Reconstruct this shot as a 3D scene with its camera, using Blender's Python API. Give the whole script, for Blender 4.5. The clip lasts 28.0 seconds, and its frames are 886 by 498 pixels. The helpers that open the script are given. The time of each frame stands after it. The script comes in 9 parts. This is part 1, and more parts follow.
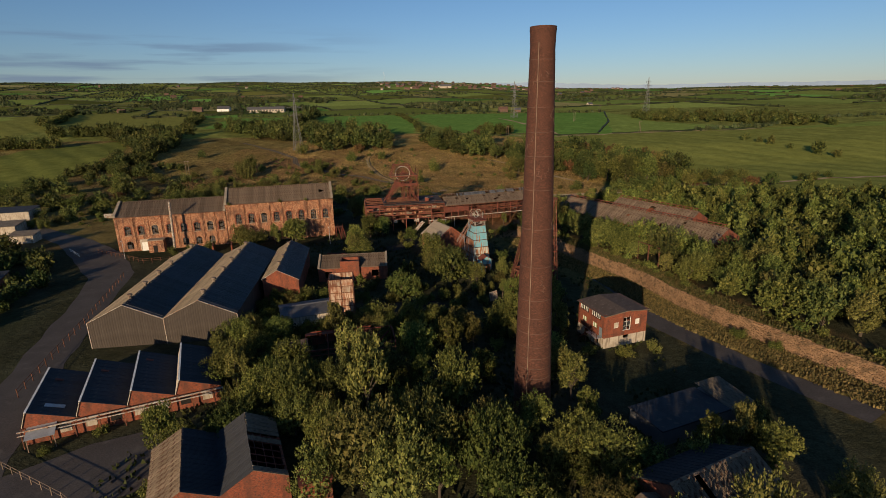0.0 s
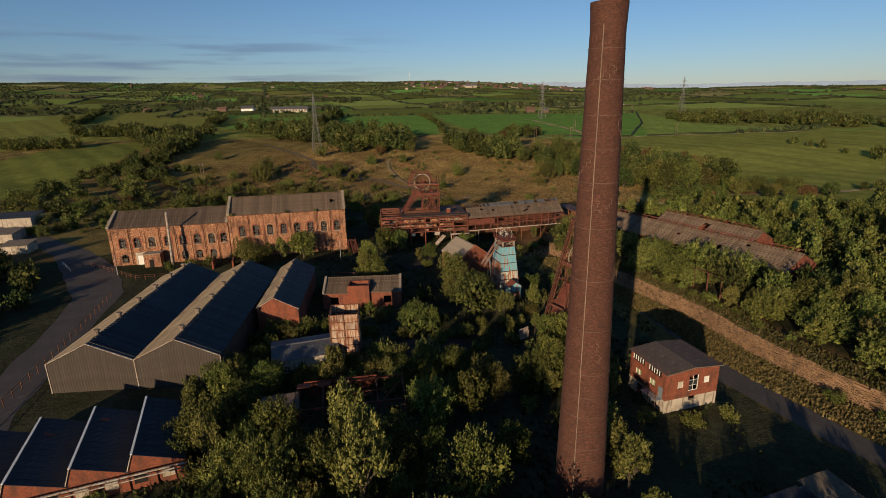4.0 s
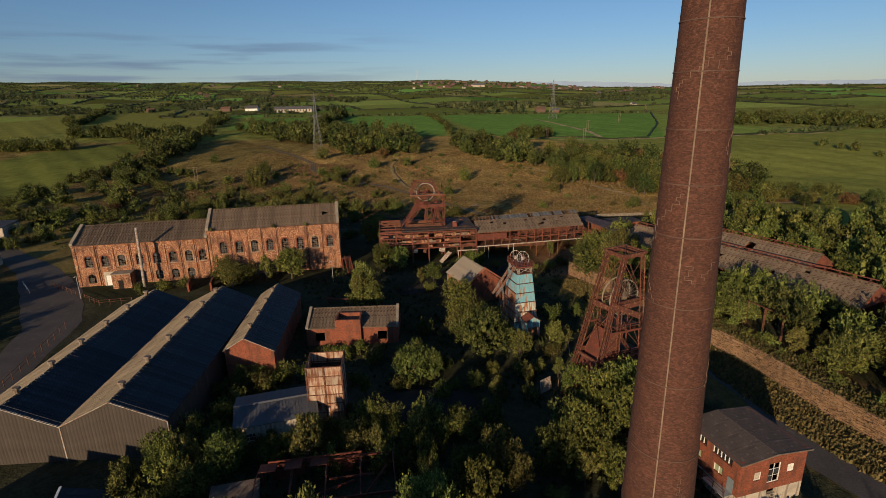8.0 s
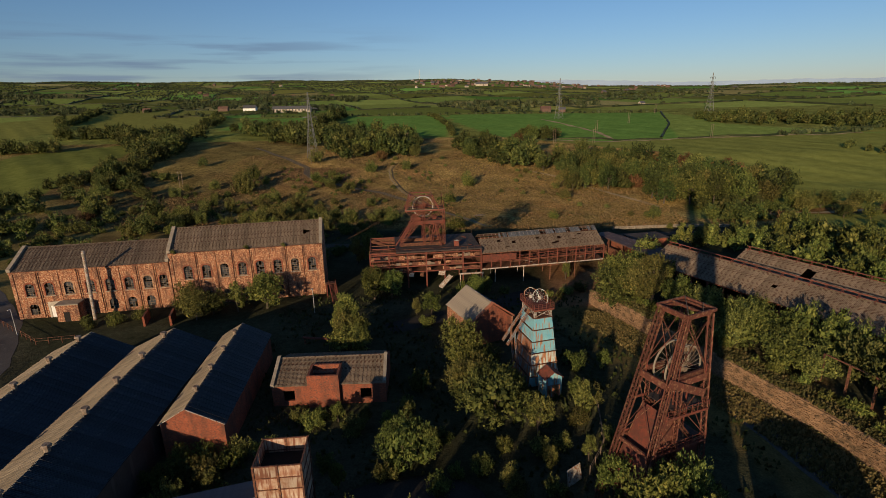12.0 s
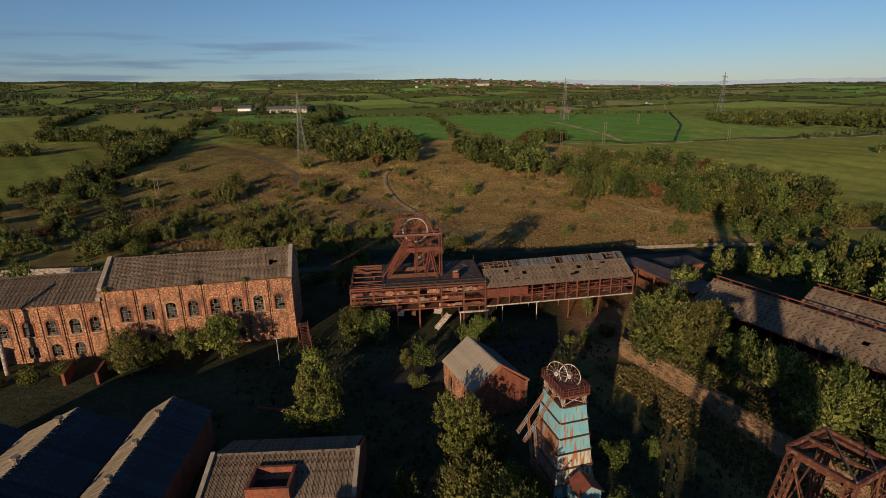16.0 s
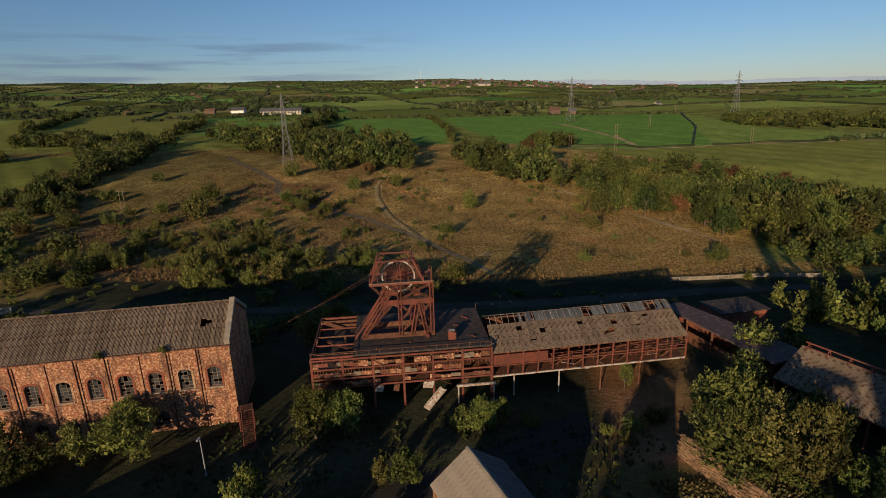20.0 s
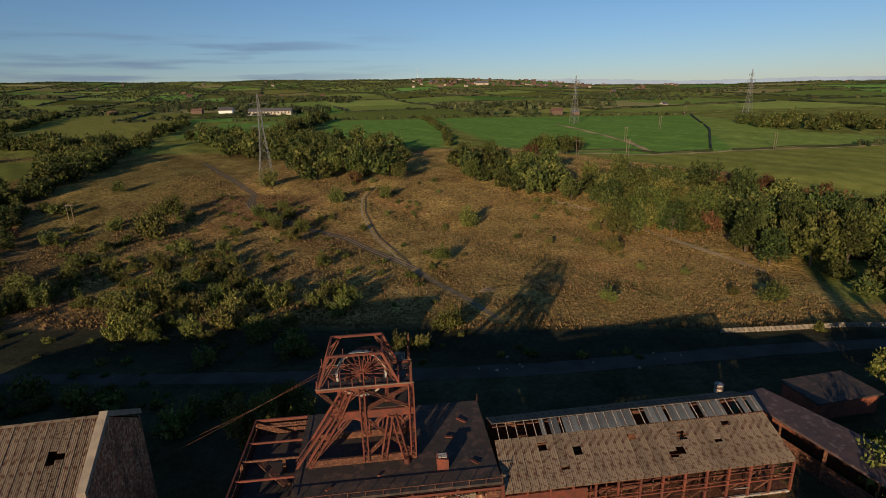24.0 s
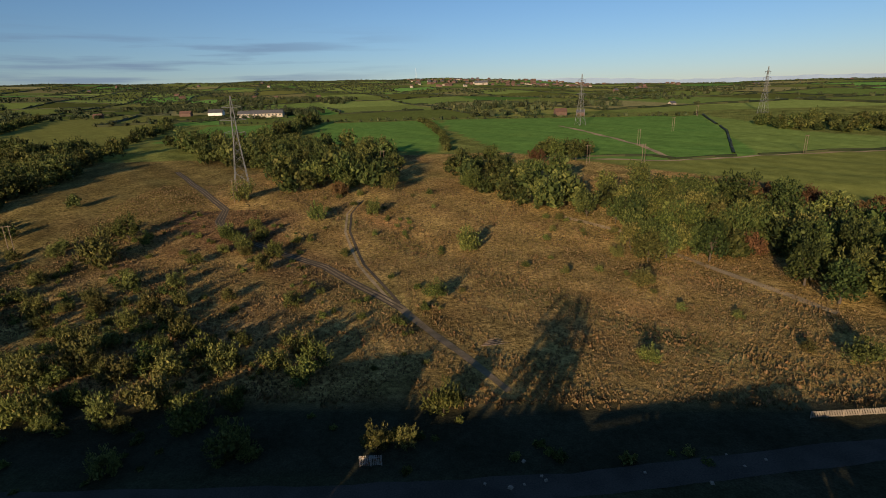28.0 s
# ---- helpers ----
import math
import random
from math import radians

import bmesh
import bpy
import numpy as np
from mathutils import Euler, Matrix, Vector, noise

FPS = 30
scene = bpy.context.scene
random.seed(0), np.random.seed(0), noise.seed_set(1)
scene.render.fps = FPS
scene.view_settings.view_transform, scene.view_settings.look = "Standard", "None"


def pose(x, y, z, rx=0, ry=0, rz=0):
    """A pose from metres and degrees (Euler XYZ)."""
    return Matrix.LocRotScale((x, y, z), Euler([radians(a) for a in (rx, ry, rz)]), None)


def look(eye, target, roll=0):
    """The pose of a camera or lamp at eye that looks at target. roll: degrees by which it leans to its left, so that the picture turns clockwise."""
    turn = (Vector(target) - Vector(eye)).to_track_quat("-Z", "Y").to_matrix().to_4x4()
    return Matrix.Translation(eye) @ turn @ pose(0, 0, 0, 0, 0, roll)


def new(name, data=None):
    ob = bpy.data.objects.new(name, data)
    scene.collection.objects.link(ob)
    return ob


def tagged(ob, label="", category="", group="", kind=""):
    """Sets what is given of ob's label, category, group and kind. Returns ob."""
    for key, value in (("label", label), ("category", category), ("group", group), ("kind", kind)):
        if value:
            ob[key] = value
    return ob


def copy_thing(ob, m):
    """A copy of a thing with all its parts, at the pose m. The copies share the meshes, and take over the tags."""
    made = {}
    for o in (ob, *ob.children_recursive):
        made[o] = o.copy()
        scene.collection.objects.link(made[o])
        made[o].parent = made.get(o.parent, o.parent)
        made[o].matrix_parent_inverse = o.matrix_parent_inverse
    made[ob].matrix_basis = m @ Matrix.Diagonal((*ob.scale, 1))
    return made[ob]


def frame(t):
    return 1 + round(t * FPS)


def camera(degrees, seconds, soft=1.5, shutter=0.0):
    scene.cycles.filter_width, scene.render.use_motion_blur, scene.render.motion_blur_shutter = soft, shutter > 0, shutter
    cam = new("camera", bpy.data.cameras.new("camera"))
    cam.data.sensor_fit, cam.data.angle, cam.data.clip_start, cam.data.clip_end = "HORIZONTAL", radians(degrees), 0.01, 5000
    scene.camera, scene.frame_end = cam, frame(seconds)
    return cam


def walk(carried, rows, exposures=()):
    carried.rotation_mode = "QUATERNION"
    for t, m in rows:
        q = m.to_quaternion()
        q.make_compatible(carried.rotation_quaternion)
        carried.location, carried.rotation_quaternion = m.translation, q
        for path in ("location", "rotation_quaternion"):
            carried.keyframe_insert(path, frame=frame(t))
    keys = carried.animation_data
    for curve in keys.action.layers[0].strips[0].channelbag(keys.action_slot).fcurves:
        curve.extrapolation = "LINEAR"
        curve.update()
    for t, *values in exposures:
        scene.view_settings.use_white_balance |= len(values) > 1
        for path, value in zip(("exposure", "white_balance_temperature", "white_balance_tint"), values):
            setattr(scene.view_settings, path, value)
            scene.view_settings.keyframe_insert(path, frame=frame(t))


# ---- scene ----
cam = camera(81.1, 28.0, soft=0.5)
PATH = [
    (0.0, (0.20, 10.80, 52.04), (0.96, 106.81, 24.08), -1.25),
    (0.5, (0.31, 13.55, 52.09), (0.69, 109.57, 24.13), -1.25),
    (1.0, (0.40, 16.28, 52.15), (0.11, 112.29, 24.19), -1.24),
    (1.5, (0.48, 18.98, 52.20), (-0.57, 114.99, 24.25), -1.23),
    (2.0, (0.54, 21.66, 52.27), (-1.24, 117.65, 24.31), -1.22),
    (2.5, (0.58, 24.31, 52.33), (-1.84, 120.29, 24.37), -1.22),
    (3.0, (0.60, 26.92, 52.40), (-2.35, 122.89, 24.43), -1.21),
    (3.5, (0.61, 29.51, 52.46), (-2.77, 125.47, 24.50), -1.20),
    (4.0, (0.60, 32.08, 52.52), (-3.10, 128.02, 24.56), -1.20),
    (4.5, (0.59, 34.64, 52.58), (-3.36, 130.57, 24.61), -1.20),
    (5.0, (0.56, 37.21, 52.63), (-3.58, 133.13, 24.65), -1.20),
    (5.5, (0.54, 39.81, 52.68), (-3.79, 135.71, 24.68), -1.20),
    (6.0, (0.51, 42.44, 52.71), (-4.01, 138.33, 24.70), -1.20),
    (6.5, (0.49, 45.12, 52.73), (-4.21, 141.00, 24.71), -1.20),
    (7.0, (0.47, 47.86, 52.75), (-4.38, 143.73, 24.72), -1.21),
    (7.5, (0.46, 50.66, 52.76), (-4.52, 146.52, 24.73), -1.23),
    (8.0, (0.45, 53.50, 52.77), (-4.64, 149.35, 24.74), -1.25),
    (8.5, (0.45, 56.37, 52.79), (-4.78, 152.22, 24.75), -1.28),
    (9.0, (0.44, 59.27, 52.82), (-4.92, 155.10, 24.76), -1.30),
    (9.5, (0.43, 62.18, 52.85), (-5.05, 158.01, 24.78), -1.33),
    (10.0, (0.40, 65.11, 52.90), (-5.15, 160.93, 24.80), -1.34),
    (10.5, (0.36, 68.06, 52.95), (-5.23, 163.86, 24.83), -1.35),
    (11.0, (0.32, 71.04, 53.01), (-5.30, 166.83, 24.86), -1.36),
    (11.5, (0.26, 74.05, 53.07), (-5.37, 169.83, 24.89), -1.35),
    (12.0, (0.19, 77.09, 53.13), (-5.45, 172.87, 24.93), -1.35),
    (12.5, (0.13, 80.20, 53.18), (-5.54, 175.97, 24.97), -1.34),
    (13.0, (0.07, 83.38, 53.22), (-5.65, 179.14, 25.00), -1.33),
    (13.5, (0.02, 86.64, 53.27), (-5.77, 182.40, 25.04), -1.32),
    (14.0, (-0.03, 89.99, 53.30), (-5.87, 185.75, 25.07), -1.32),
    (14.5, (-0.07, 93.44, 53.34), (-5.93, 189.19, 25.11), -1.32),
    (15.0, (-0.10, 96.98, 53.37), (-5.94, 192.74, 25.14), -1.32),
    (15.5, (-0.12, 100.62, 53.41), (-5.95, 196.37, 25.18), -1.33),
    (16.0, (-0.13, 104.34, 53.44), (-5.95, 200.10, 25.21), -1.34),
    (16.5, (-0.14, 108.15, 53.48), (-5.97, 203.91, 25.24), -1.35),
    (17.0, (-0.13, 112.04, 53.52), (-5.99, 207.79, 25.28), -1.37),
    (17.5, (-0.12, 116.00, 53.56), (-6.02, 211.74, 25.31), -1.40),
    (18.0, (-0.11, 120.02, 53.60), (-6.06, 215.76, 25.36), -1.43),
    (18.5, (-0.10, 124.09, 53.65), (-6.10, 219.83, 25.42), -1.47),
    (19.0, (-0.10, 128.20, 53.71), (-6.15, 223.94, 25.51), -1.50),
    (19.5, (-0.10, 132.34, 53.78), (-6.20, 228.09, 25.60), -1.54),
    (20.0, (-0.13, 136.51, 53.86), (-6.23, 232.27, 25.70), -1.57),
    (20.5, (-0.16, 140.70, 53.95), (-6.24, 236.46, 25.81), -1.59),
    (21.0, (-0.21, 144.91, 54.05), (-6.23, 240.68, 25.91), -1.59),
    (21.5, (-0.27, 149.13, 54.16), (-6.18, 244.90, 26.00), -1.59),
    (22.0, (-0.34, 153.37, 54.27), (-6.13, 249.14, 26.08), -1.57),
    (22.5, (-0.41, 157.62, 54.38), (-6.12, 253.38, 26.16), -1.55),
    (23.0, (-0.47, 161.87, 54.49), (-6.14, 257.63, 26.23), -1.53),
    (23.5, (-0.53, 166.13, 54.58), (-6.17, 261.87, 26.29), -1.52),
    (24.0, (-0.57, 170.37, 54.66), (-6.21, 266.11, 26.35), -1.51),
    (24.5, (-0.61, 174.59, 54.74), (-6.24, 270.33, 26.42), -1.51),
    (25.0, (-0.63, 178.78, 54.80), (-6.26, 274.52, 26.48), -1.52),
    (25.5, (-0.65, 182.93, 54.86), (-6.28, 278.67, 26.55), -1.55),
    (26.0, (-0.67, 187.04, 54.92), (-6.29, 282.78, 26.61), -1.58),
    (26.5, (-0.69, 191.11, 54.98), (-6.34, 286.85, 26.68), -1.63),
    (27.0, (-0.71, 195.16, 55.04), (-6.41, 290.90, 26.75), -1.69),
    (27.5, (-0.74, 199.19, 55.10), (-6.43, 294.94, 26.81), -1.76),
    (28.0, (-0.77, 203.21, 55.18), (-6.38, 298.96, 26.88), -1.83),
]
walk(cam, [(t, look(eye, target, roll)) for t, eye, target, roll in PATH], [(0, 0.0), (20, 0.0), (25, 0.1), (28, 0.18)])

# ---- light ----
SUN_TO = Vector((0.352, 0.936, 0.0))          # the way the low evening sun throws shadows
SUN_UP = radians(12.0)
sun = new("sun", bpy.data.lights.new("sun", "SUN"))
sun.data.energy, sun.data.angle, sun.data.color = 4.9, radians(0.6), (1.0, 0.765, 0.5)
ray = Vector((SUN_TO.x * math.cos(SUN_UP), SUN_TO.y * math.cos(SUN_UP), -math.sin(SUN_UP)))
sun.matrix_world = look((-60, -160, 80), Vector((-60, -160, 80)) + ray)

world = bpy.data.worlds.new("evening_sky")
scene.world = world
world.use_nodes = True
wn, wl = world.node_tree.nodes, world.node_tree.links
wn.clear()
sky = wn.new("ShaderNodeTexSky")
sky.sky_type, sky.sun_disc = "NISHITA", False
sky.sun_elevation, sky.sun_rotation = SUN_UP, math.atan2(-SUN_TO.x, -SUN_TO.y)
sky.air_density, sky.dust_density, sky.ozone_density = 1.0, 0.1, 4.0
# thin streaks of cloud low over the hills
tc, mp = wn.new("ShaderNodeTexCoord"), wn.new("ShaderNodeMapping")
mp.inputs["Scale"].default_value = (1.6, 1.6, 26.0)
cn, cr = wn.new("ShaderNodeTexNoise"), wn.new("ShaderNodeValToRGB")
cn.inputs["Scale"].default_value, cn.inputs["Detail"].default_value = 2.2, 6.0
cr.color_ramp.elements[0].position, cr.color_ramp.elements[1].position = 0.5, 0.64
cr.color_ramp.elements[1].color = (0.6, 0.6, 0.6, 1)
mix = wn.new("ShaderNodeMix")
mix.data_type = "RGBA"
mix.inputs["B"].default_value = (1.5, 2.1, 3.0, 1)
bg, wo = wn.new("ShaderNodeBackground"), wn.new("ShaderNodeOutputWorld")
bg.inputs["Strength"].default_value = 0.088
wl.new(tc.outputs["Generated"], mp.inputs["Vector"])
wl.new(mp.outputs["Vector"], cn.inputs["Vector"])
wl.new(cn.outputs["Fac"], cr.inputs["Fac"])
sep, side_, low_, both = wn.new("ShaderNodeSeparateXYZ"), wn.new("ShaderNodeMapRange"), wn.new("ShaderNodeMapRange"), wn.new("ShaderNodeMath")
side_.inputs["From Min"].default_value, side_.inputs["From Max"].default_value = -0.05, -0.4
low_.inputs["From Min"].default_value, low_.inputs["From Max"].default_value = 0.13, 0.09
both.operation = "MULTIPLY"
all_ = wn.new("ShaderNodeMath")
all_.operation = "MULTIPLY"
wl.new(tc.outputs["Generated"], sep.inputs[0])
wl.new(sep.outputs["X"], side_.inputs["Value"])
wl.new(sep.outputs["Z"], low_.inputs["Value"])
wl.new(side_.outputs[0], both.inputs[0])
wl.new(low_.outputs[0], both.inputs[1])
wl.new(both.outputs[0], all_.inputs[0])
wl.new(cr.outputs["Color"], all_.inputs[1])
wl.new(all_.outputs[0], mix.inputs["Factor"])
wl.new(sky.outputs["Color"], mix.inputs["A"])
tint = wn.new("ShaderNodeMix")
tint.data_type, tint.blend_type = "RGBA", "MULTIPLY"
tint.inputs["Factor"].default_value = 1.0
hue, climb = wn.new("ShaderNodeValToRGB"), wn.new("ShaderNodeMapRange")
climb.inputs["From Min"].default_value, climb.inputs["From Max"].default_value = 0.0, 0.3
hue.color_ramp.elements[0].color, hue.color_ramp.elements[1].color = (0.93, 0.92, 1.1, 1), (0.955, 1.0, 1.05, 1)
wl.new(sep.outputs["Z"], climb.inputs["Value"])
wl.new(climb.outputs[0], hue.inputs["Fac"])
wl.new(hue.outputs["Color"], tint.inputs["B"])
wl.new(mix.outputs["Result"], tint.inputs["A"])
wl.new(tint.outputs["Result"], bg.inputs["Color"])
wl.new(bg.outputs["Background"], wo.inputs["Surface"])

# ---- materials ----
def material(name, base, second, scale=1.0, rough=0.85, fine=12.0, bump=0.3, stain=None, amount=0.0, streak=False, metal=0.0, piece=0.0, spec=0.3, contrast=0.5):
    """A weathered surface: base and second colour mixed by coarse noise, fine grain, stains with a shape of their own, relief, and a
    shift of tone from piece to piece."""
    m = bpy.data.materials.new(name)
    m.use_nodes = True
    n, l = m.node_tree.nodes, m.node_tree.links
    b = n["Principled BSDF"]
    b.inputs["Roughness"].default_value, b.inputs["Metallic"].default_value = rough, metal
    b.inputs["Specular IOR Level"].default_value = spec
    tc = n.new("ShaderNodeTexCoord")
    def noisy(s, detail, vec=None):
        t = n.new("ShaderNodeTexNoise")
        t.inputs["Scale"].default_value, t.inputs["Detail"].default_value = s, detail
        l.new(vec or tc.outputs["Object"], t.inputs["Vector"])
        return t.outputs["Fac"]
    def blend(fac, a, c, kind="MIX"):
        x = n.new("ShaderNodeMix")
        x.data_type, x.blend_type = "RGBA", kind
        for key, v in (("Factor", fac), ("A", a), ("B", c)):
            if isinstance(v, bpy.types.NodeSocket):
                l.new(v, x.inputs[key])
            else:
                x.inputs[key].default_value = v if key == "Factor" else (*v, 1)
        return x.outputs["Result"]
    def ramp(fac, lo, hi):
        r = n.new("ShaderNodeMapRange")
        r.inputs["From Min"].default_value, r.inputs["From Max"].default_value = lo, hi
        l.new(fac, r.inputs["Value"])
        return r.outputs["Result"]
    coarse = ramp(noisy(0.35 * scale, 5), 0.5 - 0.5 * contrast * 0.5, 0.5 + 0.5 * contrast * 0.5)
    grain = noisy(fine * scale, 3)
    col = blend(coarse, base, second)
    g = ramp(grain, 0.25, 0.75)
    col = blend(0.45, col, blend(g, (0.45, 0.45, 0.45), (1.5, 1.5, 1.5)), "MULTIPLY")
    if stain:
        vec = tc.outputs["Object"]
        if streak:
            mp = n.new("ShaderNodeMapping")
            mp.inputs["Scale"].default_value = (1, 1, 0.12)
            l.new(vec, mp.inputs["Vector"])
            vec = mp.outputs["Vector"]
        col = blend(ramp(noisy(1.1 * scale, 6, vec), 0.62 - amount * 0.3, 0.72 - amount * 0.25), col, stain)
    if piece:
        oi = n.new("ShaderNodeObjectInfo")
        geo = n.new("ShaderNodeNewGeometry")
        add = n.new("ShaderNodeMath")
        add.operation = "ADD"
        l.new(oi.outputs["Random"], add.inputs[0]), l.new(geo.outputs["Random Per Island"], add.inputs[1])
        fr = n.new("ShaderNodeMath")
        fr.operation = "FRACT"
        l.new(add.outputs[0], fr.inputs[0])
        lo, hi = 1 - piece, 1 + piece
        col = blend(1.0, col, blend(fr.outputs[0], (lo, lo, lo), (hi, hi, hi)), "MULTIPLY")
    l.new(col, b.inputs["Base Color"])
    if bump:
        bp = n.new("ShaderNodeBump")
        bp.inputs["Strength"].default_value, bp.inputs["Distance"].default_value = bump, 0.08
        l.new(grain, bp.inputs["Height"])
        l.new(bp.outputs["Normal"], b.inputs["Normal"])
    return m


def brickwork(name, base, second, mortar, size=1.0, stain=None, amount=0.4, round_wall=False, soot=None):
    """Courses of brick by a brick pattern over a wall's run and height, with soot, salt and repairs."""
    m = material(name, base, second, 2.6, 0.9, 5.0, 0.35, stain, amount, False, contrast=0.8)
    n, l = m.node_tree.nodes, m.node_tree.links
    b = n["Principled BSDF"]
    src = b.inputs["Base Color"].links[0].from_socket
    tc, sx = n.new("ShaderNodeTexCoord"), n.new("ShaderNodeSeparateXYZ")
    l.new(tc.outputs["Object"], sx.inputs[0])
    run = n.new("ShaderNodeMath")
    if round_wall:
        run.operation = "ARCTAN2"
        l.new(sx.outputs["Y"], run.inputs[0]), l.new(sx.outputs["X"], run.inputs[1])
        mul = n.new("ShaderNodeMath")
        mul.operation = "MULTIPLY"
        mul.inputs[1].default_value = 3.0
        l.new(run.outputs[0], mul.inputs[0])
        run = mul
    else:
        run.operation = "ADD"
        l.new(sx.outputs["X"], run.inputs[0]), l.new(sx.outputs["Y"], run.inputs[1])
    cx = n.new("ShaderNodeCombineXYZ")
    l.new(run.outputs[0], cx.inputs["X"]), l.new(sx.outputs["Z"], cx.inputs["Y"])
    bt = n.new("ShaderNodeTexBrick")
    bt.inputs["Scale"].default_value = 1.0
    bt.inputs["Brick Width"].default_value, bt.inputs["Row Height"].default_value = 0.24 * size, 0.08 * size
    bt.inputs["Mortar Size"].default_value = 0.009 * size
    bt.inputs["Color1"].default_value, bt.inputs["Color2"].default_value = (0.55, 0.55, 0.55, 1), (1.5, 1.4, 1.3, 1)
    bt.inputs["Mortar"].default_value = (*mortar, 1)
    l.new(cx.outputs[0], bt.inputs["Vector"])
    x = n.new("ShaderNodeMix")
    x.data_type, x.blend_type = "RGBA", "MULTIPLY"
    x.inputs["Factor"].default_value = 0.8
    l.new(src, x.inputs["A"]), l.new(bt.outputs["Color"], x.inputs["B"])
    res = x.outputs["Result"]
    if soot:
        mp, no, mr, y = n.new("ShaderNodeMapping"), n.new("ShaderNodeTexNoise"), n.new("ShaderNodeMapRange"), n.new("ShaderNodeMix")
        mp.inputs["Scale"].default_value = (0.7, 0.7, 0.22)
        no.inputs["Scale"].default_value, no.inputs["Detail"].default_value = 1.0, 7
        mr.inputs["From Min"].default_value, mr.inputs["From Max"].default_value = 0.47, 0.66
        mr.inputs["To Max"].default_value = 0.75
        y.data_type = "RGBA"
        y.inputs["B"].default_value = (*soot, 1)
        l.new(tc.outputs["Object"], mp.inputs["Vector"]), l.new(mp.outputs["Vector"], no.inputs["Vector"]), l.new(no.outputs["Fac"], mr.inputs["Value"])
        l.new(mr.outputs[0], y.inputs["Factor"]), l.new(res, y.inputs["A"])
        res = y.outputs["Result"]
    l.new(res, b.inputs["Base Color"])
    return m


def leafy(name, dark, light, tip):
    """Leaves: tone from leaf to leaf and from tree to tree, a little light let through."""
    m = bpy.data.materials.new(name)
    m.use_nodes = True
    n, l = m.node_tree.nodes, m.node_tree.links
    b, out = n["Principled BSDF"], n["Material Output"]
    geo, oi = n.new("ShaderNodeNewGeometry"), n.new("ShaderNodeObjectInfo")
    r = n.new("ShaderNodeValToRGB")
    r.color_ramp.elements[0].color, r.color_ramp.elements[1].color = (*dark, 1), (*tip, 1)
    e = r.color_ramp.elements.new(0.6)
    e.color = (*light, 1)
    l.new(geo.outputs["Random Per Island"], r.inputs["Fac"])
    h = n.new("ShaderNodeHueSaturation")
    mr, mv = n.new("ShaderNodeMapRange"), n.new("ShaderNodeMapRange")
    mr.inputs["To Min"].default_value, mr.inputs["To Max"].default_value = 0.465, 0.515
    mv.inputs["To Min"].default_value, mv.inputs["To Max"].default_value = 0.62, 1.38
    mul = n.new("ShaderNodeMath")
    mul.operation = "MULTIPLY"
    mul.inputs[1].default_value = 7.31
    fr = n.new("ShaderNodeMath")
    fr.operation = "FRACT"
    own, add = n.new("ShaderNodeAttribute"), n.new("ShaderNodeMath")
    own.attribute_name, add.operation = "tone", "ADD"
    one = n.new("ShaderNodeMath")
    one.operation = "FRACT"
    l.new(oi.outputs["Random"], add.inputs[0]), l.new(own.outputs["Fac"], add.inputs[1]), l.new(add.outputs[0], one.inputs[0])
    l.new(one.outputs[0], mr.inputs["Value"]), l.new(one.outputs[0], mul.inputs[0])
    l.new(mul.outputs[0], fr.inputs[0]), l.new(fr.outputs[0], mv.inputs["Value"])
    l.new(mr.outputs[0], h.inputs["Hue"]), l.new(mv.outputs[0], h.inputs["Value"])
    l.new(r.outputs["Color"], h.inputs["Color"]), l.new(h.outputs["Color"], b.inputs["Base Color"])
    b.inputs["Roughness"].default_value, b.inputs["Specular IOR Level"].default_value = 0.65, 0.12
    tr, mx = n.new("ShaderNodeBsdfTranslucent"), n.new("ShaderNodeMixShader")
    l.new(h.outputs["Color"], tr.inputs["Color"])
    mx.inputs["Fac"].default_value = 0.16
    l.new(b.outputs[0], mx.inputs[1]), l.new(tr.outputs[0], mx.inputs[2]), l.new(mx.outputs[0], out.inputs["Surface"])
    return m


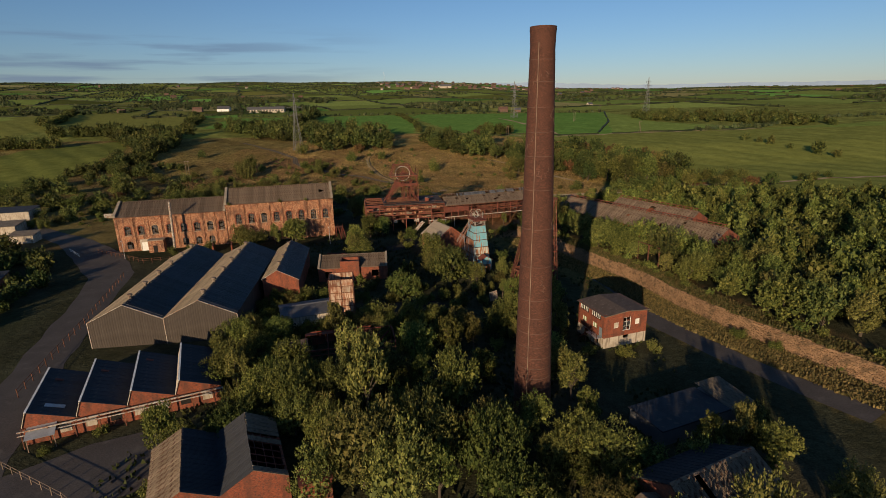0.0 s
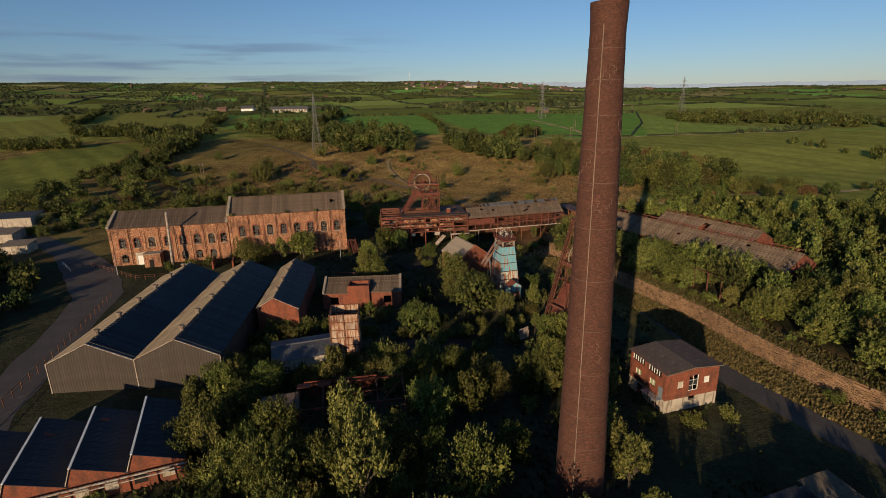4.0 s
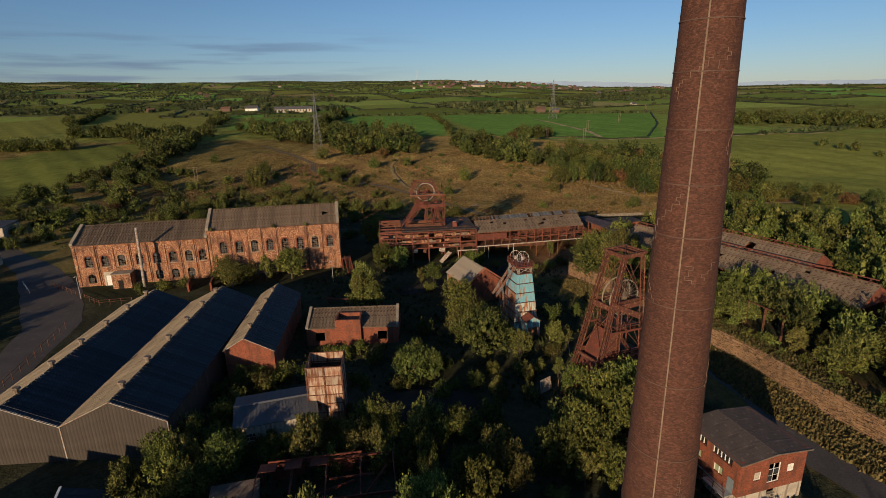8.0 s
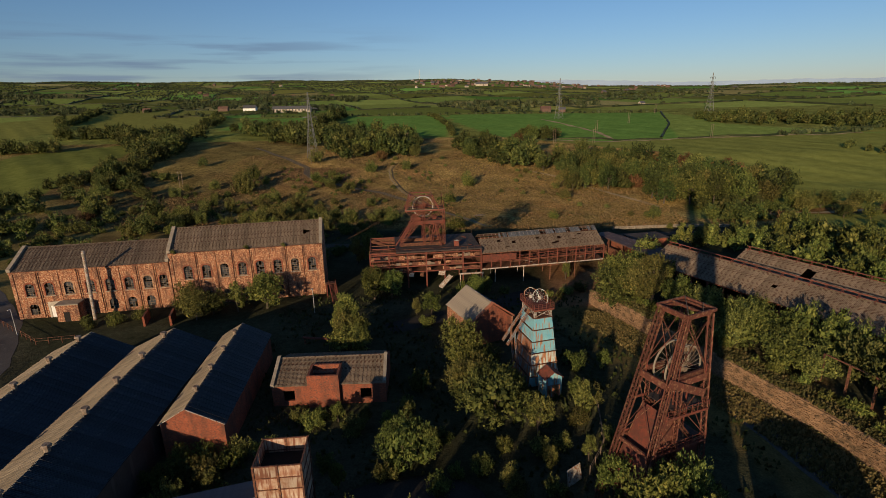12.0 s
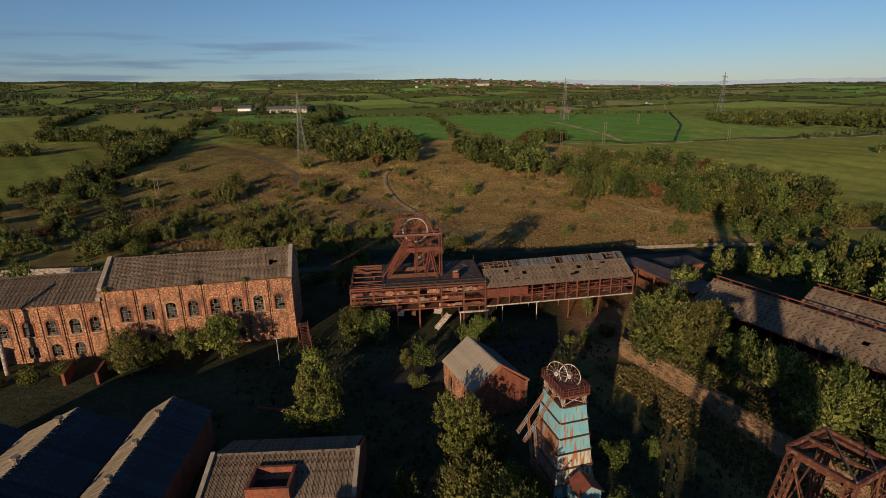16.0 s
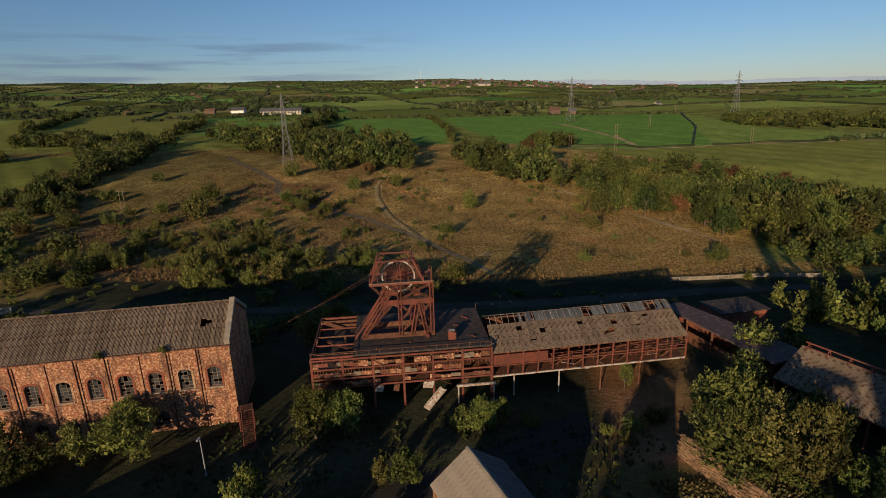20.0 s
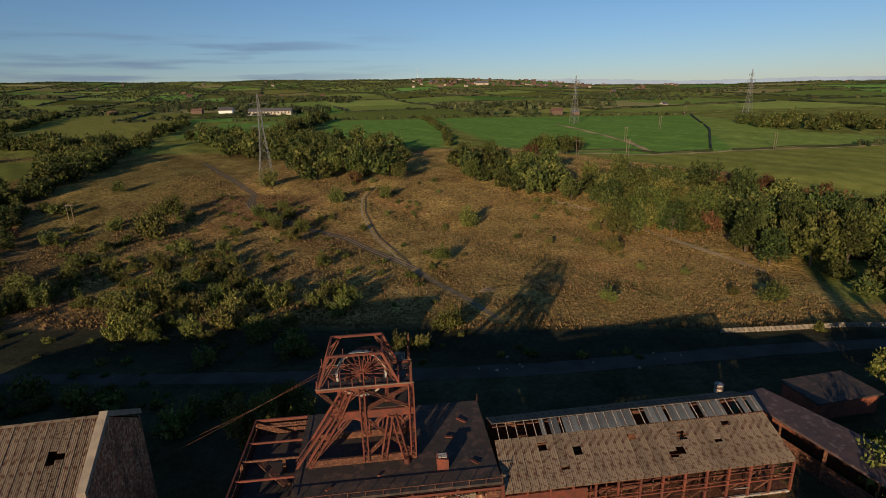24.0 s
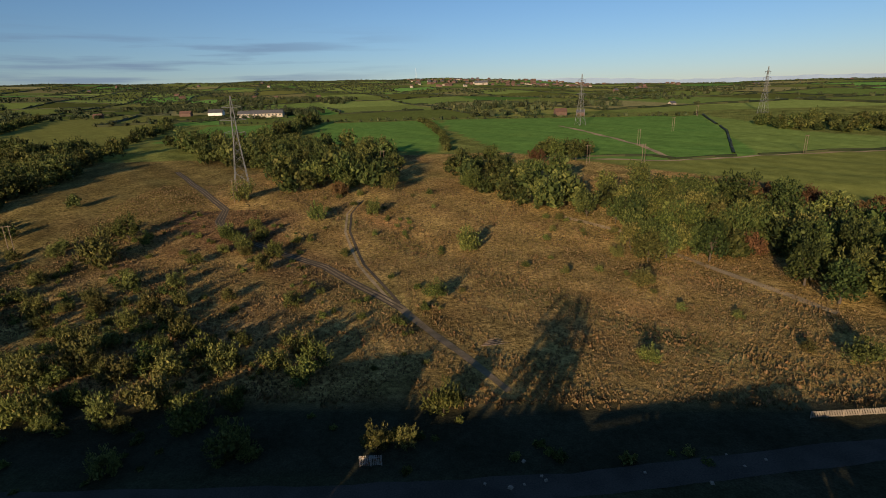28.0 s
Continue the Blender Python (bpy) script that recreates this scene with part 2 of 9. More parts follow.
def zoned(name):
    """The ground: its cover's colour is kept with the mesh, with grain, tufts and bare patches over it."""
    m = material(name, (1, 1, 1), (0.7, 0.72, 0.68), 0.5, 1.0, 6.0, 0.6, contrast=0.8, spec=0.0)
    n, l = m.node_tree.nodes, m.node_tree.links
    b = n["Principled BSDF"]
    src = b.inputs["Base Color"].links[0].from_socket
    at = n.new("ShaderNodeAttribute")
    at.attribute_name = "cover"
    x = n.new("ShaderNodeMix")
    x.data_type, x.blend_type = "RGBA", "MULTIPLY"
    x.inputs["Factor"].default_value = 1.0
    l.new(src, x.inputs["A"]), l.new(at.outputs["Color"], x.inputs["B"])
    tc, no = n.new("ShaderNodeTexCoord"), n.new("ShaderNodeTexNoise")
    no.inputs["Scale"].default_value, no.inputs["Detail"].default_value = 0.06, 8
    l.new(tc.outputs["Object"], no.inputs["Vector"])
    mr = n.new("ShaderNodeMapRange")
    mr.inputs["From Min"].default_value, mr.inputs["From Max"].default_value = 0.3, 0.7
    mr.inputs["To Min"].default_value, mr.inputs["To Max"].default_value = 0.65, 1.35
    l.new(no.outputs["Fac"], mr.inputs["Value"])
    y = n.new("ShaderNodeMix")
    y.data_type, y.blend_type = "RGBA", "MULTIPLY"
    y.inputs["Factor"].default_value = 1.0
    calm = n.new("ShaderNodeMix")
    calm.data_type = "RGBA"
    calm.inputs["A"].default_value = (1, 1, 1, 1)
    grow = n.new("ShaderNodeMapRange")
    grow.inputs["From Max"].default_value, grow.inputs["To Min"].default_value = 0.5, 0.15
    l.new(at.outputs["Alpha"], grow.inputs["Value"]), l.new(grow.outputs[0], calm.inputs["Factor"]), l.new(mr.outputs[0], calm.inputs["B"])
    l.new(x.outputs["Result"], y.inputs["A"]), l.new(calm.outputs["Result"], y.inputs["B"])
    tus = n.new("ShaderNodeTexNoise")
    tus.inputs["Scale"].default_value, tus.inputs["Detail"].default_value, tus.inputs["Roughness"].default_value = 0.75, 6, 0.65
    l.new(tc.outputs["Object"], tus.inputs["Vector"])
    mt = n.new("ShaderNodeMapRange")
    mt.inputs["From Min"].default_value, mt.inputs["From Max"].default_value = 0.3, 0.68
    mt.inputs["To Min"].default_value, mt.inputs["To Max"].default_value = 0.22, 1.75
    l.new(tus.outputs["Fac"], mt.inputs["Value"])
    wild = n.new("ShaderNodeMix")                      # rough growth is mottled, mown fields hardly so
    wild.data_type = "RGBA"
    wild.inputs["A"].default_value = (1, 1, 1, 1)
    l.new(at.outputs["Alpha"], wild.inputs["Factor"]), l.new(mt.outputs[0], wild.inputs["B"])
    z = n.new("ShaderNodeMix")
    z.data_type, z.blend_type = "RGBA", "MULTIPLY"
    z.inputs["Factor"].default_value = 1.0
    l.new(y.outputs["Result"], z.inputs["A"]), l.new(wild.outputs["Result"], z.inputs["B"])
    l.new(z.outputs["Result"], b.inputs["Base Color"])
    old = b.inputs["Normal"].links[0].from_node
    bp = n.new("ShaderNodeBump")
    bp.inputs["Distance"].default_value = 0.8
    l.new(at.outputs["Alpha"], bp.inputs["Strength"])
    l.new(tus.outputs["Fac"], bp.inputs["Height"]), l.new(old.outputs["Normal"], bp.inputs["Normal"])
    l.new(bp.outputs["Normal"], b.inputs["Normal"])
    return m


BRICK_OLD = brickwork("old_orange_brick", (0.28, 0.108, 0.053), (0.135, 0.055, 0.034), (1.5, 1.35, 1.2), 1.0, (0.4, 0.25, 0.155), 0.5, soot=(0.075, 0.036, 0.026))
BRICK_RED = brickwork("red_brick", (0.25, 0.075, 0.04), (0.19, 0.062, 0.036), (1.2, 1.1, 1.0), 1.0, (0.12, 0.06, 0.045), 0.3, soot=(0.1, 0.045, 0.03))
BRICK_DARK = brickwork("sooty_chimney_brick", (0.098, 0.042, 0.028), (0.074, 0.033, 0.024), (0.7, 0.65, 0.6), 1.0, (0.11, 0.05, 0.034), 0.2, True)
BRICK_PALE = brickwork("lime_stained_brick", (0.42, 0.27, 0.17), (0.3, 0.17, 0.1), (1.2, 1.1, 1.0), 1.0, (0.2, 0.09, 0.05), 0.35)
STONE = material("sandstone_rubble", (0.31, 0.187, 0.102), (0.2, 0.118, 0.066), 0.8, 0.92, 5.0, 0.8, (0.14, 0.09, 0.05), 0.4, piece=0.13, contrast=0.9)
COPING = material("stone_coping", (0.31, 0.255, 0.19), (0.22, 0.18, 0.14), 2.0, 0.9)
ROOF_GREY = material("asbestos_cement", (0.225, 0.17, 0.118), (0.15, 0.112, 0.08), 1.4, 0.9, 8.0, 0.4, (0.085, 0.045, 0.03), 0.42, piece=0.2, contrast=1.0, spec=0.15)
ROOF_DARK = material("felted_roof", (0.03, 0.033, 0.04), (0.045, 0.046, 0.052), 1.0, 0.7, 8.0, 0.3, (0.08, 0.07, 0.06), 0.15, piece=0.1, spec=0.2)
ROOF_BLUE = material("dark_slope_sheet", (0.03, 0.036, 0.046), (0.022, 0.026, 0.034), 1.0, 0.34, 8.0, 0.12, (0.05, 0.055, 0.06), 0.25, piece=0.35, spec=0.5)
CREAM_BLUE = material("bleached_turquoise_paint", (0.5, 0.5, 0.42), (0.36, 0.47, 0.46), 2.2, 0.7, 10.0, 0.2, (0.34, 0.14, 0.06), 0.5, True, contrast=0.8)
ROOF_PALE = material("pale_sheet", (0.195, 0.155, 0.11), (0.135, 0.107, 0.077), 1.4, 0.85, 8.0, 0.3, (0.11, 0.088, 0.066), 0.35, piece=0.2)
CLAD = material("grey_cladding", (0.074, 0.06, 0.05), (0.06, 0.049, 0.041), 1.0, 0.8, 6.0, 0.15, (0.09, 0.075, 0.063), 0.2, True, piece=0.07, spec=0.1)
RENDER_W = material("dirty_white_render", (0.5, 0.43, 0.34), (0.38, 0.32, 0.25), 2.0, 0.9, 9.0, 0.3, (0.25, 0.2, 0.15), 0.4, True)
RUST = material("rusted_steel", (0.13, 0.05, 0.03), (0.072, 0.032, 0.022), 2.5, 0.85, 14.0, 0.4, (0.19, 0.082, 0.04), 0.45, piece=0.25, contrast=0.9)
RUST_RED = material("red_oxide_steel", (0.185, 0.047, 0.028), (0.11, 0.035, 0.024), 2.5, 0.8, 14.0, 0.3, (0.11, 0.042, 0.026), 0.4, piece=0.25)
# brighter copy of RUST_RED with the ruin's sunlight in its colour
RUST_LIT = material("sunlit_red_oxide", (0.23, 0.055, 0.03), (0.15, 0.043, 0.027), 2.5, 0.8, 14.0, 0.3, (0.14, 0.05, 0.03), 0.35, piece=0.25)
RUST_DARK = material("dark_red_rust", (0.135, 0.042, 0.026), (0.08, 0.03, 0.02), 2.5, 0.85, 14.0, 0.4, (0.2, 0.1, 0.055), 0.3, piece=0.25, contrast=0.9)
PALE_STEEL = material("weathered_grey_paint", (0.45, 0.42, 0.37), (0.33, 0.28, 0.23), 3.0, 0.7, 12.0, 0.2, (0.24, 0.1, 0.05), 0.4)
BLUE = material("faded_turquoise_paint", (0.13, 0.36, 0.45), (0.22, 0.42, 0.45), 2.2, 0.65, 10.0, 0.2, (0.33, 0.15, 0.07), 0.33, True, contrast=0.8)
BLUE_RUST = material("turquoise_paint_rusting_through", (0.16, 0.32, 0.38), (0.24, 0.12, 0.07), 1.6, 0.75, 10.0, 0.3, (0.28, 0.11, 0.05), 0.75, True, contrast=0.6)
TANKM = material("flaking_tank_panels", (0.46, 0.36, 0.27), (0.3, 0.15, 0.085), 2.2, 0.8, 9.0, 0.3, (0.2, 0.08, 0.045), 0.5, True, piece=0.25, contrast=0.5)
VENT = material("weathered_vent_steel", (0.26, 0.2, 0.15), (0.18, 0.13, 0.095), 3.0, 0.8, 12.0, 0.2, (0.12, 0.07, 0.045), 0.35)
GLASS = material("dark_old_glass", (0.03, 0.032, 0.035), (0.05, 0.05, 0.052), 3.0, 0.25, 6.0, 0.1, spec=0.6, piece=0.5)
# near-black for floors, panes and doorways: the shade inside is in the colour
HOLE = material("unlit_inside", (0.012, 0.011, 0.010), (0.02, 0.017, 0.015), 1.0, 0.95, 4.0, 0.1)
FELT = material("worn_felt", (0.135, 0.1, 0.08), (0.1, 0.076, 0.062), 1.2, 0.95, 7.0, 0.2, (0.18, 0.14, 0.11), 0.2, piece=0.03, spec=0.1)
SHEET_GREY = material("grey_steel_sheet", (0.125, 0.125, 0.13), (0.1, 0.1, 0.105), 1.0, 0.6, 8.0, 0.2, piece=0.1, spec=0.4)
PATHM = material("pale_trodden_earth", (0.25, 0.18, 0.105), (0.14, 0.105, 0.055), 0.8, 0.95, 5.0, 0.6)
PYLON = material("dull_galvanised", (0.17, 0.17, 0.17), (0.13, 0.13, 0.13), 1.0, 0.6)
GLAZE = material("dirty_roof_glazing", (0.12, 0.13, 0.135), (0.085, 0.09, 0.094), 2.0, 0.35, 9.0, 0.1, (0.1, 0.08, 0.06), 0.3, piece=0.35, spec=0.5)
DECK = material("sooty_felt_deck", (0.04, 0.033, 0.03), (0.06, 0.045, 0.038), 0.8, 0.92, 6.0, 0.4, (0.1, 0.06, 0.045), 0.3)
ASPHALT = material("worn_asphalt", (0.1, 0.087, 0.078), (0.082, 0.071, 0.064), 0.5, 0.9, 8.0, 0.3, (0.12, 0.104, 0.09), 0.1, spec=0.08)
TARMAC_DARK = material("dark_haul_road", (0.082, 0.071, 0.06), (0.06, 0.053, 0.044), 0.5, 1.0, 8.0, 0.3, spec=0.0)
YARD_TRACK = material("dark_yard_track", (0.052, 0.046, 0.039), (0.04, 0.036, 0.031), 0.5, 1.0, 8.0, 0.3, spec=0.0)
SOIL = material("bare_soil", (0.24, 0.13, 0.07), (0.16, 0.1, 0.06), 0.8, 0.95, 5.0, 0.6)
TIMBER = material("grey_timber", (0.22, 0.16, 0.11), (0.15, 0.11, 0.08), 2.0, 0.9, 9.0, 0.3, piece=0.25)
BARK = material("bark", (0.10, 0.075, 0.055), (0.07, 0.055, 0.04), 3.0, 0.95, 9.0, 0.6)
GALV = material("galvanised_steel", (0.42, 0.43, 0.44), (0.34, 0.35, 0.36), 3.0, 0.5, 9.0, 0.1, metal=0.4)
WHITE = material("white_paint", (0.78, 0.76, 0.72), (0.68, 0.66, 0.6), 2.0, 0.7, 9.0, 0.1)
TILE_RED = material("red_roof_tile", (0.33, 0.12, 0.07), (0.26, 0.1, 0.06), 2.0, 0.85, 9.0, 0.3, piece=0.2)
SLATE = material("slate", (0.10, 0.10, 0.105), (0.075, 0.072, 0.075), 2.0, 0.7, 9.0, 0.3, piece=0.2)
LEAF = leafy("leaves", (0.034, 0.05, 0.014), (0.108, 0.132, 0.03), (0.205, 0.215, 0.054))
LEAF_OLIVE = leafy("olive_leaves", (0.043, 0.052, 0.016), (0.125, 0.134, 0.034), (0.225, 0.212, 0.058))
LEAF_DEEP = leafy("deep_green_leaves", (0.022, 0.036, 0.012), (0.062, 0.085, 0.022), (0.125, 0.145, 0.04))
LEAF_BELT = leafy("belt_leaves", (0.028, 0.042, 0.013), (0.075, 0.094, 0.024), (0.15, 0.155, 0.042))
# bluish green: some haze of the distance is put into these leaves
LEAF_FAR = leafy("hazed_far_foliage", (0.026, 0.04, 0.018), (0.056, 0.073, 0.03), (0.095, 0.106, 0.044))
DRY = leafy("dry_grass_blades", (0.12, 0.09, 0.034), (0.26, 0.19, 0.068), (0.38, 0.28, 0.112))
LEAF_RUST = leafy("rusty_leaves", (0.075, 0.05, 0.02), (0.14, 0.085, 0.03), (0.2, 0.13, 0.05))
BRICK_FAR = material("far_brick", (0.15, 0.092, 0.068), (0.12, 0.075, 0.056), 1.0, 0.9)
TILE_FAR = material("far_roof_tile", (0.15, 0.08, 0.055), (0.11, 0.065, 0.05), 1.0, 0.9)
PATH_PALE = material("pale_dusty_track", (0.42, 0.32, 0.19), (0.3, 0.225, 0.13), 0.8, 1.0, 5.0, 0.6, spec=0.0)
RUT = material("dark_wheel_rut", (0.07, 0.052, 0.033), (0.1, 0.075, 0.045), 1.0, 0.95, 5.0, 0.5)
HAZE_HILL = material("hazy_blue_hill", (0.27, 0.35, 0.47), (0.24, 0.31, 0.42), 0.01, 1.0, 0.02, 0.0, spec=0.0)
GROUND = zoned("ground_cover")

# ---- mesh tools ----
class MB:
    """Collects corners and faces of one mesh."""
    def __init__(self):
        self.v, self.f = [], []

    def hexa(self, p):
        """Eight corners, bottom ring then top ring, both counter-clockwise from above."""
        k = len(self.v)
        self.v += [tuple(q) for q in p]
        self.f += [(k + 3, k + 2, k + 1, k), (k + 4, k + 5, k + 6, k + 7)]
        self.f += [(k + i, k + (i + 1) % 4, k + 4 + (i + 1) % 4, k + 4 + i) for i in range(4)]
        return self

    def box(self, x0, y0, z0, x1, y1, z1):
        return self.hexa([(x0, y0, z0), (x1, y0, z0), (x1, y1, z0), (x0, y1, z0), (x0, y0, z1), (x1, y0, z1), (x1, y1, z1), (x0, y1, z1)])

    def slab(self, a, b, c, d, t):
        """A flat sheet through four corners, t thick downwards along its normal."""
        a, b, c, d = map(Vector, (a, b, c, d))
        n = (b - a).cross(d - a).normalized() * t
        return self.hexa([a - n, b - n, c - n, d - n, a, b, c, d])

    def beam(self, a, b, w, h=None):
        a, b = Vector(a), Vector(b)
        h = h or w
        d = (b - a).normalized()
        s = d.cross((0, 0, 1))
        s = (s.normalized() if s.length > 1e-4 else Vector((1, 0, 0))) * w / 2
        u = s.cross(d).normalized() * h / 2
        return self.hexa([a - s - u, a + s - u, b + s - u, b - s - u, a - s + u, a + s + u, b + s + u, b - s + u])

    def tube(self, a, b, r0, r1=None, n=8, caps=True):
        a, b = Vector(a), Vector(b)
        r1 = r0 if r1 is None else r1
        d = (b - a).normalized()
        s = d.cross((0, 0, 1))
        s = s.normalized() if s.length > 1e-4 else Vector((1, 0, 0))
        u = s.cross(d)
        k = len(self.v)
        for c, r in ((a, r0), (b, r1)):
            self.v += [tuple(c + r * (math.cos(2 * math.pi * i / n) * s + math.sin(2 * math.pi * i / n) * u)) for i in range(n)]
        self.f += [(k + (i + 1) % n, k + i, k + n + i, k + n + (i + 1) % n) for i in range(n)]
        if caps:
            self.f += [tuple(range(k, k + n)), tuple(range(k + 2 * n - 1, k + n - 1, -1))]
        return self

    def prism(self, poly, vec):
        """A flat outline swept along vec."""
        k, n, vec = len(self.v), len(poly), Vector(vec)
        self.v += [tuple(p) for p in poly] + [tuple(Vector(p) + vec) for p in poly]
        self.f += [tuple(range(k + n - 1, k - 1, -1)), tuple(range(k + n, k + 2 * n))]
        self.f += [(k + i, k + (i + 1) % n, k + n + (i + 1) % n, k + n + i) for i in range(n)]
        return self

    def lattice(self, a, b, w, bar=0.1, step=None):
        """A riveted lattice member: four corner angles and zigzag lacing on its sides."""
        a, b = Vector(a), Vector(b)
        d = b - a
        step = step or w * 1.1
        n = max(2, int(d.length / step))
        d.normalize()
        s = d.cross((0, 0, 1))
        s = s.normalized() if s.length > 1e-4 else Vector((1, 0, 0))
        u = s.cross(d).normalized()
        cs = [(s * i + u * j) * w / 2 for i, j in ((-1, -1), (1, -1), (1, 1), (-1, 1))]
        for c in cs:
            self.beam(a + c, b + c, bar, bar)
        for k in range(n):
            p, q = a.lerp(b, k / n), a.lerp(b, (k + 1) / n)
            for i in range(4):
                c0, c1 = cs[i], cs[(i + 1) % 4]
                if k % 2:
                    c0, c1 = c1, c0
                self.beam(p + c0, q + c1, bar * 0.6, bar * 0.35)
        return self

    def ring(self, c, r, t, axis, n=28, w=None):
        """A rim of square section round c in the plane across axis."""
        c, axis = Vector(c), Vector(axis).normalized()
        s = axis.orthogonal().normalized()
        u = axis.cross(s)
        w = w or t
        k = len(self.v)
        for i in range(n):
            d = s * math.cos(2 * math.pi * i / n) + u * math.sin(2 * math.pi * i / n)
            self.v += [tuple(c + d * (r - t) - axis * w / 2), tuple(c + d * r - axis * w / 2), tuple(c + d * r + axis * w / 2), tuple(c + d * (r - t) + axis * w / 2)]
        for i in range(n):
            j = (i + 1) % n
            self.f += [(k + 4 * i + q, k + 4 * j + q, k + 4 * j + (q + 1) % 4, k + 4 * i + (q + 1) % 4) for q in range(4)]
        return self

    def mesh(self, name, mat, smooth=False):
        me = bpy.data.meshes.new(name)
        me.from_pydata(self.v, [], self.f)
        me.materials.append(mat)
        if smooth:
            me.shade_smooth()
        me.update()
        return me


def thing(name, label, category, x, y, z=0.0, rz=0.0, group="", kind=""):
    ob = new(name)
    ob.matrix_world = pose(x, y, z, 0, 0, rz)
    ob.empty_display_size = 0.5
    return tagged(ob, label, category, group, kind)


def part(name, mb, mat, parent, label="", at=None):
    """One mesh under a thing or a part; mb: a mesh builder or a mesh that is shared."""
    me = mb.mesh(name, mat) if isinstance(mb, MB) else mb
    ob = new(name, me)
    ob.parent = parent
    if at is not None:
        ob.matrix_basis = at
    return tagged(ob, label) if label else ob


def solid(name, mb, mat, label, category, kind="", group="", at=None, smooth=False):
    ob = new(name, mb.mesh(name, mat, smooth))
    if at is not None:
        ob.matrix_world = at
    return tagged(ob, label, category, group, kind)


def welded(mb):
    """The same mesh with corners that meet made one and faces between two pieces taken out."""
    seen, index, out = {}, [], MB()
    for v in mb.v:
        key = tuple(round(c, 3) for c in v)
        if key not in seen:
            seen[key] = len(out.v)
            out.v.append(v)
        index.append(seen[key])
    count = {}
    for f in mb.f:
        k = frozenset(index[i] for i in f)
        count[k] = count.get(k, 0) + 1
    out.f = [tuple(index[i] for i in f) for f in mb.f if count[frozenset(index[i] for i in f)] == 1 and len({index[i] for i in f}) == len(f)]
    return out


def wall_run(length, z0, z1, t, openings, top=None):
    """A wall along x from 0 to length, its outside at y = 0, with openings through it: (middle, sill, width, height, arched)."""
    mb, at = MB(), 0.0
    for cx, sill, w, h, arched in sorted(openings):
        x0, x1 = cx - w / 2, cx + w / 2
        if x0 > at:
            mb.box(at, 0, z0, x0, t, z1)
        if sill > z0:
            mb.box(x0, 0, z0, x1, t, sill)
        if arched:
            k, rise = 6, w * 0.32
            for i in range(k):
                a, b = x0 + w * i / k, x0 + w * (i + 1) / k
                za, zb = (sill + h - rise + rise * math.sqrt(max(0, 1 - ((q - cx) / (w / 2)) ** 2)) for q in (a, b))
                mb.hexa([(a, 0, za), (b, 0, zb), (b, t, zb), (a, t, za), (a, 0, z1), (b, 0, z1), (b, t, z1), (a, t, z1)])
        elif sill + h < z1:
            mb.box(x0, 0, sill + h, x1, t, z1)
        at = x1
    if at < length:
        mb.box(at, 0, z0, length, t, z1)
    return welded(mb)


def sheeted(parent, a, b, c, d, n, mat, seed=0, gaps=(), rib=0.09, name="roof_sheet", shift=0.03, thick=0.05, holes=None):
    """A slope of sheets side by side from eave a-b to ridge d-c; each sheet is a piece of its own with a raised rib at its side.
    The sheets share one mesh."""
    a, b, c, d = map(Vector, (a, b, c, d))
    rnd = random.Random(seed)
    ex, up = (b - a), (d - a)
    w, length = ex.length / n, up.length
    X, Y = ex.normalized(), up.normalized()
    Z = X.cross(Y).normalized()
    # one folded profile: a tall rib at the side, three low ones
    prof = [(0.0, 0.0)]
    for i in range(4):
        x1, h = w * (i + 1) / 4, (rib if i == 3 else rib * 0.5)
        prof += [(x1 - w * 0.10, 0.0), (x1 - w * 0.08, h), (x1 - w * 0.02, h), (x1, 0.0)]
    prof += [(w, -thick), (0.0, -thick)]
    mb = MB().prism([(p, 0, q) for p, q in prof][::-1], (0, length, 0))
    mb.f = [t[::-1] for t in mb.f]
    me = mb.mesh(name, mat)
    M = Matrix((( X.x, Y.x, Z.x, 0), (X.y, Y.y, Z.y, 0), (X.z, Y.z, Z.z, 0), (0, 0, 0, 1)))
    for i in range(n):
        if i in gaps:
            continue
        p = a + X * w * i + Z * (rnd.random() * shift) + Y * (rnd.random() - 0.5) * shift * 3
        if holes and i in holes:
            lo, hi = holes[i]
            part(name, me, mat, parent, at=Matrix.Translation(p) @ M @ Matrix.Diagonal((1, lo, 1, 1)))
            part(name, me, mat, parent, at=Matrix.Translation(p + Y * length * hi) @ M @ Matrix.Diagonal((1, 1 - hi, 1, 1)))
            continue
        part(name, me, mat, parent, at=Matrix.Translation(p) @ M)


